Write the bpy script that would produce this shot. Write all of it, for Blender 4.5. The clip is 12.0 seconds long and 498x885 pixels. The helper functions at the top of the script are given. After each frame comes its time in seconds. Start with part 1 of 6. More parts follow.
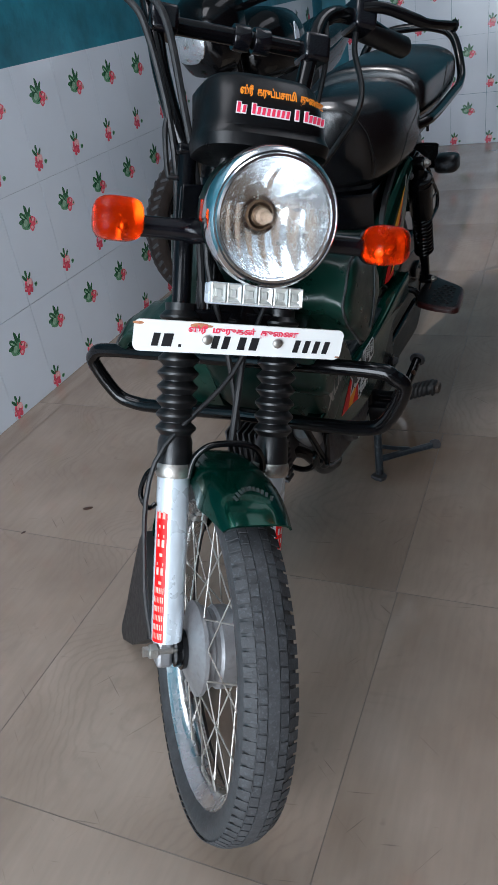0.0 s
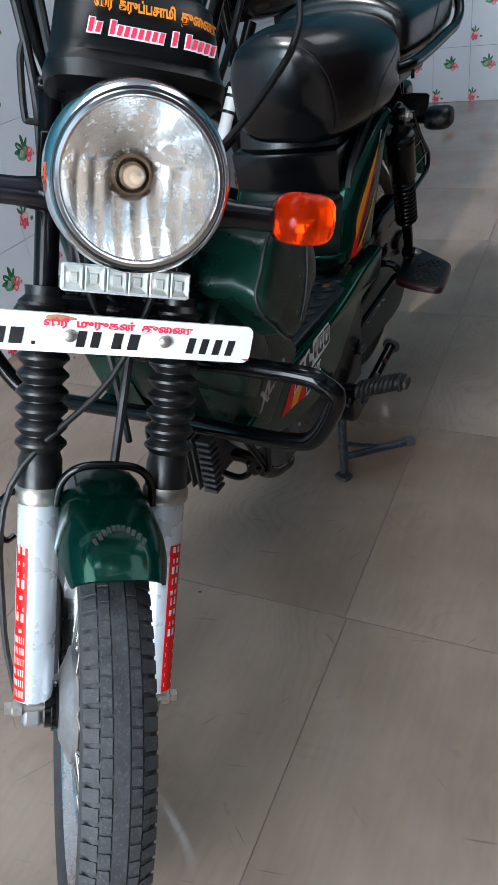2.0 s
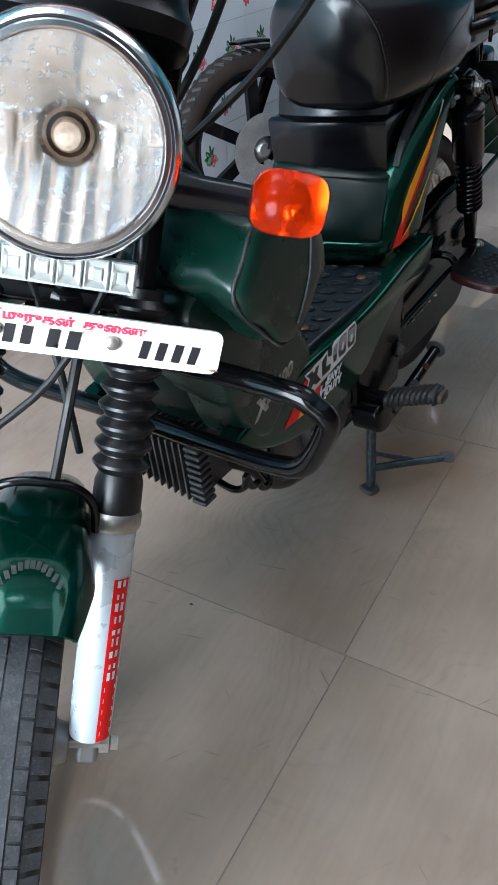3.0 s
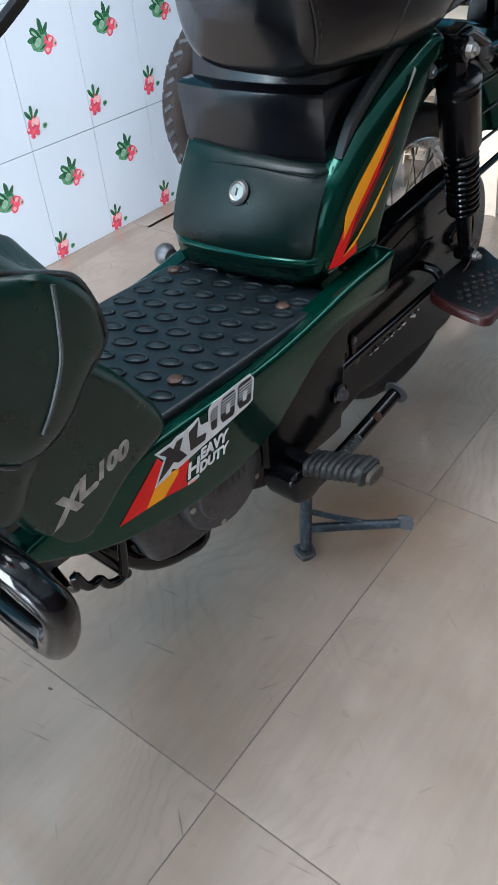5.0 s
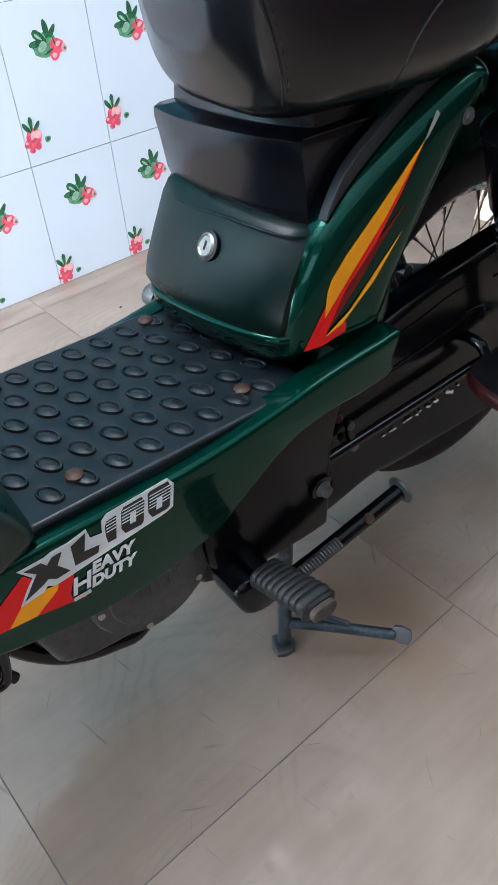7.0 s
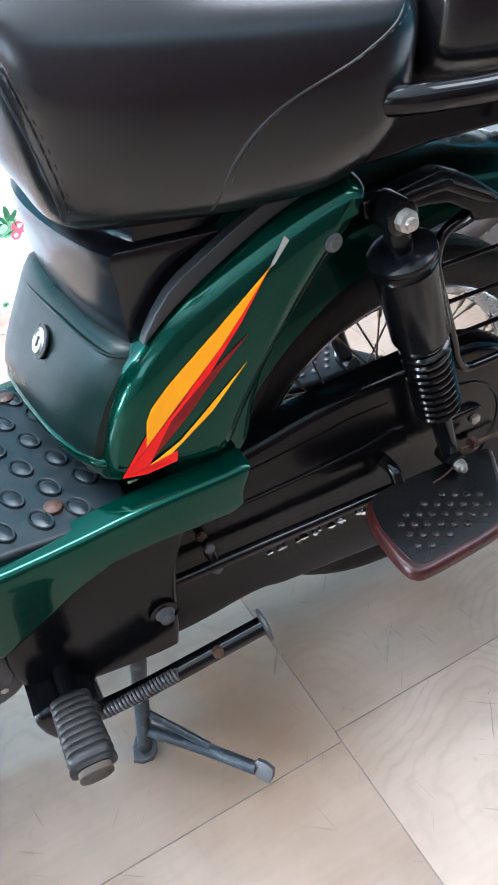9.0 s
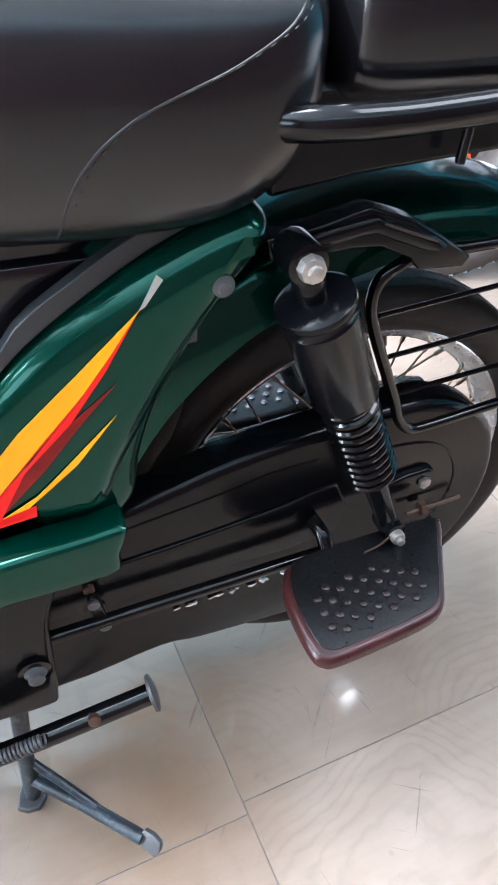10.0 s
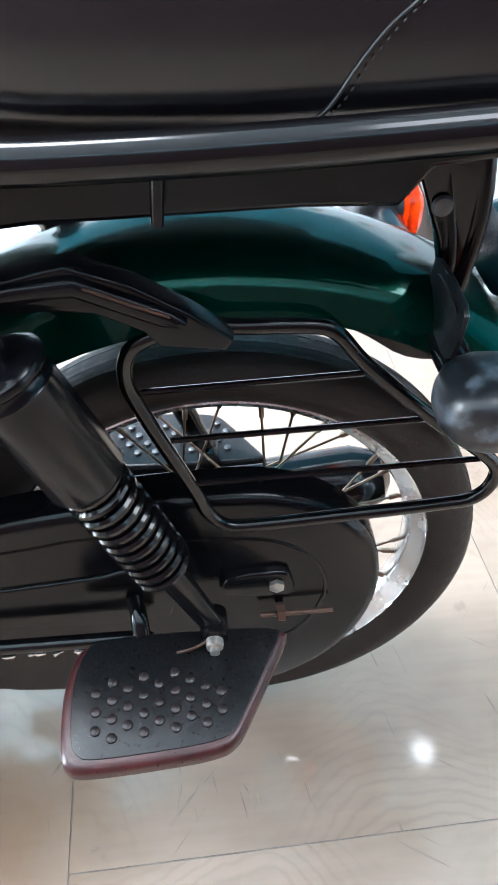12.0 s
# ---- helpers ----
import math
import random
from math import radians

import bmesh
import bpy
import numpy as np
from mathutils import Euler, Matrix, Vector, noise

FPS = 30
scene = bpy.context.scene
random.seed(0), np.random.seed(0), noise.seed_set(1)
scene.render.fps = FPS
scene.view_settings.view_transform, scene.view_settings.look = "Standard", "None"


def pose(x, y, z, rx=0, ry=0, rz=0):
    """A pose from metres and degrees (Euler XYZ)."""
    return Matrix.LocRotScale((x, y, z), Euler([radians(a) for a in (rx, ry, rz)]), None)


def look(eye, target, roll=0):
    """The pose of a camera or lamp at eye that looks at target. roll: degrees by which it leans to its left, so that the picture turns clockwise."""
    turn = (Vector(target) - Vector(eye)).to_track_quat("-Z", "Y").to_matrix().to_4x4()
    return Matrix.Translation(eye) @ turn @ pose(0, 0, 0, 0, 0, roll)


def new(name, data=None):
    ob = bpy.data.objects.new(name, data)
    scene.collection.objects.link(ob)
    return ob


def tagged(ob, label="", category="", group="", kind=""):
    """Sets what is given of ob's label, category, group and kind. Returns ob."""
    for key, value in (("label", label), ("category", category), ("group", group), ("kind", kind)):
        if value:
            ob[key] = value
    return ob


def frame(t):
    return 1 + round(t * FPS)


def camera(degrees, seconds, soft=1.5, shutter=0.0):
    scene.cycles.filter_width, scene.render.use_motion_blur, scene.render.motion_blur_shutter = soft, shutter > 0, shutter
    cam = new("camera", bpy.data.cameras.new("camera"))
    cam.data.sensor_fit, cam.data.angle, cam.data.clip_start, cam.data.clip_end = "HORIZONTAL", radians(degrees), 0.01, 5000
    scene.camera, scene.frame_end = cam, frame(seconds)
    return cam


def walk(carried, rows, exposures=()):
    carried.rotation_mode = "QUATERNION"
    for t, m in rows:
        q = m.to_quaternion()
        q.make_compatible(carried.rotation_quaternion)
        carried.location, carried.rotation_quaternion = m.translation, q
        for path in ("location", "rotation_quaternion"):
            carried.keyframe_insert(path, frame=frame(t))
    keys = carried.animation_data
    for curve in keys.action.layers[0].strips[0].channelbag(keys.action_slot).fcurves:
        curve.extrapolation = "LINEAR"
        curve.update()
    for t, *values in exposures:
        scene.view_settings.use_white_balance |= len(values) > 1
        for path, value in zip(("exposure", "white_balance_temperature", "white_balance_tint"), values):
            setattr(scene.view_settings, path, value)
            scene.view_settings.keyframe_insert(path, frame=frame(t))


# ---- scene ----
cam = camera(37.4, 12.0)
PATH = [
    (0, (0.255, -1.079, 1.065), (-0.497, 0.453, 0.022), -9.2),
    (0.5, (0.284, -1.05, 1.058), (-0.484, 0.466, 0.004), -10.5),
    (1, (0.301, -1.004, 1.037), (-0.495, 0.482, -0.04), -11.1),
    (1.5, (0.302, -0.93, 1.016), (-0.503, 0.549, -0.062), -8.8),
    (2, (0.302, -0.834, 0.998), (-0.474, 0.625, -0.13), -8.3),
    (2.5, (0.308, -0.75, 0.978), (-0.516, 0.663, -0.173), -8.3),
    (4.3, (0.346, -0.431, 0.898), (-0.751, 0.729, -0.306), -2.1),
    (4.5, (0.347, -0.4, 0.898), (-0.72, 0.782, -0.313), -2.9),
    (5, (0.33, -0.277, 0.893), (-0.66, 0.91, -0.375), -4.9),
    (5.5, (0.328, -0.202, 0.896), (-0.645, 1.002, -0.371), -4.4),
    (6, (0.337, -0.158, 0.891), (-0.733, 0.961, -0.376), -4.9),
    (6.5, (0.338, -0.079, 0.885), (-0.846, 0.921, -0.38), -5.0),
    (6.7, (0.338, -0.049, 0.882), (-0.858, 0.922, -0.392), -5.0),
    (8.3, (0.344, 0.203, 0.917), (-0.96, 0.967, -0.393), -2.4),
    (8.5, (0.351, 0.228, 0.917), (-0.972, 0.975, -0.383), -1.6),
    (9, (0.354, 0.28, 0.916), (-0.974, 1.025, -0.38), -1.2),
    (9.5, (0.342, 0.357, 0.917), (-0.946, 1.174, -0.376), 0.1),
    (10, (0.306, 0.432, 0.902), (-1.032, 1.098, -0.426), 2.9),
    (10.5, (0.288, 0.497, 0.894), (-1.039, 1.144, -0.456), 2.1),
    (11, (0.274, 0.578, 0.888), (-1.112, 1.003, -0.49), 1.8),
    (11.5, (0.288, 0.687, 0.902), (-1.166, 1.012, -0.433), 2.5),
    (12, (0.281, 0.756, 0.893), (-1.188, 0.963, -0.448), 1.3),
]
EXPOSURES = [(0, -1.0, 6250, 12), (1.5, -0.95, 6250, 12), (2.5, -0.33, 6150, 9), (4.5, 0.36, 6000, 9), (5.0, 0.6, 6000, 9), (5.5, 0.67, 6000, 8), (6.5, 0.56, 6000, 9), (8.5, 1.42, 5930, 10), (9.0, 1.74, 5930, 10), (9.5, 1.86, 5950, 12), (10.5, 2.29, 5930, 9), (11, 2.48, 5930, 8), (11.5, 2.44, 5950, 8), (12, 2.22, 6000, 7)]
walk(cam, [(t, look(eye, target, roll)) for t, eye, target, roll in PATH], EXPOSURES)

from mathutils import geometry

# ---- world and light ----
world = bpy.data.worlds.new("daylight")
scene.world = world
world.use_nodes = True
wn = world.node_tree.nodes
sky = wn.new("ShaderNodeTexSky")
sky.sky_type, sky.sun_disc = "NISHITA", False
sky.sun_elevation, sky.sun_rotation = radians(48), radians(200)
wn["Background"].inputs[1].default_value = 0.12
world.node_tree.links.new(sky.outputs[0], wn["Background"].inputs[0])

sun = new("sun", bpy.data.lights.new("sun", "SUN"))
sun.data.energy, sun.data.angle, sun.data.color = 2.5, radians(0.6), (1.0, 0.95, 0.88)
sun.matrix_world = look((-2.0, -6.0, 7.0), (0, 0, 0))


def opening_light(name, eye, target, sx, sy, watts, color):
    lamp = new(name, bpy.data.lights.new(name, "AREA"))
    lamp.data.shape, lamp.data.size, lamp.data.size_y = "RECTANGLE", sx, sy
    lamp.data.energy, lamp.data.color = watts, color
    lamp.matrix_world = look(eye, target)
    return lamp


opening_light("doorway_daylight", (-0.45, -2.95, 1.2), (-0.5, 0.0, 1.0), 1.65, 2.2, 260, (0.86, 0.94, 1.0))
# Unseen window added to brighten the headlight, plate and right front.
opening_light("window_daylight", (1.5, -2.95, 1.6), (0.6, 0.0, 0.8), 1.0, 1.0, 4, (0.88, 0.95, 1.0))
# Two unseen overhead lamps, added as soft fill for floor and seats.
opening_light("skylight_daylight", (-0.65, -0.6, 3.08), (-0.65, -0.6, 0.0), 0.9, 2.2, 66, (0.97, 0.98, 1.0))
opening_light("skylight_daylight", (0.8, 2.2, 3.08), (0.8, 2.2, 0.0), 1.0, 2.2, 24, (0.97, 0.98, 1.0))
for y, w in ((1.27, 0.16), (1.53, 0.14), (1.905, 0.13)):
    opening_light("vent_daylight", (-1.31, y, 2.76), (0.3, y - 0.5, 0.4), w * 0.7, 0.08, 0.22 * w / 0.16, (0.95, 0.97, 1.0))

# ---- materials ----


def material(name, color, rough=0.5, metal=0.0, vary=0.12, scale=12.0, bump=0.0, bump_scale=200.0, coat=0.0, dirt=0.0, dirt_color=(0.2, 0.17, 0.14), spec=0.5, rough_vary=0.12):
    m = bpy.data.materials.new(name)
    m.use_nodes = True
    nt = m.node_tree
    b = nt.nodes["Principled BSDF"]
    b.inputs["Metallic"].default_value = metal
    b.inputs["Specular IOR Level"].default_value = spec
    b.inputs["Coat Weight"].default_value = coat
    b.inputs["Coat Roughness"].default_value = 0.05
    tc = nt.nodes.new("ShaderNodeTexCoord")
    n1 = nt.nodes.new("ShaderNodeTexNoise")
    n1.inputs["Scale"].default_value, n1.inputs["Detail"].default_value = scale, 6
    nt.links.new(tc.outputs["Object"], n1.inputs["Vector"])
    ramp = nt.nodes.new("ShaderNodeMapRange")
    ramp.inputs[1].default_value, ramp.inputs[2].default_value = 0.3, 0.7
    ramp.inputs[3].default_value, ramp.inputs[4].default_value = 1 - vary, 1 + vary
    nt.links.new(n1.outputs[0], ramp.inputs[0])
    mul = nt.nodes.new("ShaderNodeMix")
    mul.data_type, mul.blend_type = "RGBA", "MULTIPLY"
    mul.inputs[0].default_value = 1.0
    mul.inputs[6].default_value = (*color, 1)
    nt.links.new(ramp.outputs[0], mul.inputs[7])
    out = mul.outputs[2]
    n2 = nt.nodes.new("ShaderNodeTexNoise")
    n2.inputs["Scale"].default_value, n2.inputs["Detail"].default_value = scale * 4.3, 8
    nt.links.new(tc.outputs["Object"], n2.inputs["Vector"])
    if dirt:
        dr = nt.nodes.new("ShaderNodeMapRange")
        dr.inputs[1].default_value, dr.inputs[2].default_value = 0.52, 0.78
        dr.inputs[3].default_value, dr.inputs[4].default_value = 0, dirt
        nt.links.new(n2.outputs[0], dr.inputs[0])
        mx = nt.nodes.new("ShaderNodeMix")
        mx.data_type = "RGBA"
        mx.inputs[7].default_value = (*dirt_color, 1)
        nt.links.new(dr.outputs[0], mx.inputs[0])
        nt.links.new(out, mx.inputs[6])
        out = mx.outputs[2]
    nt.links.new(out, b.inputs["Base Color"])
    rr = nt.nodes.new("ShaderNodeMapRange")
    rr.inputs[1].default_value, rr.inputs[2].default_value = 0.3, 0.75
    rr.inputs[3].default_value, rr.inputs[4].default_value = max(0.02, rough - rough_vary * rough), min(1, rough + rough_vary)
    nt.links.new(n2.outputs[0], rr.inputs[0])
    nt.links.new(rr.outputs[0], b.inputs["Roughness"])
    if bump:
        n3 = nt.nodes.new("ShaderNodeTexNoise")
        n3.inputs["Scale"].default_value, n3.inputs["Detail"].default_value = bump_scale, 4
        nt.links.new(tc.outputs["Object"], n3.inputs["Vector"])
        bp = nt.nodes.new("ShaderNodeBump")
        bp.inputs["Strength"].default_value, bp.inputs["Distance"].default_value = bump, 0.002
        nt.links.new(n3.outputs[0], bp.inputs["Height"])
        nt.links.new(bp.outputs[0], b.inputs["Normal"])
    return m


GREEN = material("green_flake_paint", (0.0005, 0.04, 0.026), 0.17, 0.7, 0.1, 6, coat=0.3, spec=0.12, rough_vary=0.04)
GREEN_DARK = material("green_plastic", (0.0012, 0.0095, 0.0075), 0.3, 0, 0.25, 8, 0.08, 500, dirt=0.12, dirt_color=(0.012, 0.015, 0.014), spec=0.28)
BLACK = material("black_gloss_paint", (0.002, 0.002, 0.0025), 0.13, 0, 0.2, 9, coat=0.1, dirt=0.05, dirt_color=(0.016, 0.013, 0.012), spec=0.3, rough_vary=0.05)
BLACK_SATIN = material("black_satin_metal", (0.0026, 0.0028, 0.0038), 0.16, 0, 0.25, 10, 0.03, 400, dirt=0.15, dirt_color=(0.008, 0.0078, 0.0085), spec=0.2, rough_vary=0.08)
PLASTIC = material("black_plastic", (0.004, 0.004, 0.0058), 0.15, 0, 0.2, 10, 0.05, 500, dirt=0.1, dirt_color=(0.016, 0.014, 0.013), spec=0.5, rough_vary=0.08)
RUBBER = material("black_rubber", (0.007, 0.007, 0.008), 0.5, 0, 0.2, 20, 0.15, 300, dirt=0.25, dirt_color=(0.06, 0.055, 0.05))
TYRE = material("tyre_rubber", (0.02, 0.0145, 0.0125), 0.55, 0, 0.3, 18, 0.2, 300, dirt=0.3, dirt_color=(0.03, 0.024, 0.021), spec=0.25)
TYRE_DUSTY = material("dusty_tyre_rubber", (0.035, 0.036, 0.039), 0.7, 0, 0.3, 70, 0.25, 300, dirt=0.55, dirt_color=(0.12, 0.13, 0.14))
# Grey carcass rubber, darker than the tread: groove shade put into its colour.
TYRE_GROOVE = material("groove_shade_tyre_rubber", (0.026, 0.027, 0.029), 0.65, 0, 0.3, 60, 0.2, 300, dirt=0.4, dirt_color=(0.07, 0.075, 0.08))
RED_FADED = material("faded_dark_red_vinyl", (0.2, 0.005, 0.005), 0.35, 0, 0.3, 40, spec=0.2)
SILVER_TIP = material("silver_grey_tip_vinyl", (0.35, 0.33, 0.3), 0.4, 0.2)
BROWN_SCUFF = material("scuffed_brown_rubber", (0.04, 0.028, 0.02), 0.7, 0, 0.4, 60, 0.3, 200)
PEG_RUBBER = material("worn_grey_rubber", (0.008, 0.008, 0.008), 0.5, 0, 0.3, 30, 0.2, 300, dirt=0.4, dirt_color=(0.04, 0.036, 0.032), spec=0.35)
STAND_PAINT = material("chipped_blue_black_paint", (0.012, 0.018, 0.024), 0.32, 0, 0.4, 20, 0.2, 200, dirt=0.75, dirt_color=(0.1, 0.12, 0.135), spec=0.45)
DUSTY_BLACK = material("dust_smeared_black_plastic", (0.006, 0.007, 0.009), 0.35, 0, 0.3, 12, 0.1, 200, dirt=0.7, dirt_color=(0.12, 0.15, 0.18))
LEATHER = material("black_leatherette", (0.005, 0.0048, 0.006), 0.21, 0, 0.12, 7, 0.02, 700, spec=0.6, rough_vary=0.03)
TRIM_GREY = material("dark_grey_trim_strip", (0.022, 0.024, 0.026), 0.4, 0, 0.15, 20)
MAT_RUBBER = material("ribbed_mat_rubber", (0.0055, 0.01, 0.013), 0.36, 0, 0.2, 12, 0.12, 300, dirt=0.22, dirt_color=(0.035, 0.04, 0.045), spec=0.42)
CHROME = material("chrome", (0.72, 0.73, 0.75), 0.1, 1.0, 0.08, 9, dirt=0.12, dirt_color=(0.3, 0.25, 0.2))
RIM_CHROME = material("dulled_rim_chrome", (0.7, 0.7, 0.71), 0.22, 1.0, 0.08, 9, dirt=0.15, dirt_color=(0.3, 0.25, 0.2))
STEEL = material("zinc_steel", (0.42, 0.4, 0.37), 0.38, 0.9, 0.2, 30, 0.1, 300, dirt=0.4, dirt_color=(0.2, 0.13, 0.08))
SILVER = material("silver_paint", (0.6, 0.66, 0.71), 0.26, 0.3, 0.05, 8, coat=0.3, dirt=0.08)
ALUMINIUM = material("cast_aluminium", (0.35, 0.35, 0.36), 0.45, 0.8, 0.15, 25, 0.15, 250, dirt=0.3)
ALU_DARK = material("sooty_cast_aluminium", (0.09, 0.09, 0.095), 0.5, 0.7, 0.2, 25, 0.15, 250, dirt=0.3, dirt_color=(0.05, 0.045, 0.04))
RUST = material("rusty_brown_steel", (0.06, 0.03, 0.02), 0.5, 0.4, 0.4, 30, 0.2, 200)
SPOKE_BROWN = material("rust_tinted_spoke_steel", (0.26, 0.19, 0.14), 0.35, 0.9, 0.3, 40, 0, 200, dirt=0.5, dirt_color=(0.12, 0.06, 0.03))
WORN_VINYL = material("scuffed_vinyl_edge", (0.03, 0.035, 0.036), 0.55, 0, 0.6, 60, 0.3, 300, dirt=0.6, dirt_color=(0.09, 0.1, 0.1))
RUST_STAIN = material("orange_rust_stain", (0.36, 0.15, 0.07), 0.7, 0, 0.6, 90)
WHITE = material("white_plate_paint", (0.8, 0.8, 0.78), 0.35, 0, 0.05, 9, coat=0.2, dirt=0.08, dirt_color=(0.5, 0.35, 0.25))
INK = material("black_ink", (0.01, 0.01, 0.012), 0.4)
RED = material("red_vinyl", (0.78, 0.006, 0.006), 0.35, 0, 0.05, 14, spec=0.25)
YELLOW = material("amber_yellow_vinyl", (0.98, 0.38, 0.0), 0.35, 0, 0.05, 14, spec=0.25)
PINK = material("pink_sticker_ink", (0.8, 0.03, 0.09), 0.4)
ORANGE_INK = material("orange_sticker_ink", (0.85, 0.25, 0.01), 0.4)
VINYL_WHITE = material("white_vinyl", (0.72, 0.73, 0.73), 0.35)
GLASS = bpy.data.materials.new("clear_glass")
GLASS.use_nodes = True
g = GLASS.node_tree.nodes["Principled BSDF"]
g.inputs["Transmission Weight"].default_value, g.inputs["Roughness"].default_value, g.inputs["IOR"].default_value = 1.0, 0.02, 1.3


def lens_material():
    """Moulded orange plastic with a square prism pattern on its inside."""
    m = bpy.data.materials.new("orange_lens_plastic")
    m.use_nodes = True
    nt, link = m.node_tree, m.node_tree.links.new
    b = nt.nodes["Principled BSDF"]
    b.inputs["Base Color"].default_value = (1.0, 0.048, 0.001, 1)
    b.inputs["Specular IOR Level"].default_value = 0.12
    b.inputs["Roughness"].default_value, b.inputs["IOR"].default_value = 0.12, 1.22
    b.inputs["Transmission Weight"].default_value = 0.86
    tc = nt.nodes.new("ShaderNodeTexCoord")
    cells = nt.nodes.new("ShaderNodeTexVoronoi")
    cells.inputs["Scale"].default_value, cells.inputs["Randomness"].default_value = 130.0, 0.35
    link(tc.outputs["Object"], cells.inputs["Vector"])
    bp = nt.nodes.new("ShaderNodeBump")
    bp.inputs["Strength"].default_value, bp.inputs["Distance"].default_value = 0.35, 0.002
    link(cells.outputs["Distance"], bp.inputs["Height"]), link(bp.outputs[0], b.inputs["Normal"])
    return m


ORANGE = lens_material()
REFLECTOR = material("reflector_mirror", (0.93, 0.97, 1.0), 0.2, 0.95, 0.04, 30)

GAITER = material("black_gaiter_rubber", (0.004, 0.004, 0.0045), 0.34, 0, 0.2, 20, 0.1, 300, dirt=0.12, dirt_color=(0.03, 0.028, 0.026))
BAG_VINYL = material("worn_green_vinyl", (0.0015, 0.02, 0.0135), 0.28, 0, 0.5, 9, 0.4, 38, dirt=0.35, dirt_color=(0.016, 0.024, 0.021), spec=0.5)

# ---- mesh helpers ----


def part(name, bm, mat, parent=None, label="", smooth=True, m=None, bevel=0.0):
    if m is not None:
        bm.transform(m)
    bmesh.ops.recalc_face_normals(bm, faces=bm.faces[:])
    me = bpy.data.meshes.new(name)
    bm.to_mesh(me)
    bm.free()
    if smooth:
        me.polygons.foreach_set("use_smooth", [True] * len(me.polygons))
        me.set_sharp_from_angle(angle=radians(38))
    me.materials.append(mat)
    ob = new(name, me)
    ob.parent = parent
    if bevel:
        md = ob.modifiers.new("bevel", "BEVEL")
        md.width, md.segments, md.limit_method, md.angle_limit = bevel, 2, "ANGLE", radians(40)
    if label:
        ob["label"] = label
    return ob


def thing(name, label, category, m=None, group=""):
    ob = new(name)
    if m is not None:
        ob.matrix_world = m
    return tagged(ob, label, category, group)


def add_box(bm, x0, x1, y0, y1, z0, z1, m=None):
    vs = [bm.verts.new(Vector((x, y, z))) for x in (x0, x1) for y in (y0, y1) for z in (z0, z1)]
    for a, b, c, d in ((0, 1, 3, 2), (4, 6, 7, 5), (0, 4, 5, 1), (2, 3, 7, 6), (0, 2, 6, 4), (1, 5, 7, 3)):
        bm.faces.new((vs[a], vs[b], vs[c], vs[d]))
    if m is not None:
        for v in vs:
            v.co = m @ v.co
    return bm


def box(*a, m=None):
    return add_box(bmesh.new(), *a, m=m)


def smooth_path(pts, per=6, closed=False):
    """Catmull-Rom through the points."""
    p = [Vector(q) for q in pts]
    n = len(p)
    out = []
    for i in range(n if closed else n - 1):
        a, b, c, d = (p[(i + k) % n] if closed else p[max(0, min(n - 1, i + k))] for k in (-1, 0, 1, 2))
        for j in range(per):
            t = j / per
            out.append(0.5 * (2 * b + (c - a) * t + (2 * a - 5 * b + 4 * c - d) * t * t + (3 * b - a - 3 * c + d) * t**3))
    if not closed:
        out.append(p[-1])
    return out


def add_tube(bm, pts, r, seg=10, closed=False, caps=True):
    """A round tube along points; r is a number or one radius for each point."""
    pts = [Vector(p) for p in pts]
    n = len(pts)
    rad = r if isinstance(r, (list, tuple)) else [r] * n
    rings, up = [], None
    for i, p in enumerate(pts):
        a = pts[(i - 1) % n] if closed or i else pts[0]
        b = pts[(i + 1) % n] if closed or i < n - 1 else pts[-1]
        d = (b - a).normalized()
        if up is None:
            up = d.orthogonal().normalized()
        up = (up - d * up.dot(d))
        up = up.normalized() if up.length > 1e-6 else d.orthogonal().normalized()
        side = d.cross(up)
        rings.append([bm.verts.new(p + rad[i] * (math.cos(k * math.tau / seg) * up + math.sin(k * math.tau / seg) * side)) for k in range(seg)])
    for i in range(n if closed else n - 1):
        A, B = rings[i], rings[(i + 1) % n]
        for k in range(seg):
            bm.faces.new((A[k], A[(k + 1) % seg], B[(k + 1) % seg], B[k]))
    if caps and not closed:
        bm.faces.new(rings[0][::-1])
        bm.faces.new(rings[-1])
    return bm


def tube(pts, r, seg=10, closed=False, per=0):
    if per:
        pts = smooth_path(pts, per, closed)
    return add_tube(bmesh.new(), pts, r, seg, closed)


def add_lathe(bm, profile, m=Matrix(), seg=32, closed=False, cap=True):
    """Turns (radius, along z) round the z axis of m."""
    rings = []
    for r, z in profile:
        rings.append([bm.verts.new(m @ Vector((r * math.cos(k * math.tau / seg), r * math.sin(k * math.tau / seg), z))) for k in range(seg)])
    for i in range(len(rings) if closed else len(rings) - 1):
        A, B = rings[i], rings[(i + 1) % len(rings)]
        for k in range(seg):
            bm.faces.new((A[k], A[(k + 1) % seg], B[(k + 1) % seg], B[k]))
    if cap and not closed:
        bm.faces.new(rings[0][::-1])
        bm.faces.new(rings[-1])
    return bm


def lathe(profile, m=Matrix(), seg=32, closed=False, cap=True):
    return add_lathe(bmesh.new(), profile, m, seg, closed, cap)


def along(a, b):
    """A pose at a whose z axis points to b."""
    a, b = Vector(a), Vector(b)
    return Matrix.Translation(a) @ (b - a).to_track_quat("Z", "Y").to_matrix().to_4x4()


def add_rod(bm, a, b, r, seg=10):
    return add_lathe(bm, [(r, 0), (r, (Vector(b) - Vector(a)).length)], along(a, b), seg)


def rod(a, b, r, seg=12):
    return add_rod(bmesh.new(), a, b, r, seg)


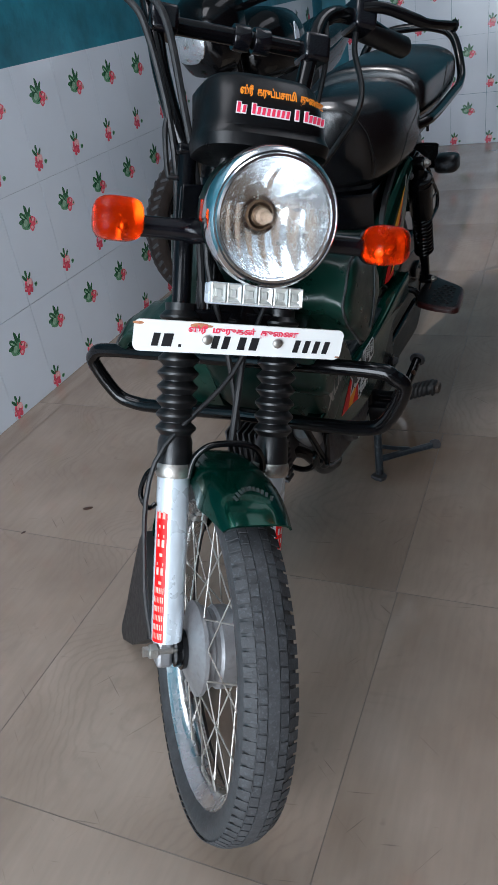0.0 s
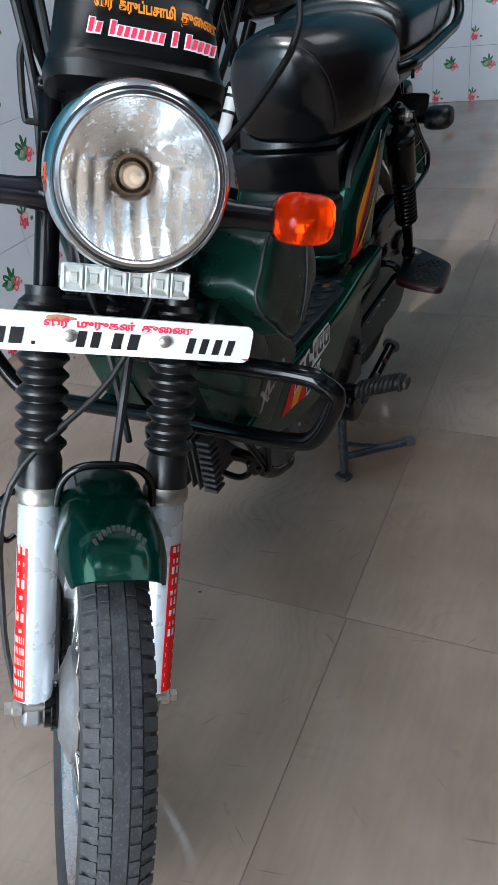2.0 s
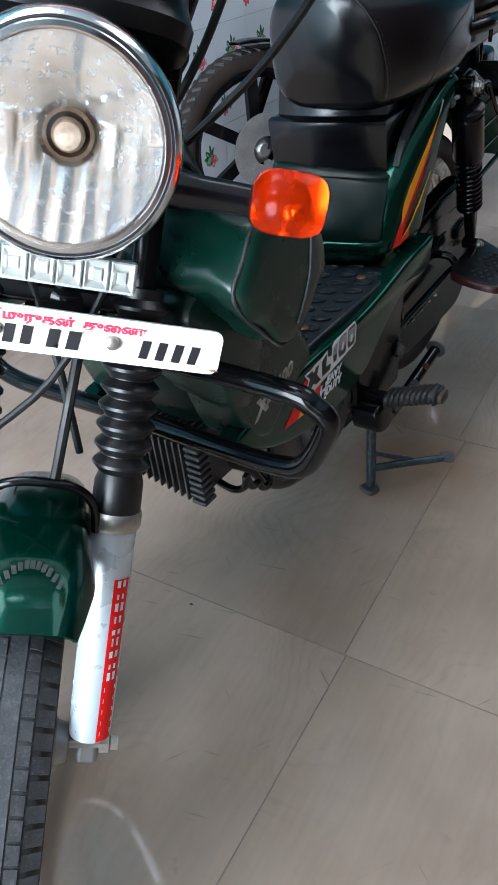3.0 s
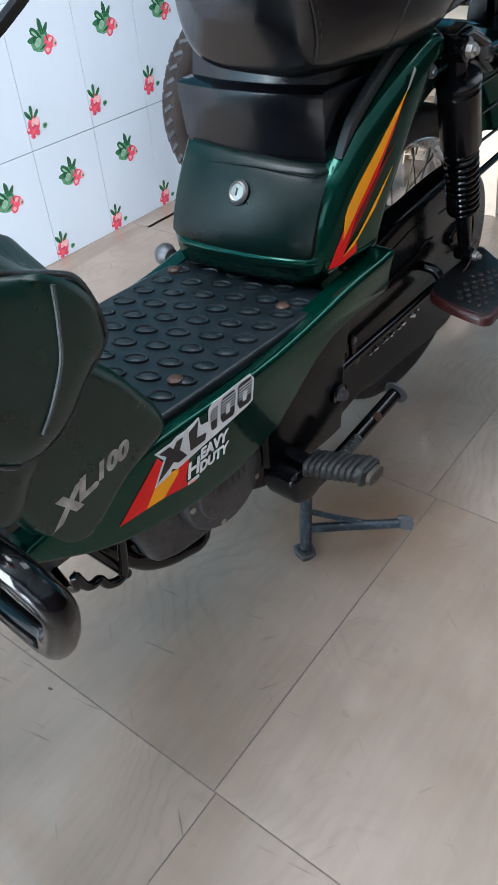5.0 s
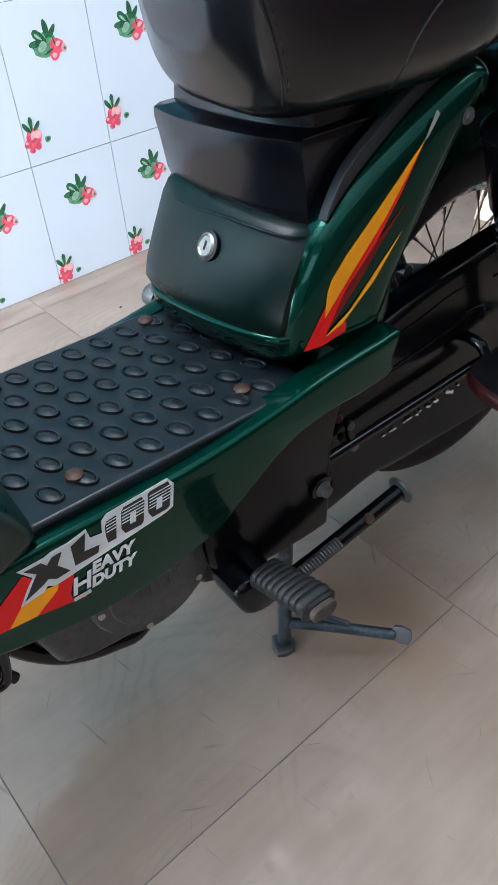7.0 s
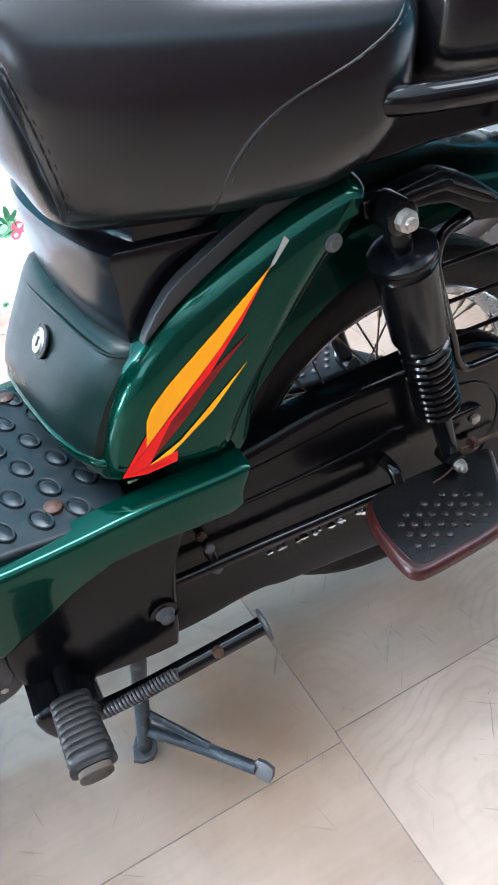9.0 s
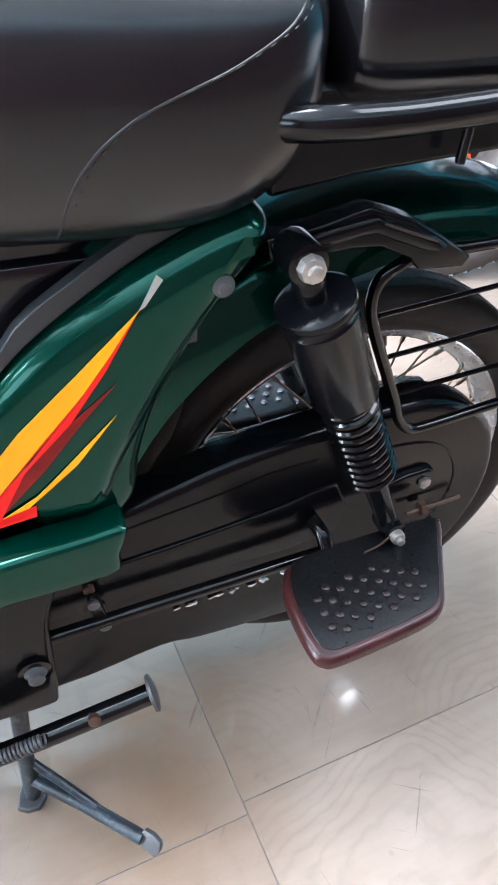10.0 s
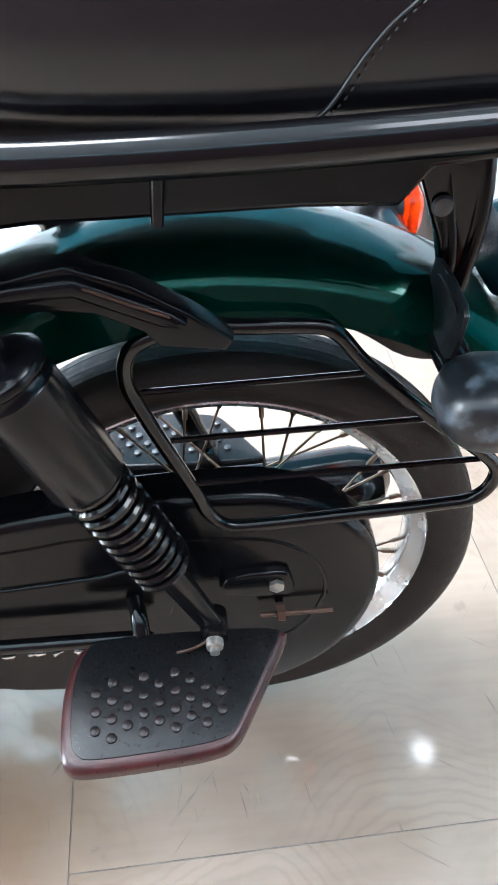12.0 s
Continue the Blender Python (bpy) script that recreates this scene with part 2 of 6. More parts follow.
def add_prism(bm, poly, x0, x1, plane="x"):
    """A polygon of (y, z) pushed from x0 to x1 (plane x), or of (x, y) from z0 to z1 (plane z), or (x, z) along y."""
    put = {"x": lambda u, v, w: (w, u, v), "y": lambda u, v, w: (u, w, v), "z": lambda u, v, w: (u, v, w)}[plane]
    A = [bm.verts.new(put(u, v, x0)) for u, v in poly]
    B = [bm.verts.new(put(u, v, x1)) for u, v in poly]
    n = len(poly)
    bm.faces.new(A)
    bm.faces.new(B[::-1])
    for i in range(n):
        bm.faces.new((A[i], B[i], B[(i + 1) % n], A[(i + 1) % n]))
    return bm


def prism(poly, x0, x1, plane="x"):
    return add_prism(bmesh.new(), poly, x0, x1, plane)


def loft(rings, caps=True):
    """Skins rings of equal point counts."""
    bm = bmesh.new()
    R = [[bm.verts.new(Vector(p)) for p in ring] for ring in rings]
    n = len(R[0])
    for A, B in zip(R, R[1:]):
        for k in range(n):
            bm.faces.new((A[k], A[(k + 1) % n], B[(k + 1) % n], B[k]))
    if caps:
        bm.faces.new(R[0][::-1])
        bm.faces.new(R[-1])
    return bm


def super_ring(cx, cy, cz, hx, hz, n=24, e=2.6, axis="y"):
    """A rounded-box ring across the y (or z) axis."""
    out = []
    for k in range(n):
        a = k * math.tau / n
        u = math.copysign(abs(math.cos(a)) ** (2 / e), math.cos(a)) * hx
        v = math.copysign(abs(math.sin(a)) ** (2 / e), math.sin(a)) * hz
        out.append((cx + u, cy, cz + v) if axis == "y" else (cx + u, cy + v, cz))
    return out


def puff(poly, x0, x1, r, plane="x", per=4, bend=None, steps=4):
    """A smooth outline pushed from x0 to x1 whose far edge is rounded by r; bend moves each point."""
    put = {"x": lambda u, v, w: (w, u, v), "y": lambda u, v, w: (u, w, v), "z": lambda u, v, w: (u, v, w)}[plane]
    p = [q.to_2d() for q in smooth_path([(u, v, 0) for u, v in poly], per, True)] if per else [Vector(q) for q in poly]
    n = len(p)
    area = sum(p[i].cross(p[(i + 1) % n]) for i in range(n))
    turn = 1 if area > 0 else -1
    inward = []
    for i in range(n):
        d = p[(i + 1) % n] - p[i - 1]
        inward.append(Vector((-d.y, d.x)).normalized() * turn)
    s = 1 if x1 > x0 else -1
    layers = [(0.0, x0)] + [(r * (1 - math.cos(k * math.pi / 2 / steps)), x1 - s * r * (1 - math.sin(k * math.pi / 2 / steps))) for k in range(steps + 1)]
    bm = bmesh.new()
    rings = []
    for off, w in layers:
        ring = [Vector(put(*(q + e * off), w)) for q, e in zip(p, inward)]
        rings.append([bm.verts.new(bend(v) if bend else v) for v in ring])
    for A, B in zip(rings, rings[1:]):
        for k in range(n):
            bm.faces.new((A[k], A[(k + 1) % n], B[(k + 1) % n], B[k]))
    for ring, (off, w) in ((rings[0], layers[0]), (rings[-1], layers[-1])):
        flat = [(q + e * off).to_3d() for q, e in zip(p, inward)]
        for tri in geometry.tessellate_polygon([flat]):
            bm.faces.new([ring[k] for k in tri])
    return bm

# ---- the room ----
WALL_X, BACK_Y, FRONT_Y, RIGHT_X, ROOF_Z = -1.32, 4.19, -3.0, 2.7, 3.1
FLOOR_TILE, TILE_W, TILE_TOP = 0.61, 0.218, 0.963
ROWS_Z = (0.0, 0.302, 0.633, TILE_TOP)


def wood_tile_material():
    m = bpy.data.materials.new("wood_look_floor_tile")
    m.use_nodes = True
    nt, L = m.node_tree, m.node_tree.links.new
    b = nt.nodes["Principled BSDF"]
    tc, info = nt.nodes.new("ShaderNodeTexCoord"), nt.nodes.new("ShaderNodeObjectInfo")
    shift = nt.nodes.new("ShaderNodeVectorMath")
    shift.operation = "MULTIPLY_ADD"
    shift.inputs[1].default_value = (1, 1, 1)
    comb = nt.nodes.new("ShaderNodeCombineXYZ")
    k = nt.nodes.new("ShaderNodeMath")
    k.operation, k.inputs[1].default_value = "MULTIPLY", 7.0
    L(info.outputs["Random"], k.inputs[0])
    L(k.outputs[0], comb.inputs[0]), L(k.outputs[0], comb.inputs[1])
    L(tc.outputs["Object"], shift.inputs[0]), L(comb.outputs[0], shift.inputs[2])
    wave = nt.nodes.new("ShaderNodeTexNoise")
    wave.inputs["Scale"].default_value, wave.inputs["Detail"].default_value = 3.2, 1.0
    L(shift.outputs[0], wave.inputs["Vector"])
    sep = nt.nodes.new("ShaderNodeSeparateXYZ")
    L(shift.outputs[0], sep.inputs[0])
    across = nt.nodes.new("ShaderNodeMath")
    across.operation, across.inputs[1].default_value = "MULTIPLY", 260.0
    L(sep.outputs[0], across.inputs[0])
    rings = nt.nodes.new("ShaderNodeMath")
    rings.operation, rings.inputs[1].default_value = "MULTIPLY_ADD", 150.0
    L(wave.outputs[0], rings.inputs[0]), L(across.outputs[0], rings.inputs[2])
    sine = nt.nodes.new("ShaderNodeMath")
    sine.operation = "SINE"
    broken = nt.nodes.new("ShaderNodeTexNoise")
    broken.inputs["Scale"].default_value, broken.inputs["Detail"].default_value = 26.0, 4
    L(shift.outputs[0], broken.inputs["Vector"])
    bent = nt.nodes.new("ShaderNodeMath")
    bent.operation, bent.inputs[1].default_value = "MULTIPLY_ADD", 9.0
    L(broken.outputs[0], bent.inputs[0]), L(rings.outputs[0], bent.inputs[2])
    L(bent.outputs[0], sine.inputs[0])
    lift = nt.nodes.new("ShaderNodeMapRange")
    lift.inputs[1].default_value = -1.0
    L(sine.outputs[0], lift.inputs[0])
    narrow = nt.nodes.new("ShaderNodeMath")
    narrow.operation, narrow.inputs[1].default_value = "POWER", 4.0
    L(lift.outputs[0], narrow.inputs[0])
    fade = nt.nodes.new("ShaderNodeMapRange")
    fade.inputs[1].default_value, fade.inputs[2].default_value = 0.42, 0.62
    L(wave.outputs[0], fade.inputs[0])
    crest = nt.nodes.new("ShaderNodeMath")
    crest.operation = "MULTIPLY"
    L(narrow.outputs[0], crest.inputs[0]), L(fade.outputs[0], crest.inputs[1])
    blot = nt.nodes.new("ShaderNodeTexNoise")
    blot.inputs["Scale"].default_value, blot.inputs["Detail"].default_value = 3.0, 7
    L(shift.outputs[0], blot.inputs["Vector"])
    fine = nt.nodes.new("ShaderNodeTexNoise")
    fine.inputs["Scale"].default_value, fine.inputs["Detail"].default_value = 95.0, 5
    streak = nt.nodes.new("ShaderNodeMapping")
    streak.inputs["Scale"].default_value = (1.0, 0.12, 1.0)
    L(shift.outputs[0], streak.inputs["Vector"]), L(streak.outputs[0], fine.inputs["Vector"])
    base = nt.nodes.new("ShaderNodeValToRGB")
    base.color_ramp.elements[0].position, base.color_ramp.elements[1].position = 0.3, 0.72
    base.color_ramp.elements[0].color, base.color_ramp.elements[1].color = (0.19, 0.141, 0.108, 1), (0.29, 0.228, 0.183, 1)
    L(blot.outputs[0], base.inputs[0])
    mixes = []
    for source, low, high in ((crest, 1.015, 0.925), (fine, 0.955, 1.04)):
        r = nt.nodes.new("ShaderNodeMapRange")
        r.inputs[1].default_value, r.inputs[2].default_value = (0, 1) if source is crest else (0.3, 0.7)
        r.inputs[3].default_value, r.inputs[4].default_value = low, high
        L(source.outputs[0], r.inputs[0])
        mixes.append(r)
    out = base.outputs[0]
    for r in mixes:
        mx = nt.nodes.new("ShaderNodeMix")
        mx.data_type, mx.blend_type = "RGBA", "MULTIPLY"
        mx.inputs[0].default_value = 1
        L(out, mx.inputs[6]), L(r.outputs[0], mx.inputs[7])
        out = mx.outputs[2]
    # dark specks and scuffs
    speck = nt.nodes.new("ShaderNodeTexNoise")
    speck.inputs["Scale"].default_value, speck.inputs["Detail"].default_value = 22.0, 3
    L(shift.outputs[0], speck.inputs["Vector"])
    sr = nt.nodes.new("ShaderNodeMapRange")
    sr.inputs[1].default_value, sr.inputs[2].default_value, sr.inputs[3].default_value, sr.inputs[4].default_value = 0.7, 0.8, 0, 0.5
    L(speck.outputs[0], sr.inputs[0])
    mx = nt.nodes.new("ShaderNodeMix")
    mx.data_type = "RGBA"
    mx.inputs[7].default_value = (0.12, 0.09, 0.07, 1)
    L(sr.outputs[0], mx.inputs[0]), L(out, mx.inputs[6])
    out = mx.outputs[2]
    # brownish worn-in dirt
    stain = nt.nodes.new("ShaderNodeTexNoise")
    stain.inputs["Scale"].default_value, stain.inputs["Detail"].default_value, stain.inputs["Roughness"].default_value = 4.5, 6, 0.6
    L(shift.outputs[0], stain.inputs["Vector"])
    st = nt.nodes.new("ShaderNodeMapRange")
    st.inputs[1].default_value, st.inputs[2].default_value, st.inputs[3].default_value, st.inputs[4].default_value = 0.54, 0.78, 0, 0.32
    L(stain.outputs[0], st.inputs[0])
    mx = nt.nodes.new("ShaderNodeMix")
    mx.data_type = "RGBA"
    mx.inputs[7].default_value = (0.2, 0.135, 0.09, 1)
    L(st.outputs[0], mx.inputs[0]), L(out, mx.inputs[6])
    out = mx.outputs[2]
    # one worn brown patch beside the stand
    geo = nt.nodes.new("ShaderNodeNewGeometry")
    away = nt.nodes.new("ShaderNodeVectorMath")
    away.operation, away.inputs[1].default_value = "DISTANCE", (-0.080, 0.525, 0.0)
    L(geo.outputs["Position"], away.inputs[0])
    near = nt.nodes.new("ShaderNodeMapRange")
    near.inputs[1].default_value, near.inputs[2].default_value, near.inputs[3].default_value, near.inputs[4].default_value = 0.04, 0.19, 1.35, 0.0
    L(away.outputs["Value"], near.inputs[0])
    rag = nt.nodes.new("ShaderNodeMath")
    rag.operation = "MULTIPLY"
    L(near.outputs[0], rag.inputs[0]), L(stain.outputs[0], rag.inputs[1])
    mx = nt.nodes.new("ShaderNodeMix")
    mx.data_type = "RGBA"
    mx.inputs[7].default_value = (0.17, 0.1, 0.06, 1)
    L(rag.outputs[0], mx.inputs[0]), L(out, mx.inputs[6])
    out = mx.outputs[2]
    # thin dark scratches in a few directions
    for turn, where in ((35, 0.0), (-50, 3.0), (80, 7.0)):
        mp = nt.nodes.new("ShaderNodeMapping")
        mp.inputs["Rotation"].default_value = (0, 0, radians(turn))
        mp.inputs["Location"].default_value = (where, where, 0)
        sc = nt.nodes.new("ShaderNodeMapping")
        sc.inputs["Scale"].default_value = (150.0, 8.0, 1.0)
        ns = nt.nodes.new("ShaderNodeTexNoise")
        ns.inputs["Scale"].default_value, ns.inputs["Detail"].default_value = 1.0, 2.0
        L(shift.outputs[0], mp.inputs["Vector"]), L(mp.outputs[0], sc.inputs["Vector"]), L(sc.outputs[0], ns.inputs["Vector"])
        cl = nt.nodes.new("ShaderNodeMapRange")
        cl.inputs[1].default_value, cl.inputs[2].default_value, cl.inputs[3].default_value, cl.inputs[4].default_value = 0.71, 0.78, 0, 0.55
        L(ns.outputs[0], cl.inputs[0])
        mx = nt.nodes.new("ShaderNodeMix")
        mx.data_type = "RGBA"
        mx.inputs[7].default_value = (0.09, 0.07, 0.055, 1)
        L(cl.outputs[0], mx.inputs[0]), L(out, mx.inputs[6])
        out = mx.outputs[2]
    L(out, b.inputs["Base Color"])
    b.inputs["Specular IOR Level"].default_value = 0.5
    rr = nt.nodes.new("ShaderNodeMapRange")
    rr.inputs[1].default_value, rr.inputs[2].default_value, rr.inputs[3].default_value, rr.inputs[4].default_value = 0.3, 0.7, 0.06, 0.1
    L(blot.outputs[0], rr.inputs[0]), L(rr.outputs[0], b.inputs["Roughness"])
    bp = nt.nodes.new("ShaderNodeBump")
    bp.inputs["Strength"].default_value, bp.inputs["Distance"].default_value = 0.012, 0.002
    L(fine.outputs[0], bp.inputs["Height"]), L(bp.outputs[0], b.inputs["Normal"])
    return m


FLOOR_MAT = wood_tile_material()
GROUT = material("dark_grout", (0.15, 0.12, 0.1), 0.85, vary=0.3, scale=30)
TILE_WHITE = material("white_glazed_wall_tile", (0.67, 0.71, 0.77), 0.16, 0, 0.03, 3, 0.02, 30, dirt=0.06, dirt_color=(0.45, 0.42, 0.4))
LEAF = material("printed_leaf_green", (0.13, 0.3, 0.17), 0.2, vary=0.4, scale=90)
LEAF_DARK = material("printed_dark_leaf", (0.03, 0.12, 0.055), 0.2, vary=0.4, scale=90)
FRUIT = material("printed_fruit_red", (0.8, 0.1, 0.15), 0.2, vary=0.3, scale=90)
FRUIT_PINK = material("printed_fruit_pink", (0.8, 0.42, 0.42), 0.2, vary=0.2, scale=70)
LEAF_PALE = material("printed_pale_leaf", (0.3, 0.5, 0.34), 0.2, vary=0.3, scale=80)
TURQUOISE = material("turquoise_wall_paint", (0.02, 0.17, 0.23), 0.45, 0, 0.4, 6, 0.7, 45, dirt=0.5, dirt_color=(0.03, 0.1, 0.14))
MAROON = material("dark_maroon_wall_paint", (0.05, 0.014, 0.012), 0.7, 0, 0.15, 3, 0.2, 60)
PLASTER = material("pale_wall_plaster", (0.4, 0.4, 0.39), 0.8, 0, 0.1, 4, 0.2, 60)

floor = tagged(part("floor", box(WALL_X - 0.1, RIGHT_X, FRONT_Y, BACK_Y + 0.1, -0.12, -0.001), GROUT, smooth=False), "brown wood-look floor of square ceramic tiles with thin dark joints", "floor", kind="structure")


def wall(name, label, mat, *extent):
    return tagged(part(name, box(*extent), mat, smooth=False), label, "wall", kind="structure")


bm = bmesh.new()
for y0, y1, z0, z1 in ((FRONT_Y, 1.19, -0.004, ROOF_Z), (1.35, 1.46, 2.67, 2.85), (1.6, 1.84, 2.67, 2.85), (1.97, BACK_Y, -0.004, ROOF_Z), (1.19, 1.97, -0.004, 2.67), (1.19, 1.97, 2.85, ROOF_Z)):
    add_box(bm, WALL_X - 0.15, WALL_X, y0, y1, z0, z1)
wall_left = tagged(part("wall_west", bm, TURQUOISE, smooth=False), "turquoise wall with fruit-printed white tiles on its lower part", "wall", kind="structure")
wall_back = wall("wall_north", "far wall with fruit-printed white tiles below turquoise paint", TURQUOISE, WALL_X - 0.15, RIGHT_X, BACK_Y, BACK_Y + 0.15, -0.004, ROOF_Z)
wall("wall_east", "plain dark maroon side wall", MAROON, RIGHT_X, RIGHT_X + 0.15, FRONT_Y, BACK_Y, -0.004, ROOF_Z)
# Unseen pale band, added so the seat tops reflect something bluish.
tagged(part("trim_east", box(RIGHT_X - 0.004, RIGHT_X - 0.0005, FRONT_Y + 0.002, BACK_Y - 0.002, 2.6, ROOF_Z - 0.002), material("pale_blue_reflection_band", (0.5, 0.62, 0.68), 0.6, 0, 0.08, 4, 0.1, 50), smooth=False), "unseen pale blue band above the maroon wall, added for seat reflections", "wall", kind="structure")
# front wall with a wide doorway, and an unseen window opening added for light
bm = bmesh.new()
for x0, x1, z0, z1 in ((WALL_X - 0.15, -1.3, 0, ROOF_Z), (0.4, 1.0, 0, ROOF_Z), (1.0, 2.0, 0, 1.1), (1.0, 2.0, 2.1, ROOF_Z), (2.0, RIGHT_X + 0.15, 0, ROOF_Z), (-1.3, 0.4, 2.4, ROOF_Z)):
    add_box(bm, x0, x1, FRONT_Y - 0.15, FRONT_Y, z0, z1)
tagged(part("wall_south", bm, PLASTER, smooth=False), "plain plastered front wall with a wide doorway and an unseen window opening added for light", "wall", kind="structure")
# ceiling, with two openings added where the overhead fill lamps hang
bm = bmesh.new()
S, N = FRONT_Y - 0.15, BACK_Y + 0.15
for x0, x1, y0, y1 in ((WALL_X - 0.15, -1.1, S, N), (-1.1, -0.2, S, -1.7), (-1.1, -0.2, 0.5, N), (-0.2, 0.3, S, N), (0.3, 1.3, S, 1.1), (0.3, 1.3, 3.3, N), (1.3, RIGHT_X + 0.15, S, N)):
    add_box(bm, x0, x1, y0, y1, ROOF_Z, ROOF_Z + 0.12)
tagged(part("ceiling", bm, material("white_ceiling_paint", (0.74, 0.77, 0.8), 0.8, 0, 0.05, 4, 0.1, 60), smooth=False), "plain pale plastered ceiling with two unseen openings added for light", "ceiling", kind="structure")
tagged(part("ground", box(-40, 40, -60, FRONT_Y - 0.15, -0.2, -0.05), material("pale_street_ground", (0.3, 0.27, 0.23), 0.9, vary=0.2, scale=2), smooth=False), "pale dusty ground outside the doorway", "ground", kind="structure")

# ---- the moped: frames of reference ----
MOPED = pose(-0.230, 0, 0, 0, 0, -3.5)
moped = thing("moped", "dark green and black step-through moped on its centre stand", "moped", MOPED)
RAKE, STEER = radians(25.7), radians(44)
STEM = Vector((0.018, -0.145, 0.7))
axis = Vector((0, math.sin(RAKE), math.cos(RAKE)))
ahead = Vector((0, -math.cos(RAKE), math.sin(RAKE)))
ahead_s = math.cos(STEER) * ahead + Vector((math.sin(STEER), 0, 0))
side_s = Vector((math.cos(STEER), 0, 0)) - math.sin(STEER) * ahead
# fork space: across, backwards, up along the steering stem
FORK = Matrix((side_s, -ahead_s, axis)).transposed().to_4x4()
FORK.translation = STEM


def wheel(name, label, hub_at, radius, tyre_half, m, hub_r, rubber):
    """A spoked wheel; its axle runs along the x axis of m."""
    M = m @ Matrix.Translation(hub_at) @ pose(0, 0, 0, 0, 90, 0)
    rim_r = radius * (0.81 if rubber is TYRE_DUSTY else 0.79)
    prof = [(rim_r + 0.004, -0.023), (rim_r, -0.025), (rim_r - 0.003, -0.02), (rim_r - 0.012, -0.014), (rim_r - 0.017, -0.006), (rim_r - 0.017, 0.006), (rim_r - 0.012, 0.014), (rim_r - 0.003, 0.02), (rim_r, 0.025), (rim_r + 0.004, 0.023), (rim_r - 0.006, 0.008), (rim_r - 0.006, -0.008)]
    rim = part(name, lathe(prof, M, 72, True), RIM_CHROME, moped, label)
    t, R = tyre_half, radius
    prof = [(rim_r - 0.002, -0.02), (rim_r + 0.003, -0.026), (rim_r + 0.016, -t), (R - 0.026, -t), (R - 0.016, -t * 0.9), (R - 0.0085, -t * 0.7), (R - 0.0048, -t * 0.4), (R - 0.004, 0), (R - 0.0048, t * 0.4), (R - 0.0085, t * 0.7), (R - 0.016, t * 0.9), (R - 0.026, t), (rim_r + 0.016, t), (rim_r + 0.003, 0.026), (rim_r - 0.002, 0.02)]
    tyre = part("tyre", lathe(prof, M, 96, True), TYRE_GROOVE if rubber is TYRE_DUSTY else rubber, rim, "worn black rubber tyre with block tread")
    bm = bmesh.new()
    n = 96
    for i in range(n):
        for u0, u1, phase, length in ((-0.97, -0.58, 0.0, 0.76), (-0.53, -0.25, 0.5, 0.86), (-0.2, 0.2, 0.2, 1.07), (0.25, 0.53, 0.0, 0.86), (0.58, 0.97, 0.5, 0.76))[0 if rubber is TYRE_DUSTY else 1:5 if rubber is TYRE_DUSTY else 4]:
            def surf(u):
                return Vector((R - 0.0046 - 0.0185 * max(0, abs(u) - 0.3) ** 1.55, u * t, 0))
            vs = []
            skew = 0.25 if abs(u0 + u1) < 1 else 0.12
            for lift in (0.0, 0.0014 if rubber is TYRE_DUSTY else 0.0005):
                for u, da in ((u0, 0), (u1, 0), (u1, length), (u0, length)):
                    s = surf(u)
                    inset = 0.06 if lift else 0
                    a = (i + phase + da * (1 - inset) + skew * math.copysign(abs(u), u)) * math.tau / n
                    r = s.x + lift
                    vs.append(bm.verts.new(M @ Vector((r * math.cos(a), r * math.sin(a), s.y))))
            for q in ((4, 5, 6, 7), (0, 1, 5, 4), (1, 2, 6, 5), (2, 3, 7, 6), (3, 0, 4, 7)):
                bm.faces.new([vs[k] for k in q])
    tagged(part("tread", bm, rubber, tyre), kind="stuff")
    # hub and spokes
    h = 0.036
    prof = [(0.012, -h - 0.016), (0.021, -h - 0.014), (0.022, -h - 0.006), (0.04, -h - 0.004), (hub_r * 0.95, -h + 0.004), (hub_r * 1.12, -h + 0.008), (hub_r * 1.12, -h + 0.014), (hub_r, -h + 0.016), (hub_r, -0.012), (hub_r * 0.93, -0.008), (hub_r * 0.93, -0.002), (hub_r, 0.002), (hub_r, h - 0.016), (hub_r * 0.95, h - 0.008), (0.024, h), (0.02, h + 0.012), (0.012, h + 0.014)]
    part("hub", lathe(prof, M, 48), ALUMINIUM, rim, "cast silver drum hub")
    spokes = 36
    for i in range(spokes):
        side = 1 if i % 2 else -1
        lean = (1 if (i // 2) % 2 else -1) * radians(42)
        a = i * math.tau / spokes
        p = M @ Vector((rim_r * 0.925 * math.cos(a), rim_r * 0.925 * math.sin(a), side * 0.004))
        b = a + lean
        q = M @ Vector((hub_r * 0.9 * math.cos(b), hub_r * 0.9 * math.sin(b), side * 0.026))
        bm = rod(q, p, 0.0013, 6)
        add_rod(bm, p + (q - p).normalized() * 0.014, p, 0.0026, 6)
        part("spoke", bm, STEEL if rubber is TYRE_DUSTY else SPOKE_BROWN, rim)
    return rim


AXLE = Vector((0, -0.094, -0.518))
front_wheel = wheel("front_wheel", "chrome spoked front wheel", AXLE, 0.2635, 0.0345, FORK, 0.06, TYRE_DUSTY)
bm = rod((-0.1, *AXLE.yz), (0.1, *AXLE.yz), 0.006)
for s in (-1, 1):
    add_lathe(bm, [(0.011, 0), (0.011, 0.01), (0.008, 0.012), (0.008, 0.02)], Matrix.Translation((s * 0.082, *AXLE.yz)) @ pose(0, 0, 0, 0, 90 * s, 0), 6)
part("front_axle", bm, STEEL, moped, "dull steel axle with hexagon nuts", m=FORK)
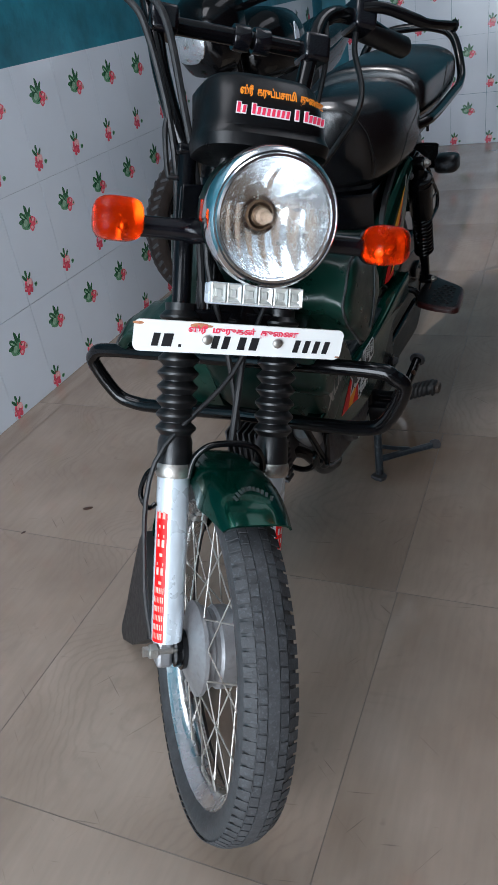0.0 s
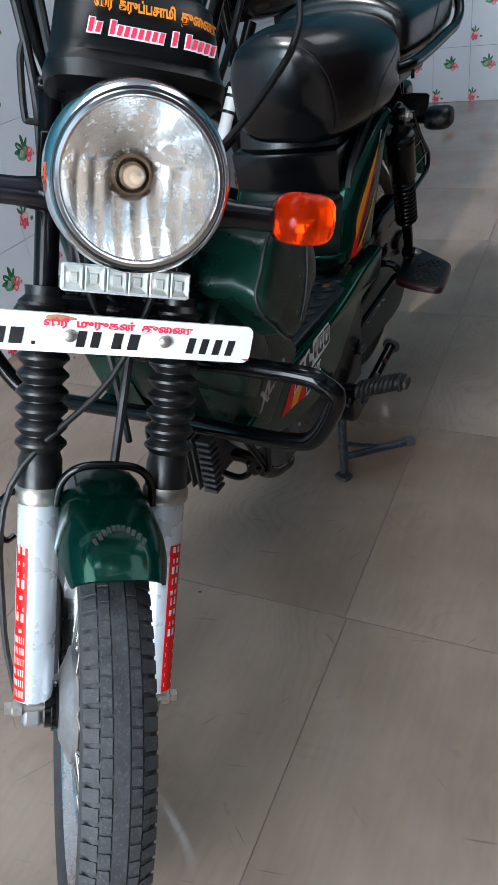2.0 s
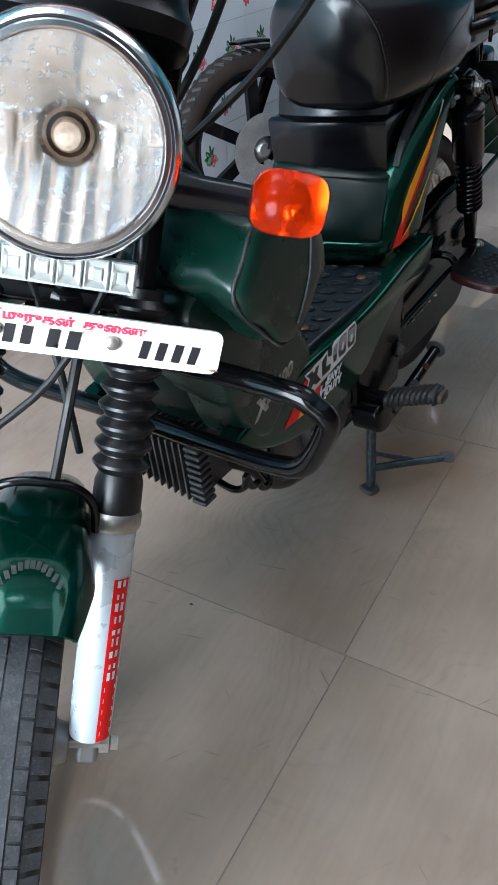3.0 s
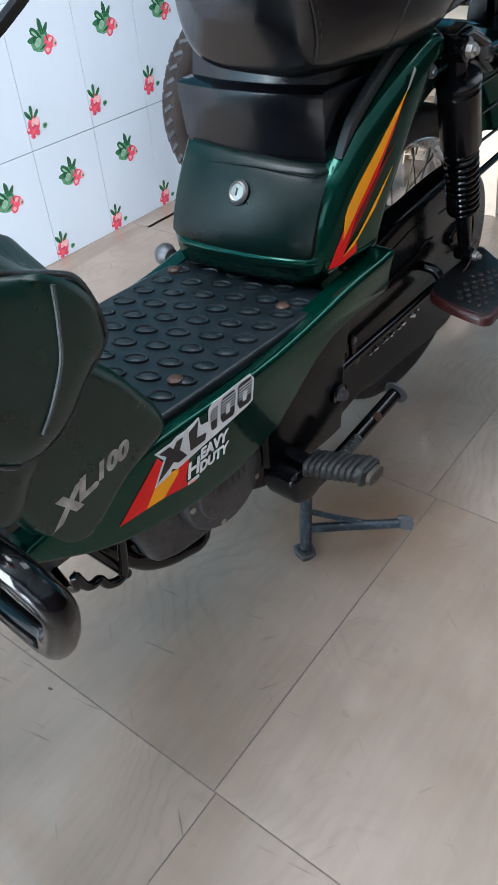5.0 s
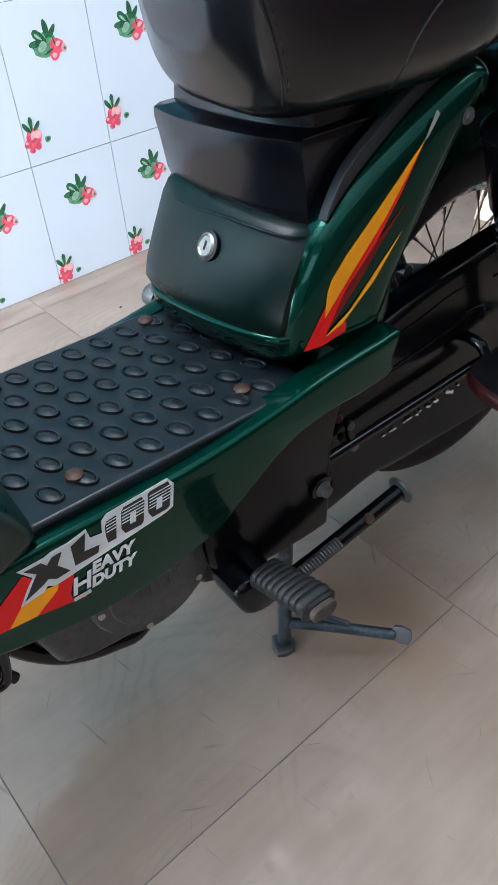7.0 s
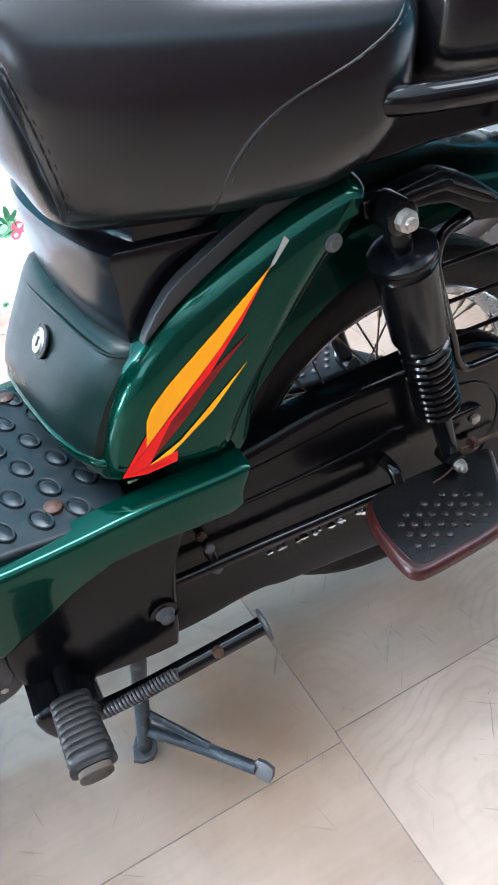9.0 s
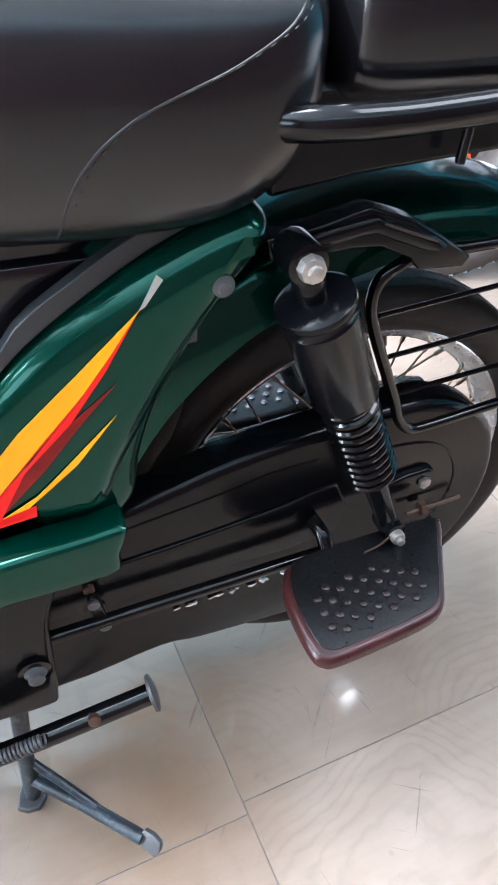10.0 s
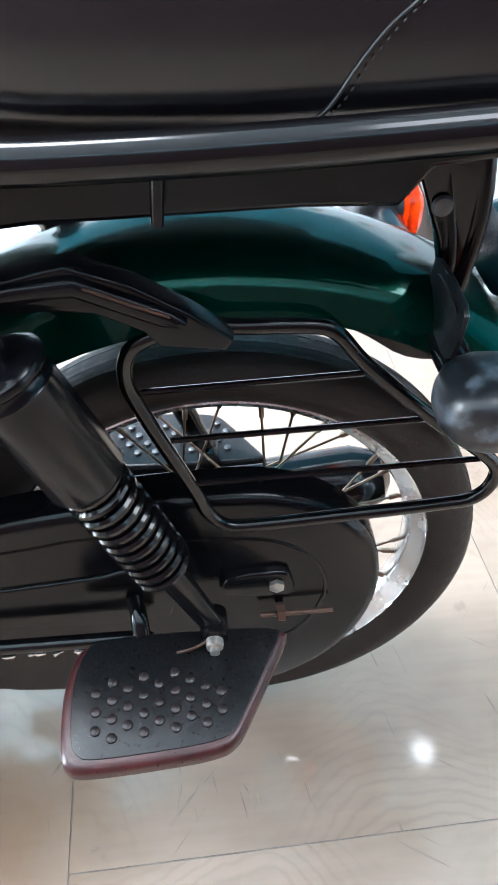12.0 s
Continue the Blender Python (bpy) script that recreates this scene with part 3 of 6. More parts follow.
part("hub_seal", lathe([(0.02, 0), (0.028, 0.002), (0.029, 0.009), (0.025, 0.01), (0.0245, 0.017), (0.018, 0.019)], Matrix.Translation((-0.04, *AXLE.yz)) @ pose(0, 0, 0, 0, -90, 0), 32), BLACK, moped, m=FORK)
# fork legs
PALE_PINK = material("faded_pink_print", (0.75, 0.42, 0.34), 0.5, vary=0.3, scale=60)
for s in (-1, 1):
    x, b = s * 0.07, -0.102
    prof = [(0.016, -0.50), (0.0215, -0.497), (0.0225, -0.47), (0.0225, -0.30), (0.0225, -0.262), (0.021, -0.256)]
    leg = part("fork_leg", lathe(prof, Matrix.Translation((x, b, 0)), 28), SILVER, moped, "silver-painted fork lower leg with red sticker", m=FORK)
    part("axle_lug", box(x - 0.012, x + 0.012, b + 0.004, b + 0.04, -0.545, -0.492), ALUMINIUM, leg, m=FORK, bevel=0.006)
    part("clamp", lathe([(0.024, -0.262), (0.026, -0.258), (0.026, -0.246), (0.024, -0.243)], Matrix.Translation((x, b, 0)), 28), STEEL, leg, "worn bronze-coloured clamp ring", m=FORK)
    prof = [(0.024, -0.243), (0.0235, -0.215)]
    for i in range(9):
        z = -0.205 + i * 0.0185
        prof += [(0.0205, z), (0.0275, z + 0.0075), (0.0275, z + 0.0105), (0.0205, z + 0.0175)]
    prof += [(0.021, -0.03)]
    part("gaiter", lathe(prof, Matrix.Translation((x, b, 0)), 28), GAITER, leg, "black ribbed rubber gaiter", m=FORK)
    part("upper_tube", rod((x, b, -0.035), (x, b, 0.16), 0.0125, 24), BLACK_SATIN, leg, m=FORK)
    # sticker on the outer front of the leg
    bm = bmesh.new()
    seg = 10
    a0 = radians(-90 + (38 if s > 0 else -50))
    rows = []
    for k in range(seg + 1):
        a = a0 + (k / seg - 0.5) * radians(46)
        rows.append([bm.verts.new((x + 0.0229 * math.cos(a), b + 0.0229 * math.sin(a), z)) for z in (-0.495, -0.31)])
    for k in range(seg):
        bm.faces.new((rows[k][0], rows[k + 1][0], rows[k + 1][1], rows[k][1]))
    part("sticker", bm, RED, leg, "red and white sticker strip", m=FORK)
    bm = bmesh.new()
    for i in range(14 if s < 0 else 0):
        z = -0.49 + i * 0.0132
        if i < 6:
            spans = [(-0.42 + 0.15 * k + 0.02 * math.sin(i * 3 + k), -0.35 + 0.15 * k) for k in range(6)]
            tall = 0.0085
        else:
            spans = ([(-0.2, 0.28)], [(-0.3, -0.08), (0.1, 0.32)], [(-0.28, 0.3)])[i % 3] if i not in (6, 9) else [(-0.05, 0.2)]
            tall = 0.0045 if i % 3 != 1 else 0.0105
        for w0, w1 in spans:
            vs = []
            for u in (w0, w1):
                a = a0 + u * radians(46)
                vs.append([bm.verts.new((x + 0.0232 * math.cos(a), b + 0.0232 * math.sin(a), zz)) for zz in (z, z + tall)])
            bm.faces.new((vs[0][0], vs[1][0], vs[1][1], vs[0][1]))
    for i in range(14 if s > 0 else 0):
        z = -0.488 + i * 0.013
        tall = 0.01 if i < 5 else (0.0055 + 0.0018 * (i % 3))
        for w0, w1 in (((-0.35, 0.42),) if i < 5 else (((-0.3, -0.1), (0.05, 0.25)) if i % 2 else ((-0.25, 0.2),))):
            vs = []
            for u in (w0, w1):
                a = a0 + u * radians(46)
                vs.append([bm.verts.new((x + 0.0232 * math.cos(a), b + 0.0232 * math.sin(a), zz)) for zz in (z, z + tall * (0.5 if i < 5 else 1))])
            bm.faces.new((vs[0][0], vs[1][0], vs[1][1], vs[0][1]))
    part("sticker_print", bm, VINYL_WHITE if s > 0 else PALE_PINK, leg, m=FORK)
# fork yokes
for h, t in ((-0.056, 0.02), (0.155, 0.014)):
    part("fork_yoke", prism([(-0.086, -0.116), (0.086, -0.116), (0.086, -0.08), (0.04, 0.02), (-0.04, 0.02), (-0.086, -0.08)], h, h + t, "z"), BLACK_SATIN, moped, m=FORK, bevel=0.005)
for s in (-1, 1):
    bracket = part("headlight_bracket", prism([(s * 0.081, 0.117), (s * 0.045, 0.119), (s * 0.05, 0.088), (s * 0.066, 0.044), (s * 0.073, 0.044), (s * 0.083, 0.075)], -0.128, -0.117, "y"), BLACK_SATIN, moped, "black bracket plate beside the headlight", m=FORK, bevel=0.003)
    part("bolt", lathe([(0.006, 0), (0.006, 0.004), (0.003, 0.006)], FORK @ Matrix.Translation((s * 0.053, -0.127, 0.102)) @ pose(0, 0, 0, 90, 0, 0), 6), STEEL, bracket)
part("steering_stem", rod((0, 0, -0.06), (0, 0, 0.2), 0.025, 24), BLACK, moped, m=FORK)


def mudguard(cx, cz_c, a0, a1, r, half, lip, steps=28, across=12, deep=0.0):
    """A curved guard; angles in degrees from straight up, forwards positive; returns a shell in (x, b, z)."""
    bm = bmesh.new()
    grid = []
    for i in range(steps + 1):
        u = i / steps
        a = radians(a0 + (a1 - a0) * u)
        ends = min(1.0, 0.72 + 2.2 * min(u, 1 - u))
        row = []
        for j in range(across + 1):
            v = -1 + 2 * j / across
            w = half * ends
            rr = r - (lip + deep * max(0.0, 1 - 1.5 * u)) * abs(v) ** 3.2 * min(1.0, 0.3 + 5 * min(u, 1 - u))
            row.append(bm.verts.new((w * math.sin(v * 1.35) / math.sin(1.35), cx - rr * math.sin(a), cz_c + rr * math.cos(a))))
        grid.append(row)
    for i in range(steps):
        for j in range(across):
            bm.faces.new((grid[i][j], grid[i + 1][j], grid[i + 1][j + 1], grid[i][j + 1]))
    return bm


def shell(bm, t):
    """Gives a sheet thickness."""
    bmesh.ops.recalc_face_normals(bm, faces=bm.faces[:])
    bmesh.ops.solidify(bm, geom=bm.faces[:], thickness=t)
    return bm


bm = mudguard(AXLE.y, AXLE.z, -75, 37, 0.287, 0.062, 0.04)
for v in bm.verts:
    lean = math.degrees(math.atan2(AXLE.y - v.co.y, v.co.z - AXLE.z))
    v.co.x *= float(np.interp(lean, (-75, -20, 5, 20, 35), (0.85, 0.76, 0.78, 0.9, 1.0)))
part("front_mudguard", shell(bm, 0.003), GREEN, moped, "dark green glossy front mudguard", m=FORK)
guard_front = moped.children[-1]
BADGE = material("dull_silver_print", (0.04, 0.05, 0.048), 0.4, 0.2, 0.4, 80)
for k in range(11):
    u = -1 + k * 0.2
    x = 0.003 + u * 0.0235
    a = radians(24.5 + 3.6 * u * u)
    r = 0.2875 - 0.0075 * abs(x / 0.06) ** 2
    M = Matrix.Translation((x, AXLE.y - r * math.sin(a), AXLE.z + r * math.cos(a))) @ pose(0, 0, 0, math.degrees(a), x * 500, -u * 22)
    part("raised_mark", box(-0.0019, 0.0019, -0.0042, 0.0042, -0.0005, 0.0006, m=M), BADGE, guard_front, m=FORK, smooth=False)
part("mudguard_brace", tube([(-0.053, -0.118, -0.262), (-0.047, -0.126, -0.232), (-0.025, -0.135, -0.214), (0.025, -0.135, -0.214), (0.047, -0.126, -0.232), (0.053, -0.118, -0.262)], 0.0045, 10, per=6), BLACK, moped, m=FORK)

# headlight
HL = FORK @ Matrix.Translation((0, -0.246, 0.067)) @ pose(0, 0, 0, 90 + 12, 0, 0)
head = part("headlight", lathe([(0.001, -0.131), (0.03, -0.13), (0.06, -0.115), (0.072, -0.07), (0.076, -0.02), (0.076, -0.008), (0.073, -0.008)], HL, 56, cap=False), GREEN_DARK, moped, "dark green headlight shell")
part("headlight_rim", lathe([(0.0745, -0.03), (0.0785, -0.022), (0.0803, -0.012), (0.0805, -0.004), (0.0792, 0.004), (0.0768, 0.0095), (0.0738, 0.0125), (0.0726, 0.0115), (0.0705, 0.0145), (0.0675, 0.015), (0.0655, 0.012), (0.0655, 0.005), (0.072, -0.012)], HL, 72, True), CHROME, head, "round chrome headlight rim")
part("rim_gasket", lathe([(0.0735, 0.012), (0.0725, 0.0127), (0.0715, 0.012), (0.072, 0.011)], HL, 72, True), RUBBER, head)
bm = bmesh.new()
grid = []
for k in range(25):
    row = []
    for a in range(120):
        r = 0.0175 + (0.0662 - 0.0175) * k / 24
        x, y = r * math.cos(a * math.tau / 120), r * math.sin(a * math.tau / 120)
        z = -0.058 + 0.062 * (r / 0.0662) ** 2.0
        # vertical flutes in the lower half and a shallow stepped band across the upper
        if y < 0.012 and r > 0.021:
            z += 0.0026 * abs(math.sin(x * 190))
        elif r > 0.021:
            z += 0.0005 * abs(math.sin(x * 90 + 0.6)) + (0.0014 if x > 0.004 and y > 0.02 + 0.006 * math.floor(x * 90) else 0.0)
        row.append(bm.verts.new(HL @ Vector((x, y, z))))
    grid.append(row)
for A, B in zip(grid, grid[1:]):
    for k in range(120):
        bm.faces.new((A[k], A[(k + 1) % 120], B[(k + 1) % 120], B[k]))
part("reflector", bm, REFLECTOR, head, "silvered fluted reflector bowl")
glass = part("headlight_glass", lathe([(0.001, 0.0185), (0.03, 0.017), (0.05, 0.0135), (0.0654, 0.009), (0.0654, 0.0065), (0.05, 0.011), (0.03, 0.0145), (0.001, 0.016)], HL, 56), GLASS, head, "clear headlight glass")
glass.visible_shadow = False
part("bulb_holder", lathe([(0.0185, -0.06), (0.0185, -0.048), (0.0155, -0.046), (0.0145, -0.05), (0.012, -0.052), (0.012, -0.044), (0.009, -0.042)], HL, 28), material("heat_browned_metal", (0.16, 0.1, 0.06), 0.45, 0.7, 0.3, 60), head, "heat-browned bulb holder")
part("bulb", lathe([(0.0095, -0.045), (0.0095, -0.034), (0.006, -0.03), (0.0065, -0.018), (0.004, -0.013), (0.0005, -0.012)], HL, 20), material("brownish_bulb_glass", (0.5, 0.36, 0.26), 0.2, 0.2), head, "brownish bulb")
for k in range(4):
    part("holder_tab", box(-0.004, 0.004, 0.0165, 0.0215, -0.053, -0.05, m=HL @ pose(0, 0, 0, 0, 0, 45 + 90 * k)), RUST, head)
part("side_reflector", box(-0.0795, -0.076, -0.012, 0.012, -0.03, -0.012, m=HL), ORANGE, head, "small orange reflector", bevel=0.001)

# indicators
for s in (-1, 1):
    ind = part("indicator", lathe([(0.013, 0.06), (0.016, 0.075), (0.013, 0.1), (0.0125, 0.142)], FORK @ Matrix.Translation((0, -0.175 - (0.014 if s > 0 else 0), 0.054)) @ pose(0, 0, 0, 0, 90 * s, 0), 20), PLASTIC, moped, "black indicator stalk")
    rings = []
    for d, k in ((-0.15, 0.7), (-0.168, 0.97), (-0.178, 1.0), (-0.192, 1.0), (-0.2, 0.97), (-0.206, 0.9), (-0.211, 0.78), (-0.2145, 0.6), (-0.2165, 0.38), (-0.217, 0.15)):
        rings.append([(x, d - (0.018 if s > 0 else 0.0), z) for x, _, z in super_ring(s * 0.168, 0, 0.058 if s < 0 else 0.056, 0.029 * k, 0.0245 * k, 28, 3.4)])
    part("lens", loft(rings[2:]), ORANGE, ind, "bright orange indicator lens", m=FORK)
    part("cup", loft(rings[:3]), PLASTIC, ind, m=FORK)
    bowl = [[(x, d - (0.018 if s > 0 else 0.0), z) for x, _, z in super_ring(s * 0.168, 0, 0.058 if s < 0 else 0.056, 0.0275 * k, 0.023 * k, 28, 3.4)] for d, k in ((-0.1795, 0.96), (-0.1825, 0.9), (-0.1795, 0.6), (-0.1785, 0.2))]
    part("bowl", loft(bowl), REFLECTOR, ind, "silvered bowl behind the lens", m=FORK)
    part("indicator_bulb", lathe([(0.004, 0), (0.0062, 0.006), (0.005, 0.012), (0.001, 0.014)], FORK @ Matrix.Translation((s * 0.168 + 0.006, -0.181 - (0.018 if s > 0 else 0.0), 0.052)) @ pose(0, 0, 0, 90, 0, 0), 14), CHROME, ind)

# LED bar: faceted square cups side by side behind a clear cover
bar = part("led_bar", box(-0.06, 0.06, -0.203, -0.18, -0.031, -0.005), SILVER, moped, "short auxiliary light bar with clear lenses", m=FORK, bevel=0.003)
CLEAR = material("clear_faceted_plastic", (0.62, 0.63, 0.6), 0.12, 0.35, 0.15, 60, spec=0.7)
for i in range(6):
    cx, cz, h, w = -0.0495 + i * 0.0198, -0.018, 0.0118, 0.0094
    bm = bmesh.new()
    rings = [[bm.verts.new((cx + u * k + o, y, cz + v * k * h / w)) for u, v in ((-w, -w), (w, -w), (w, w), (-w, w))] for y, k, o in ((-0.2025, 1.0, 0), (-0.209, 0.97, 0), (-0.2098, 0.86, 0.0), (-0.2055, 0.42, 0.0008 * (-1) ** i), (-0.2085, 0.3, 0.0008 * (-1) ** i))]
    for A, B in zip(rings, rings[1:]):
        for k in range(4):
            bm.faces.new((A[k], A[(k + 1) % 4], B[(k + 1) % 4], B[k]))
    bm.faces.new(rings[-1])
    part("led_lens", bm, CLEAR, bar, m=FORK, smooth=False)
part("horn", lathe([(0.012, -0.03), (0.034, -0.02), (0.036, -0.004), (0.033, 0.0), (0.028, -0.003), (0.018, -0.001), (0.008, 0.004), (0.001, 0.005)], FORK @ Matrix.Translation((0.006, -0.115, -0.05)) @ pose(0, 0, 0, 90, 0, 0), 32), BLACK, moped, "round black horn")

# number plate with plain bars for its writing
PL = FORK @ Matrix.Translation((0, -0.157, -0.074)) @ pose(0, 0, 0, 18, 0, 0)
plate = part("number_plate", prism([(cx + 0.0085 * math.cos(radians(a)), cz + 0.0085 * math.sin(radians(a))) for cx, cz, a0 in ((-0.1325, -0.0115, 180), (0.1325, -0.0115, 270), (0.1325, 0.0125, 0), (-0.1325, 0.0125, 90)) for a in range(a0, a0 + 91, 15)], 0, 0.0025, "y"), WHITE, moped, "white number plate with rust at its edges", m=PL, smooth=False)
for x0, x1 in ((-0.117, -0.107), (-0.104, -0.09), (-0.04, -0.03), (-0.026, -0.016), (-0.005, 0.006), (0.011, 0.023), (0.072, 0.081), (0.086, 0.095), (0.1, 0.109), (0.114, 0.123)):
    part("lettering_bar", prism([(x0 - 0.0012, -0.0125), (x1 - 0.0028, -0.0125), (x1 - 0.0002, 0.0045), (x0 + 0.0014, 0.0045)], -0.0006, 0.001, "y"), INK, plate, m=PL, smooth=False)
for x in (-0.0835, 0.0005):
    part("lettering_dot", box(x, x + 0.0035, -0.0006, 0.001, -0.0125, -0.009), INK, plate, m=PL, smooth=False)


def script(text, size, m, mat, owner, width, name="lettering"):
    """A line of lettering on the plane of m (x along, y up), stretched to a width."""
    cu = bpy.data.curves.new(name, "FONT")
    cu.body, cu.size, cu.extrude, cu.offset, cu.resolution_u = text, size, 0.0003, size * 0.03, 2
    tmp = bpy.data.objects.new(name, cu)
    me = bpy.data.meshes.new_from_object(tmp)
    bpy.data.objects.remove(tmp)
    far = max(v.co.x for v in me.vertices)
    me.transform(m @ Matrix.Diagonal((width / far, 1, 1, 1)))
    me.materials.clear()
    me.materials.append(mat)
    ob = new(name, me)
    ob.parent = owner
    return ob


script("\u0bb8\u0bcd\u0bb0\u0bc0  \u0bae\u0bc1\u0bb0\u0bc1\u0b95\u0ba9\u0bcd  \u0ba4\u0bc1\u0bc8\u0ba3", 0.0105, PL @ Matrix.Translation((-0.073, -0.0006, 0.0085)) @ pose(0, 0, 0, 90, 0, 0), PINK, plate, 0.148)
for x, w in ((-0.136, 0.007), (-0.058, 0.013), (-0.047, 0.006), (0.137, 0.004)):
    part("rust_patch", lathe([(w, 0), (w * 0.7, 0.0003), (0.0005, 0.0004)], PL @ Matrix.Translation((x, -0.0002, 0.0165 if x < 0 else -0.016)) @ pose(0, 0, 0, 90, 0, 0) @ Matrix.Diagonal((1, 0.28, 1, 1)), 14), RUST_STAIN, plate)
for x in (-0.047, 0.048):
    part("plate_bolt", lathe([(0.0065, 0), (0.006, 0.003), (0.003, 0.0045), (0.001, 0.0046)], PL @ Matrix.Translation((x, -0.0005, -0.001)) @ pose(0, 0, 0, 90, 0, 0), 16), STEEL, plate)

# instrument cowl above the headlight
rings = []
for h, hw, d0, d1 in ((0.142, 0.066, -0.12, -0.215), (0.146, 0.079, -0.115, -0.238), (0.158, 0.081, -0.11, -0.244), (0.168, 0.078, -0.105, -0.236), (0.175, 0.0755, -0.1, -0.238), (0.2, 0.0735, -0.09, -0.229), (0.226, 0.071, -0.075, -0.212), (0.234, 0.064, -0.07, -0.202), (0.237, 0.045, -0.07, -0.185)):
    rings.append([(x, (d0 + d1) / 2 + y * 1, h) for x, y, _ in super_ring(0, 0, 0, hw, (d0 - d1) / 2, 28, 3.5, "z")])
cowl = part("instrument_cowl", loft(rings), material("black_cowl_plastic", (0.003, 0.003, 0.0035), 0.3, 0, 0.2, 12, 0.06, 500, spec=0.22), moped, "black instrument cowl with orange and pink stickers", m=FORK)
ST = FORK @ Matrix.Translation((-0.042, -0.2345, 0.2035)) @ pose(0, 0, 0, 90 - 20, 0, 0)
line = script("\u0bb8\u0bcd\u0bb0\u0bc0  \u0b95\u0bb0\u0bc1\u0baa\u0bcd\u0baa\u0b9a\u0bbe\u0bae\u0bbf  \u0ba4\u0bc1\u0bc8\u0ba3", 0.0135, Matrix(), ORANGE_INK, cowl, 0.106)
for v in line.data.vertices:
    x = v.co.x - 0.042
    v.co = ST @ Vector((v.co.x, v.co.y, v.co.z - 0.0035 - 9 * max(0, abs(x) - 0.03) ** 2))
# the second line: a plain slanted bar for each character, on a white edge
for i in range(19):
    if i in (2, 11, 13):
        continue
    x, tall = -0.047 + i * 0.0058, 0.0125 if i in (0, 3, 12, 14) else 0.009
    low = 0.0
    base = Matrix.Translation((0, -0.2378 + 9 * max(0, abs(x + 0.003) - 0.03) ** 2, 0.1795)) @ pose(0, 0, 0, -20, 0, 0)
    for grow, mm, name, y in ((0.0012, VINYL_WHITE, "sticker_border", -0.0008), (0.0, PINK, "sticker_bar", -0.0014)):
        bm = prism([(x - grow, low - grow), (x + 0.0036 + grow, low - grow), (x + 0.0058 + grow, tall + grow), (x + 0.0022 - grow, tall + grow)], y, 0.0, "y")
        bm.transform(base)
        part(name, bm, mm, cowl, m=FORK, smooth=False)

# handlebar
for s in (-1, 1):
    bend = [(-0.066, -0.09, 0.158), (-0.085, -0.09, 0.195), (-0.104, -0.085, 0.255), (-0.116, -0.074, 0.315)] if s < 0 else [(0.062, -0.09, 0.15), (0.075, -0.09, 0.2), (0.1, -0.075, 0.31)]
    part("handlebar_riser", tube(bend + [ (s * 0.13, -0.04, 0.375), (s * 0.19, 0.0, 0.405), (s * 0.3, 0.05, 0.4)], 0.0115, 14, per=6), BLACK, moped, m=FORK)
    part("grip", tube([(s * 0.215, 0.017, 0.398), (s * 0.222, 0.02, 0.398), (s * 0.31, 0.057, 0.401), (s * 0.318, 0.06, 0.401)], [0.013, 0.0165, 0.0165, 0.011], 16), GAITER, moped, "black rubber handlebar grip", m=FORK)
    part("lever_bracket", box(s * 0.205 - 0.018, s * 0.205 + 0.018, -0.025, 0.03, 0.385, 0.43), PLASTIC, moped, m=FORK, bevel=0.006)
    part("brake_lever", tube([(s * 0.2, -0.02, 0.412), (s * 0.234, -0.03, 0.413), (s * 0.296, -0.03, 0.405), (s * 0.35, -0.012, 0.417), (s * 0.36, -0.009, 0.419)], [0.008] * 12 + [0.0065] * 10 + [0.0095] * 3, 10, per=6), BLACK, moped, m=FORK)
crossbar = part("handlebar_crossbar", rod((-0.105, -0.07, 0.32), (0.105, -0.07, 0.32), 0.011, 14), BLACK, moped, m=FORK)
for s in (-1, 1):
    part("bolt", lathe([(0.007, 0), (0.007, 0.004), (0.003, 0.006)], FORK @ Matrix.Translation((s * 0.094, -0.084, 0.32)) @ pose(0, 0, 0, 90, 0, 0), 6), RUST, crossbar, "rusty bolt head")
    part("bar_clamp", box(s * 0.104 - 0.019, s * 0.104 + 0.019, -0.094, -0.05, 0.303, 0.338), PLASTIC, crossbar, m=FORK, bevel=0.006)
for x in (0.002, 0.03):
    part("bar_clamp", lathe([(0.0155, -0.011), (0.0165, -0.009), (0.0165, 0.009), (0.0155, 0.011)], FORK @ Matrix.Translation((x, -0.07, 0.32)) @ pose(0, 0, 0, 0, 90, 0), 20), PLASTIC, crossbar)

# ---- the moped: rear wheel and running gear ----
REAR = Vector((0, 0.8, 0.315))
REAR_AXLE = Vector((-0.03, 0.8015, 0.31))
wheel("rear_wheel", "chrome spoked rear wheel", REAR_AXLE, 0.2556, 0.036, Matrix(), 0.06, TYRE)
bm = mudguard(REAR.y, REAR.z, -104, 70, 0.362, 0.066, 0.038, 40, 14, 0.045)
for v in bm.verts:
    v.co.y = 2 * REAR.y - v.co.y
part("rear_mudguard", shell(bm, 0.003), GREEN, moped, "dark green glossy rear mudguard")

bm = mudguard(REAR_AXLE.y, REAR_AXLE.z, -112, -42, 0.284, 0.056, 0.018, 20, 10)
for v in bm.verts:
    v.co.x, v.co.y = v.co.x - 0.022, 2 * REAR_AXLE.y - v.co.y
part("mudguard_flap", shell(bm, 0.003), TYRE, moped, "dark inner flap before the rear tyre")

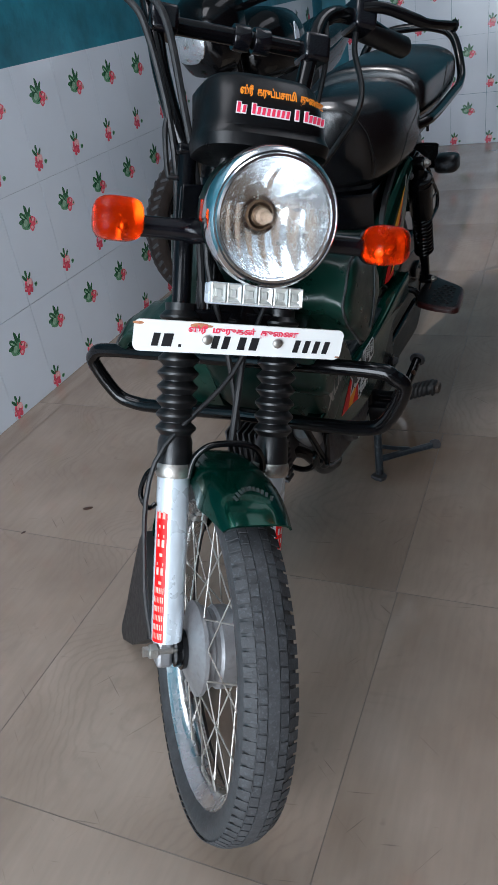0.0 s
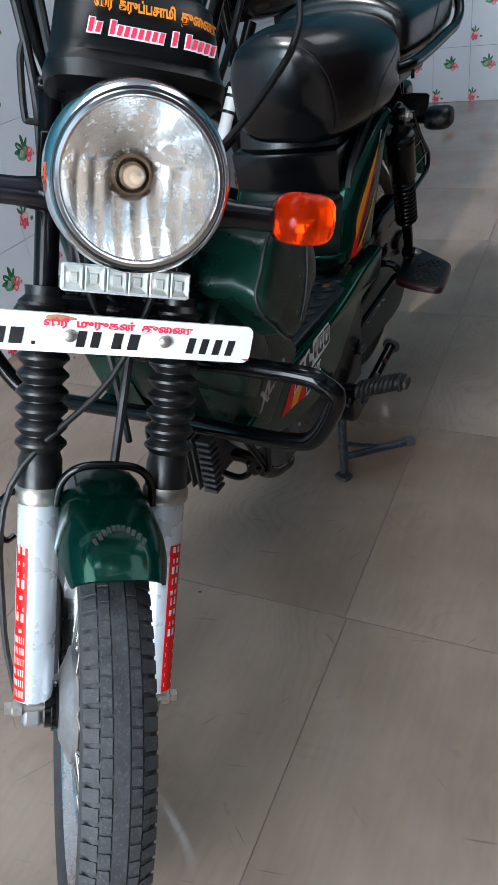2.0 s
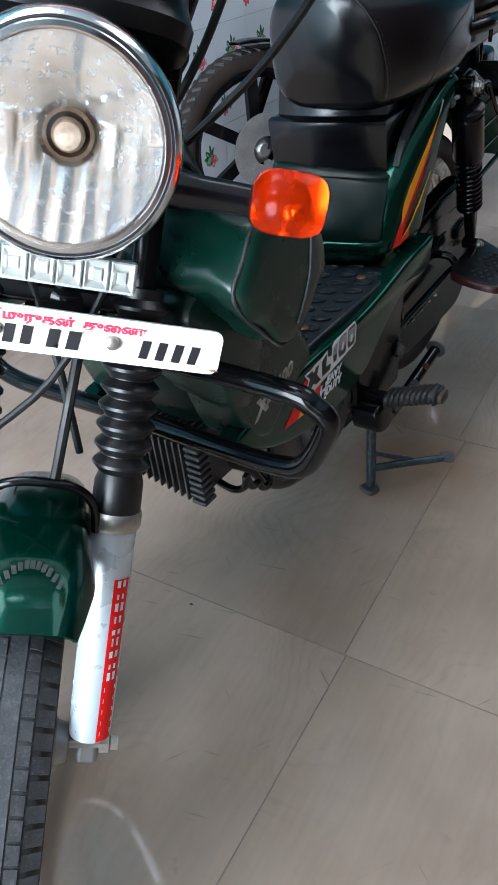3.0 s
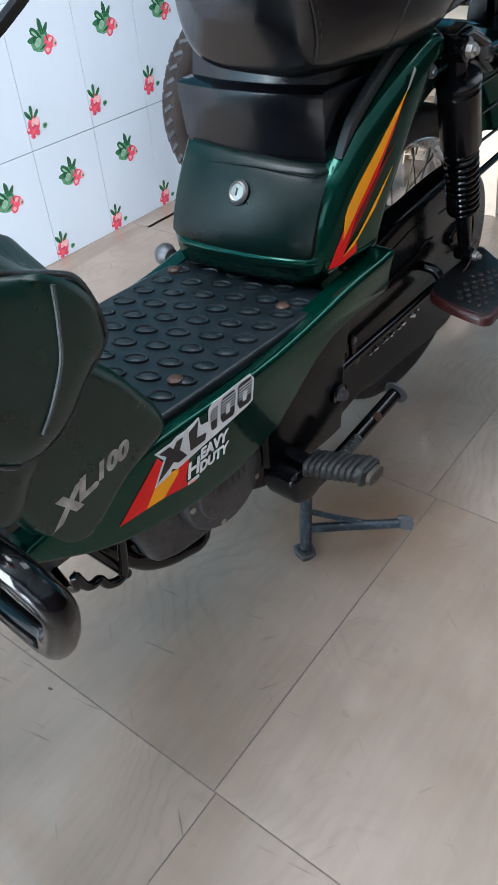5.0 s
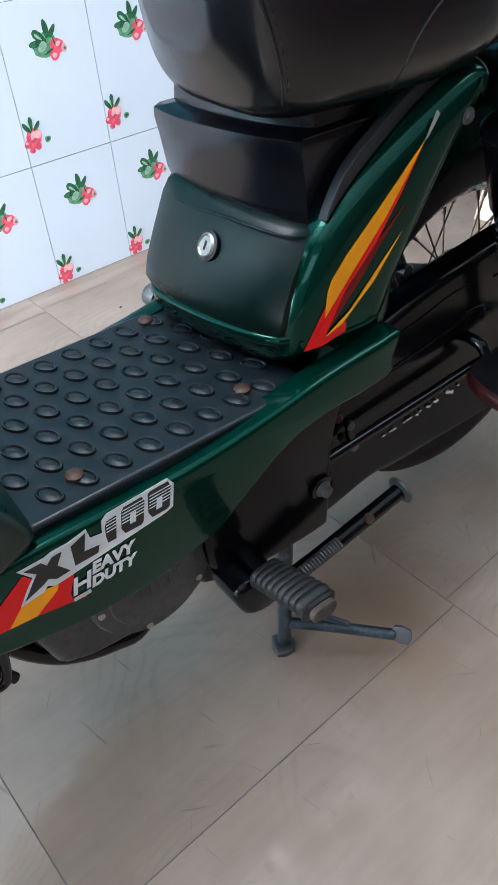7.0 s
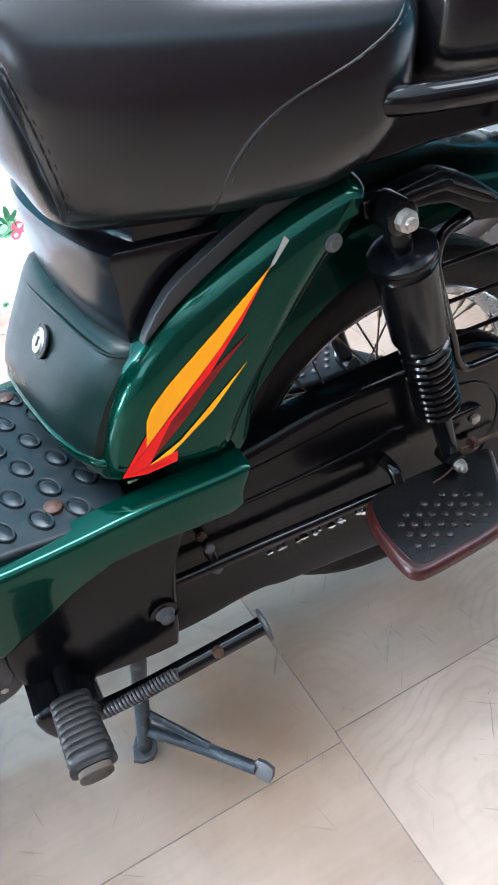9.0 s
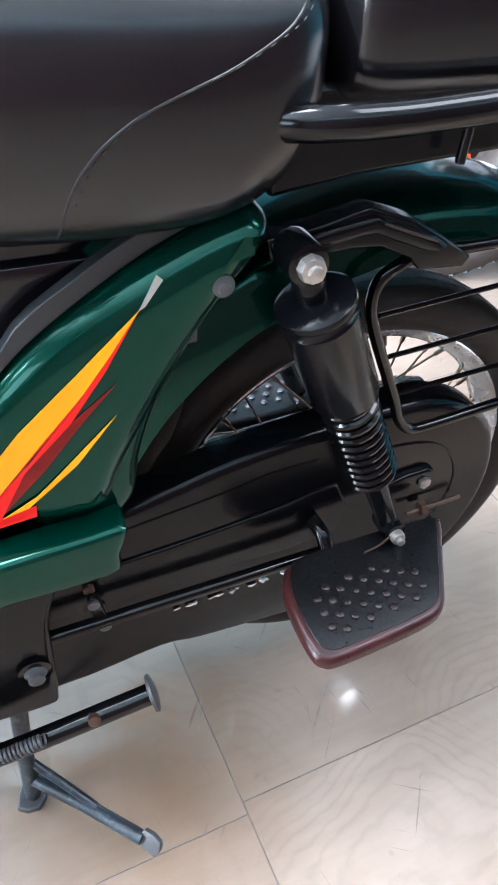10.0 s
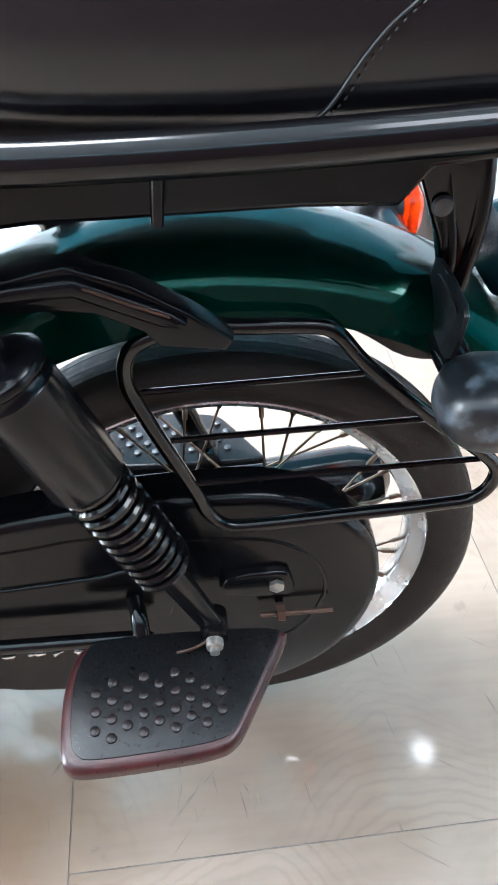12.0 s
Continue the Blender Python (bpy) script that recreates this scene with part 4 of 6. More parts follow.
case = [(0.29, 0.2), (0.45, 0.187), (0.559, 0.205), (0.603, 0.2), (0.708, 0.197), (0.8, 0.195), (0.848, 0.203), (0.9, 0.245), (0.93, 0.3), (0.938, 0.36), (0.925, 0.415), (0.893, 0.452), (0.85, 0.473), (0.8, 0.478), (0.71, 0.468), (0.63, 0.455), (0.5, 0.42), (0.29, 0.38)]
chain_case = part("chain_case", puff(case, 0.035, 0.07, 0.012), BLACK_SATIN, moped, "black pressed-steel chain case")
part("case_ridge", tube([(0.0695, 0.76, 0.43), (0.0695, 0.83, 0.428), (0.0695, 0.87, 0.405), (0.0695, 0.888, 0.36), (0.0695, 0.872, 0.305), (0.0695, 0.83, 0.27)], 0.002, 8, per=5), BLACK_SATIN, chain_case)
part("case_ridge", tube([(0.0695, 0.53, 0.407), (0.0695, 0.632, 0.4246), (0.0695, 0.674, 0.4342), (0.0695, 0.72, 0.4375)], 0.0016, 8, per=5), BLACK, chain_case)
part("case_rib", puff([(0.45, 0.3575), (0.539, 0.3683), (0.613, 0.3766), (0.691, 0.3887), (0.745, 0.3985), (0.75, 0.33), (0.62, 0.32), (0.45, 0.31)], 0.066, 0.0735, 0.003, per=2), BLACK_SATIN, chain_case)
for k in range(13):
    y = 0.575 + k * 0.0115 + 0.003 * math.sin(k * 2.7)
    n, z = 0.007 + 0.004 * math.sin(k * 1.9), 0.2725 + (y - 0.588) * 0.08 + 0.0012 * math.sin(k * 3.3)
    part("chipped_edge", tube([(0.0712, y, z), (0.0716, y + n * 0.4, z + 0.0008), (0.0712, y + n, z + 0.0004)], [0.001, (0.0012 + 0.0008 * (k % 3)) * (1 + 0.08 * k), 0.001], 6), CHROME, chain_case, "chipped bare-metal edge")
part("axle_slot", puff([(0.8, 0.385), (0.845, 0.393), (0.856, 0.382), (0.855, 0.36), (0.8, 0.362)], 0.068, 0.078, 0.004, per=2), BLACK_SATIN, chain_case)
part("case_bolt", lathe([(0.007, 0), (0.007, 0.005), (0.003, 0.007)], Matrix.Translation((0.077, 0.843, 0.377)) @ pose(0, 0, 0, 0, 90, 0), 6), STEEL, chain_case)
part("chain_adjuster", rod((0.08, 0.83, 0.335), (0.08, 0.895, 0.34), 0.0024), RUST, chain_case, "rusty adjuster screw")
part("adjuster_nut", lathe([(0.008, 0), (0.008, 0.007)], along((0.08, 0.845, 0.3375), (0.08, 0.86, 0.338)), 6), RUST, chain_case)
for y, z in ((0.495, 0.346), (0.503, 0.312)):
    part("case_bolt", lathe([(0.006, 0), (0.006, 0.004), (0.003, 0.006)], Matrix.Translation((0.073, y, z)) @ pose(0, 0, 0, 0, 90, 0), 6), RUST, chain_case)
part("swingarm", tube([(-0.09, 0.42, 0.31), (-0.092, 0.86, 0.345)], 0.012, 12), BLACK, moped)
part("brake_link", puff([(0.491, 0.352), (0.5, 0.352), (0.508, 0.308), (0.499, 0.306)], 0.088, 0.094, 0.002, per=2), BLACK, moped)
for y, z in ((0.4955, 0.347), (0.503, 0.311)):
    part("link_bolt", lathe([(0.0058, 0), (0.0058, 0.003), (0.003, 0.0045)], Matrix.Translation((0.0935, y, z)) @ pose(0, 0, 0, 0, 90, 0), 10), ALU_DARK, moped)
part("pivot_washer", lathe([(0.0155, 0), (0.0155, 0.002), (0.01, 0.003)], Matrix.Translation((0.114, 0.434, 0.302)) @ pose(0, 0, 0, 0, 90, 0), 22), BLACK, moped)
part("pivot_bolt", lathe([(0.0105, 0), (0.0105, 0.004), (0.0075, 0.006), (0.0075, 0.012), (0.003, 0.014)], Matrix.Translation((0.113, 0.434, 0.302)) @ pose(0, 0, 0, 0, 90, 0), 18), ALU_DARK, moped, "dull pivot bolt")
part("brake_rod", tube([(0.092, 0.438, 0.3125), (0.092, 0.52, 0.317), (0.092, 0.62, 0.322), (0.092, 0.721, 0.327), (0.095, 0.73, 0.327), (0.104, 0.733, 0.325)], 0.0066, 12, per=4), BLACK, moped, "glossy black rod along the chain case")

# shock absorbers
for s in (-1, 1):
    a, b = Vector((s * 0.125, 0.655, 0.682)), Vector((s * 0.107, 0.788, 0.363))
    L = (b - a).length
    A = along(a, b)
    shock = part("shock_absorber", lathe([(0.01, 0.0), (0.0115, 0.018), (0.0115, 0.034), (0.0225, 0.0345), (0.0288, 0.0385), (0.0295, 0.042), (0.0285, 0.0445), (0.0265, 0.046), (0.0265, 0.051), (0.0278, 0.053), (0.0274, 0.055), (0.0274, 0.136), (0.0245, 0.141)], A, 40), BLACK_SATIN, moped, "black shock absorber with shroud")
    coil = []
    for k in range(11 * 18 + 1):
        t = k / 18
        coil.append(A @ Vector((0.0208 * math.cos(t * math.tau), 0.0208 * math.sin(t * math.tau), 0.138 + t * 0.0103)))
    part("spring", add_tube(bmesh.new(), coil, 0.0036, 8), BLACK, shock, "glossy black coil spring")
    part("damper", lathe([(0.0105, 0.14), (0.0105, 0.245), (0.016, 0.25), (0.0168, 0.256), (0.0115, 0.262), (0.011, 0.3), (0.0095, L)], A, 24), BLACK_SATIN, shock)
    for p, r in ((a, 0.0145), (b, 0.0115)):
        part("mount_eye", lathe([(r * 0.6, -0.016), (r * 0.95, -0.014), (r, -0.011), (r, 0.011), (r * 0.95, 0.014), (r * 0.72, 0.015)], Matrix.Translation(p) @ pose(0, 0, 0, 0, 90, 0), 28), BLACK, shock)
        part("nut", lathe([(r * 0.64, 0), (r * 0.64, 0.004), (r * 0.6, 0.007), (r * 0.36, 0.008), (r * 0.36, 0.012), (r * 0.1, 0.013)], Matrix.Translation(p + Vector((s * 0.015, 0, 0))) @ pose(0, 0, 0, 0, 90 * s, 0), 8 if r > 0.014 else 16), STEEL, shock)
part("split_pin", tube([(0.122, 0.786, 0.366), (0.124, 0.77, 0.356), (0.122, 0.758, 0.348), (0.12, 0.752, 0.342)], 0.0013, 6, per=4), RUST, moped, "bent rusty steel pin")

# ---- the moped: body ----
side_poly = [(-0.07, 0.43), (0.0, 0.442), (0.09, 0.449), (0.25, 0.447), (0.34, 0.455), (0.43, 0.47), (0.5, 0.476), (0.527, 0.478), (0.52, 0.45), (0.508, 0.426), (0.392, 0.417), (0.304, 0.364), (0.28, 0.35), (0.216, 0.335), (0.15, 0.335), (0.09, 0.346), (0.03, 0.364), (-0.02, 0.39)]
for s in (-1, 1):
    part("side_panel", puff(side_poly, s * 0.105, s * 0.133, 0.0065, per=3), GREEN, moped, "dark green side panel with stickers" if s > 0 else "")
part("floor_pan", prism([(-0.12, 0.09), (0.12, 0.09), (0.12, 0.43), (-0.12, 0.43)], 0.41, 0.445, "z"), BLACK_SATIN, moped)
mat_part = part("rubber_mat", prism([(-0.118, 0.1), (-0.06, 0.11), (0.06, 0.11), (0.118, 0.1), (0.118, 0.42), (-0.118, 0.42)], 0.445, 0.459, "z"), MAT_RUBBER, moped, "black rubber foot mat with oval studs", bevel=0.004)
for i in range(6):
    for j in range(9):
        x, y = -0.092 + i * 0.0368, 0.13 + j * 0.033 + (0.0165 if i % 2 else 0)
        if y > 0.41:
            continue
        bm = bmesh.new()
        ring = lambda k, z, f: bm.verts.new(Matrix.Translation((x, y, z)) @ pose(0, 0, 0, 0, 0, 25) @ Vector((0.0158 * f * math.cos(k), 0.0094 * f * math.sin(k), 0)))
        R1, R2, R3, R4, R5 = ([ring(k * math.tau / 16, z, f) for k in range(16)] for z, f in ((0.458, 1.0), (0.4618, 0.93), (0.4616, 0.8), (0.4598, 0.7), (0.4614, 0.35)))
        for A, B in ((R1, R2), (R2, R3), (R3, R4), (R4, R5)):
            for k in range(16):
                bm.faces.new((A[k], A[(k + 1) % 16], B[(k + 1) % 16], B[k]))
        bm.faces.new(R5)
        part("stud", bm, MAT_RUBBER, mat_part)
for x, y in ((0.085, 0.174), (0.083, 0.358), (-0.096, 0.356), (-0.09, 0.17)):
    part("screw", lathe([(0.0085, 0.459), (0.0085, 0.4625), (0.006, 0.4645), (0.001, 0.465)], Matrix.Translation((x, y, 0)), 16), RUST, mat_part)

# under-seat pod: its front face is bowed and turned slightly
def bowed(z, y0, hw, y1, cx=-0.004, n=12, arch=0.012, turn=0.015, cut=0.012):
    ring = [(cx + u * hw, y0 + turn * u + arch * abs(u) ** 2.4 + cut * max(0, abs(u) - 0.86) / 0.14, z - (0.07 * u * hw if 0.58 < z < 0.62 else 0)) for u in (-1 + 2 * k / n for k in range(n + 1))]
    return ring + [(cx + hw, y1, z), (cx + hw * 0.5, y1, z), (cx - hw * 0.5, y1, z), (cx - hw, y1, z)]


part("seat_pod", loft([bowed(q[0], q[1], q[2] - 0.006, q[3], -0.011) for q in ((0.462, 0.392, 0.1, 0.53), (0.468, 0.383, 0.107, 0.53), (0.48, 0.378, 0.11, 0.535), (0.5, 0.376, 0.111, 0.54), (0.52, 0.38, 0.111, 0.55), (0.56, 0.397, 0.11, 0.56), (0.61, 0.424, 0.107, 0.575), (0.64, 0.445, 0.102, 0.585), (0.7, 0.52, 0.1, 0.62))]), GREEN, moped, "dark green body below the seat")
lock_panel = part("lock_panel", loft([bowed(*q, cut=0.003) for q in ((0.504, 0.382, 0.09, 0.48), (0.505, 0.372, 0.0965, 0.48), (0.512, 0.3695, 0.0985, 0.48), (0.53, 0.374, 0.0985, 0.49), (0.56, 0.387, 0.0975, 0.5), (0.59, 0.404, 0.0955, 0.5), (0.602, 0.412, 0.094, 0.5), (0.607, 0.419, 0.09, 0.5))]), GREEN_DARK, moped, "dark green textured lid with a key lock")


def panel_edge(z, u, back=0.0, wide=0.098):
    y0 = float(np.interp(z, (0.5, 0.512, 0.53, 0.56, 0.59, 0.607), (0.3695, 0.3695, 0.374, 0.387, 0.404, 0.415)))
    return (-0.004 + u * wide, y0 + back + 0.015 * u + 0.012 * abs(u) ** 2.4 + 0.012 * max(0, abs(u) - 0.86) / 0.14, z)


rim_path = [panel_edge(z, -1, 0.006, 0.103) for z in (0.607, 0.59, 0.56, 0.53, 0.512)] + [panel_edge(0.5, u, 0.006, 0.1) for u in (-0.96, -0.8, -0.5, -0.2, 0.1, 0.4, 0.7, 0.9, 0.97)]
part("panel_rim", tube(rim_path, 0.0068, 12, per=4), GREEN, moped, "glossy green rim round the locked lid")
part("worn_edge", tube([panel_edge(z, 0.99, -0.001, 0.0975) for z in (0.6, 0.58, 0.55, 0.525, 0.512)], 0.0011, 8, per=4), WORN_VINYL, lock_panel)
part("worn_edge", tube([panel_edge(0.598 - 0.004 * abs(u), u, -0.0012, 0.095) for u in (-0.97, -0.7, -0.3, 0.1, 0.5, 0.85, 0.97)], 0.0013, 8, per=4), GREEN_DARK, lock_panel)
LOCK = Matrix.Translation((-0.005, 0.3925, 0.57)) @ pose(0, 0, 0, 62, 0, 0)
lock = part("lock", lathe([(0.0125, 0), (0.0125, 0.003), (0.0105, 0.0048), (0.009, 0.0036), (0.001, 0.004)], LOCK, 28), STEEL, lock_panel, "round metal key lock")
part("lock_gasket", lathe([(0.0155, 0), (0.0155, 0.0018), (0.0125, 0.003)], LOCK, 28), RUBBER, lock)
part("lock_slot", box(-0.001, 0.001, -0.0045, 0.0045, 0.0036, 0.0048, m=LOCK), INK, lock, smooth=False)
part("tool_box", loft([bowed(z, y0, hw, 0.6, -0.012, 12, 0.014, 0.0145, 0.0) for z, y0, hw in ((0.598, 0.43, 0.09), (0.601, 0.421, 0.0935), (0.61, 0.418, 0.0945), (0.65, 0.414, 0.095), (0.668, 0.411, 0.0955), (0.676, 0.412, 0.0955), (0.6795, 0.418, 0.093), (0.681, 0.432, 0.088), (0.72, 0.436, 0.086))]), PLASTIC, moped, "black plastic box under the seat")


def flank(y):
    """How far out the rear cowl lies."""
    return float(np.interp(y, (0.4, 0.444, 0.55, 0.63), (0.104, 0.112, 0.1205, 0.1235)))


side_rear = [(0.408, 0.478), (0.401, 0.492), (0.403, 0.512), (0.412, 0.542), (0.426, 0.572), (0.443, 0.597), (0.476, 0.629), (0.514, 0.656), (0.56, 0.684), (0.6, 0.704), (0.628, 0.71), (0.642, 0.698), (0.632, 0.676), (0.605, 0.642), (0.572, 0.59), (0.54, 0.53), (0.524, 0.492), (0.508, 0.478), (0.46, 0.476)]
for s in (-1, 1):
    part("rear_cowl", puff(side_rear, s * 0.06, s * 0.1, 0.024, bend=lambda v: Vector((v.x + math.copysign(flank(v.y) - 0.1, v.x) * min(1, abs(v.x) / 0.1), v.y, v.z)), steps=6), GREEN, moped, "dark green rear side cowl with red and yellow stripes" if s > 0 else "")
edge = [(0.45, 0.612), (0.478, 0.637), (0.516, 0.664), (0.561, 0.691), (0.605, 0.712)]
part("cowl_trim", puff([(y + 0.002, z - 0.004) for y, z in edge] + [(y - 0.003, z + 0.009) for y, z in edge[:0:-1]], 0.09, 0.1005, 0.0015, per=3), TRIM_GREY, moped, "dark grey edge strip above the cowl")
inner = [(0.45, 0.49), (0.48, 0.56), (0.52, 0.63), (0.56, 0.675), (0.605, 0.7), (0.624, 0.692), (0.624, 0.659), (0.609, 0.6375), (0.584, 0.597), (0.563, 0.559), (0.549, 0.515), (0.54, 0.472), (0.5, 0.445)]
for s in (-1, 1):
    part("inner_guard", puff(inner, s * 0.05, s * 0.102, 0.014, steps=5), GREEN, moped, "dark green inner guard before the rear wheel" if s > 0 else "")


def decal(name, poly, mat, parent, label="", lift=0.0):
    """A thin sticker that follows the cowl's flank."""
    A = [Vector((0, *q)) for q in poly]
    bm = prism([(q.y, q.z) for q in A], 0, 0.0005)
    for v in bm.verts:
        v.co.x += flank(v.co.y) + 0.0003 + lift
    return part(name, bm, mat, parent, label, smooth=False)


decal("stripe", [(0.443, 0.546), (0.448, 0.557), (0.464, 0.576), (0.507, 0.617), (0.55, 0.659), (0.53, 0.629), (0.509, 0.6), (0.475, 0.561), (0.44, 0.519)], YELLOW, moped, "amber stripe", 0.0003)
decal("stripe", [(0.417, 0.49), (0.441, 0.531), (0.44, 0.519), (0.475, 0.561), (0.509, 0.6), (0.53, 0.629), (0.55, 0.659), (0.526, 0.617), (0.499, 0.578), (0.463, 0.54), (0.441, 0.5)], RED, moped, "red stripe", 0.0002)
decal("stripe", [(0.463, 0.54), (0.499, 0.578), (0.532, 0.606), (0.506, 0.576), (0.478, 0.541), (0.441, 0.501)], RED_FADED, moped, "faded red stripe")
decal("stripe", [(0.417, 0.49), (0.441, 0.5), (0.466, 0.507), (0.465, 0.496), (0.437, 0.4895)], RED, moped, "red stripe", 0.0001)
decal("stripe", [(0.441, 0.499), (0.468, 0.516), (0.483, 0.531), (0.53, 0.58), (0.499, 0.54), (0.461, 0.506)], YELLOW, moped, "amber stripe", 0.0004)
decal("stripe", [(0.55, 0.659), (0.562, 0.682), (0.566, 0.678), (0.554, 0.661)], SILVER_TIP, moped, "silver-grey stripe tip", 0.0003)

# seats
TOP_ROUND = 2.35


def cushion(table, cx, e, n=48):
    """Rings of a padded seat from rows of y, half width, bottom, top, and how far the bottom is set back."""
    rings = []
    a = smooth_path([r[:3] for r in table], 4)
    b = smooth_path([(r[3], r[4], 0) for r in table], 4)
    for (y, hw, z0), (z1, back, _) in zip(a, b):
        zm, hz = (z0 + z1) / 2, (z1 - z0) / 2
        ring = super_ring(cx, y, zm, hw, hz, n, e)
        top = super_ring(cx, y, zm, hw, hz, n, TOP_ROUND)
        rings.append([(x, y + back * (0.5 - 0.5 * (z - zm) / hz), z) for x, _, z in (q if q[2] > zm + 1e-6 else p for p, q in zip(ring, top))])
    return loft(rings)


def cushion_x(table, cx, e, y, z):
    """How far out the seat's flank lies at (y, z)."""
    ys = [r[0] for r in table]
    hw, z0, z1 = (float(np.interp(y, ys, [r[k] for r in table])) for k in (1, 2, 3))
    if z > (z0 + z1) / 2:
        e = TOP_ROUND
    v = min(0.98, abs((z - (z0 + z1) / 2) / ((z1 - z0) / 2)))
    return cx + hw * (1 - v**e) ** (1 / e)


SEAT = ((0.37, 0.045, 0.75, 0.835, 0.01), (0.375, 0.07, 0.722, 0.853, 0.02), (0.388, 0.09, 0.7, 0.866, 0.02), (0.42, 0.105, 0.691, 0.871, 0.012), (0.47, 0.118, 0.69, 0.873, 0), (0.54, 0.128, 0.69, 0.872, 0), (0.6, 0.131, 0.694, 0.87, 0), (0.637, 0.128, 0.71, 0.867, 0), (0.66, 0.118, 0.738, 0.86, 0), (0.669, 0.096, 0.772, 0.843, 0))
seat = part("front_seat", cushion(SEAT, 0.006, 3.8), LEATHER, moped, "black leatherette rider's seat with stitched seams")
THREAD = material("dark_stitching_thread", (0.011, 0.011, 0.012), 0.7)


def seam(owner, table, cx, e, pts, stitches=True):
    path = smooth_path([(0, y, z) for y, z in pts], 10)
    for p in path:
        p.x = cushion_x(table, cx, e, p.y, p.z) + 0.0004
    part("piping", add_tube(bmesh.new(), path, 0.0009, 8), RUBBER, owner)
    if stitches:
        bm = bmesh.new()
        for a, b in zip(path[::2], path[1::2]):
            o = Vector((0.0012, 0.005, 0.002))
            add_rod(bm, a + o, a + (b - a) * 0.7 + o, 0.0004, 5)
        tagged(part("stitching", bm, THREAD, owner, "line of grey stitches"), kind="stuff")


seam(seat, SEAT, 0.006, 3.8, ((0.38, 0.845), (0.387, 0.804), (0.4, 0.76), (0.41, 0.715)))
seam(seat, SEAT, 0.006, 3.8, ((0.508, 0.71), (0.52, 0.746), (0.55, 0.775), (0.61, 0.8), (0.642, 0.818), (0.655, 0.84)))
REAR_SEAT = ((0.674, 0.105, 0.8, 0.86, 0), (0.677, 0.122, 0.77, 0.878, 0), (0.69, 0.133, 0.76, 0.886, 0), (0.75, 0.138, 0.758, 0.89, 0), (0.85, 0.139, 0.76, 0.892, 0), (0.98, 0.136, 0.768, 0.892, 0), (1.04, 0.126, 0.79, 0.885, 0), (1.058, 0.1, 0.805, 0.87, 0))
seat = part("rear_seat", cushion(REAR_SEAT, -0.002, 4.2), LEATHER, moped, "black leatherette pillion seat")
seam(seat, REAR_SEAT, -0.002, 4.2, ((0.83, 0.776), (0.842, 0.786), (0.854, 0.806), (0.868, 0.823), (0.89, 0.838), (0.93, 0.85)))
seam(seat, REAR_SEAT, -0.002, 4.2, ((0.684, 0.786), (0.686, 0.82), (0.687, 0.85), (0.69, 0.872)), False)
part("seat_base", prism([(0.64, 0.712), (0.7, 0.72), (0.84, 0.728), (0.89, 0.728), (0.905, 0.748), (1.02, 0.765), (1.03, 0.785), (0.64, 0.775)], -0.105, 0.105), BLACK_SATIN, moped, bevel=0.004)
part("carrier_rail", tube([(0.1, 0.62, 0.76), (0.13, 0.64, 0.766), (0.144, 0.67, 0.769), (0.146, 0.72, 0.77), (0.146, 0.81, 0.775), (0.146, 0.92, 0.784), (0.146, 0.99, 0.792), (0.138, 1.05, 0.82), (0.11, 1.085, 0.89), (0.06, 1.09, 0.915), (0.0, 1.09, 0.92), (-0.06, 1.09, 0.915), (-0.11, 1.085, 0.89), (-0.138, 1.05, 0.82), (-0.146, 0.99, 0.792), (-0.146, 0.92, 0.784), (-0.146, 0.81, 0.775), (-0.146, 0.72, 0.77), (-0.144, 0.67, 0.769), (-0.13, 0.64, 0.766), (-0.1, 0.62, 0.76)], 0.0105, 14, per=6), BLACK, moped, "black tubular rear rail")

# wire guard over the wheel
GX = 0.09
part("side_guard", tube([(GX - 0.006, 0.792, 0.65), (GX - 0.003, 0.776, 0.65), (GX, 0.757, 0.643), (GX, 0.741, 0.632), (GX, 0.7365, 0.612), (GX, 0.744, 0.585), (GX, 0.776, 0.51), (GX, 0.785, 0.486), (GX, 0.8, 0.47), (GX, 0.825, 0.4695), (GX, 0.885, 0.476), (GX, 0.96, 0.485), (GX, 0.987, 0.491), (GX, 0.998, 0.51), (GX, 0.99, 0.531), (GX, 0.942, 0.57), (GX, 0.89, 0.617), (GX, 0.868, 0.642), (GX, 0.85, 0.648), (GX + 0.001, 0.805, 0.649), (GX - 0.006, 0.785, 0.649)], 0.0052, 12, per=5), BLACK, moped, "black wire guard beside the rear wheel")
for a, b in (((0.745, 0.6), (0.888, 0.611)), ((0.762, 0.558), (0.937, 0.571)), ((0.778, 0.516), (0.986, 0.532))):
    part("guard_wire", rod((GX, *a), (GX, *b), 0.0023, 8), BLACK, moped)

# foot plate
WORN = material("worn_brown_edge", (0.03, 0.006, 0.006), 0.3, 0, 0.5, 40, 0.1, 300, dirt=0.2, dirt_color=(0.07, 0.025, 0.022), spec=0.35)
tilt = lambda v: Vector((v.x, v.y, v.z + 0.342 - 0.13 * (v.x - 0.135) + 0.035 * (v.y - 0.664)))
fp = [(0.118, 0.672), (0.15, 0.664), (0.195, 0.666), (0.209, 0.674), (0.212, 0.69), (0.209, 0.74), (0.204, 0.785), (0.196, 0.803), (0.178, 0.815), (0.135, 0.838), (0.115, 0.848), (0.106, 0.842), (0.104, 0.76), (0.107, 0.69)]
foot_plate = part("foot_plate", puff(fp, -0.013, 0.0, 0.006, "z", 3, tilt), WORN, moped, "black studded pillion foot plate with worn brown edge")
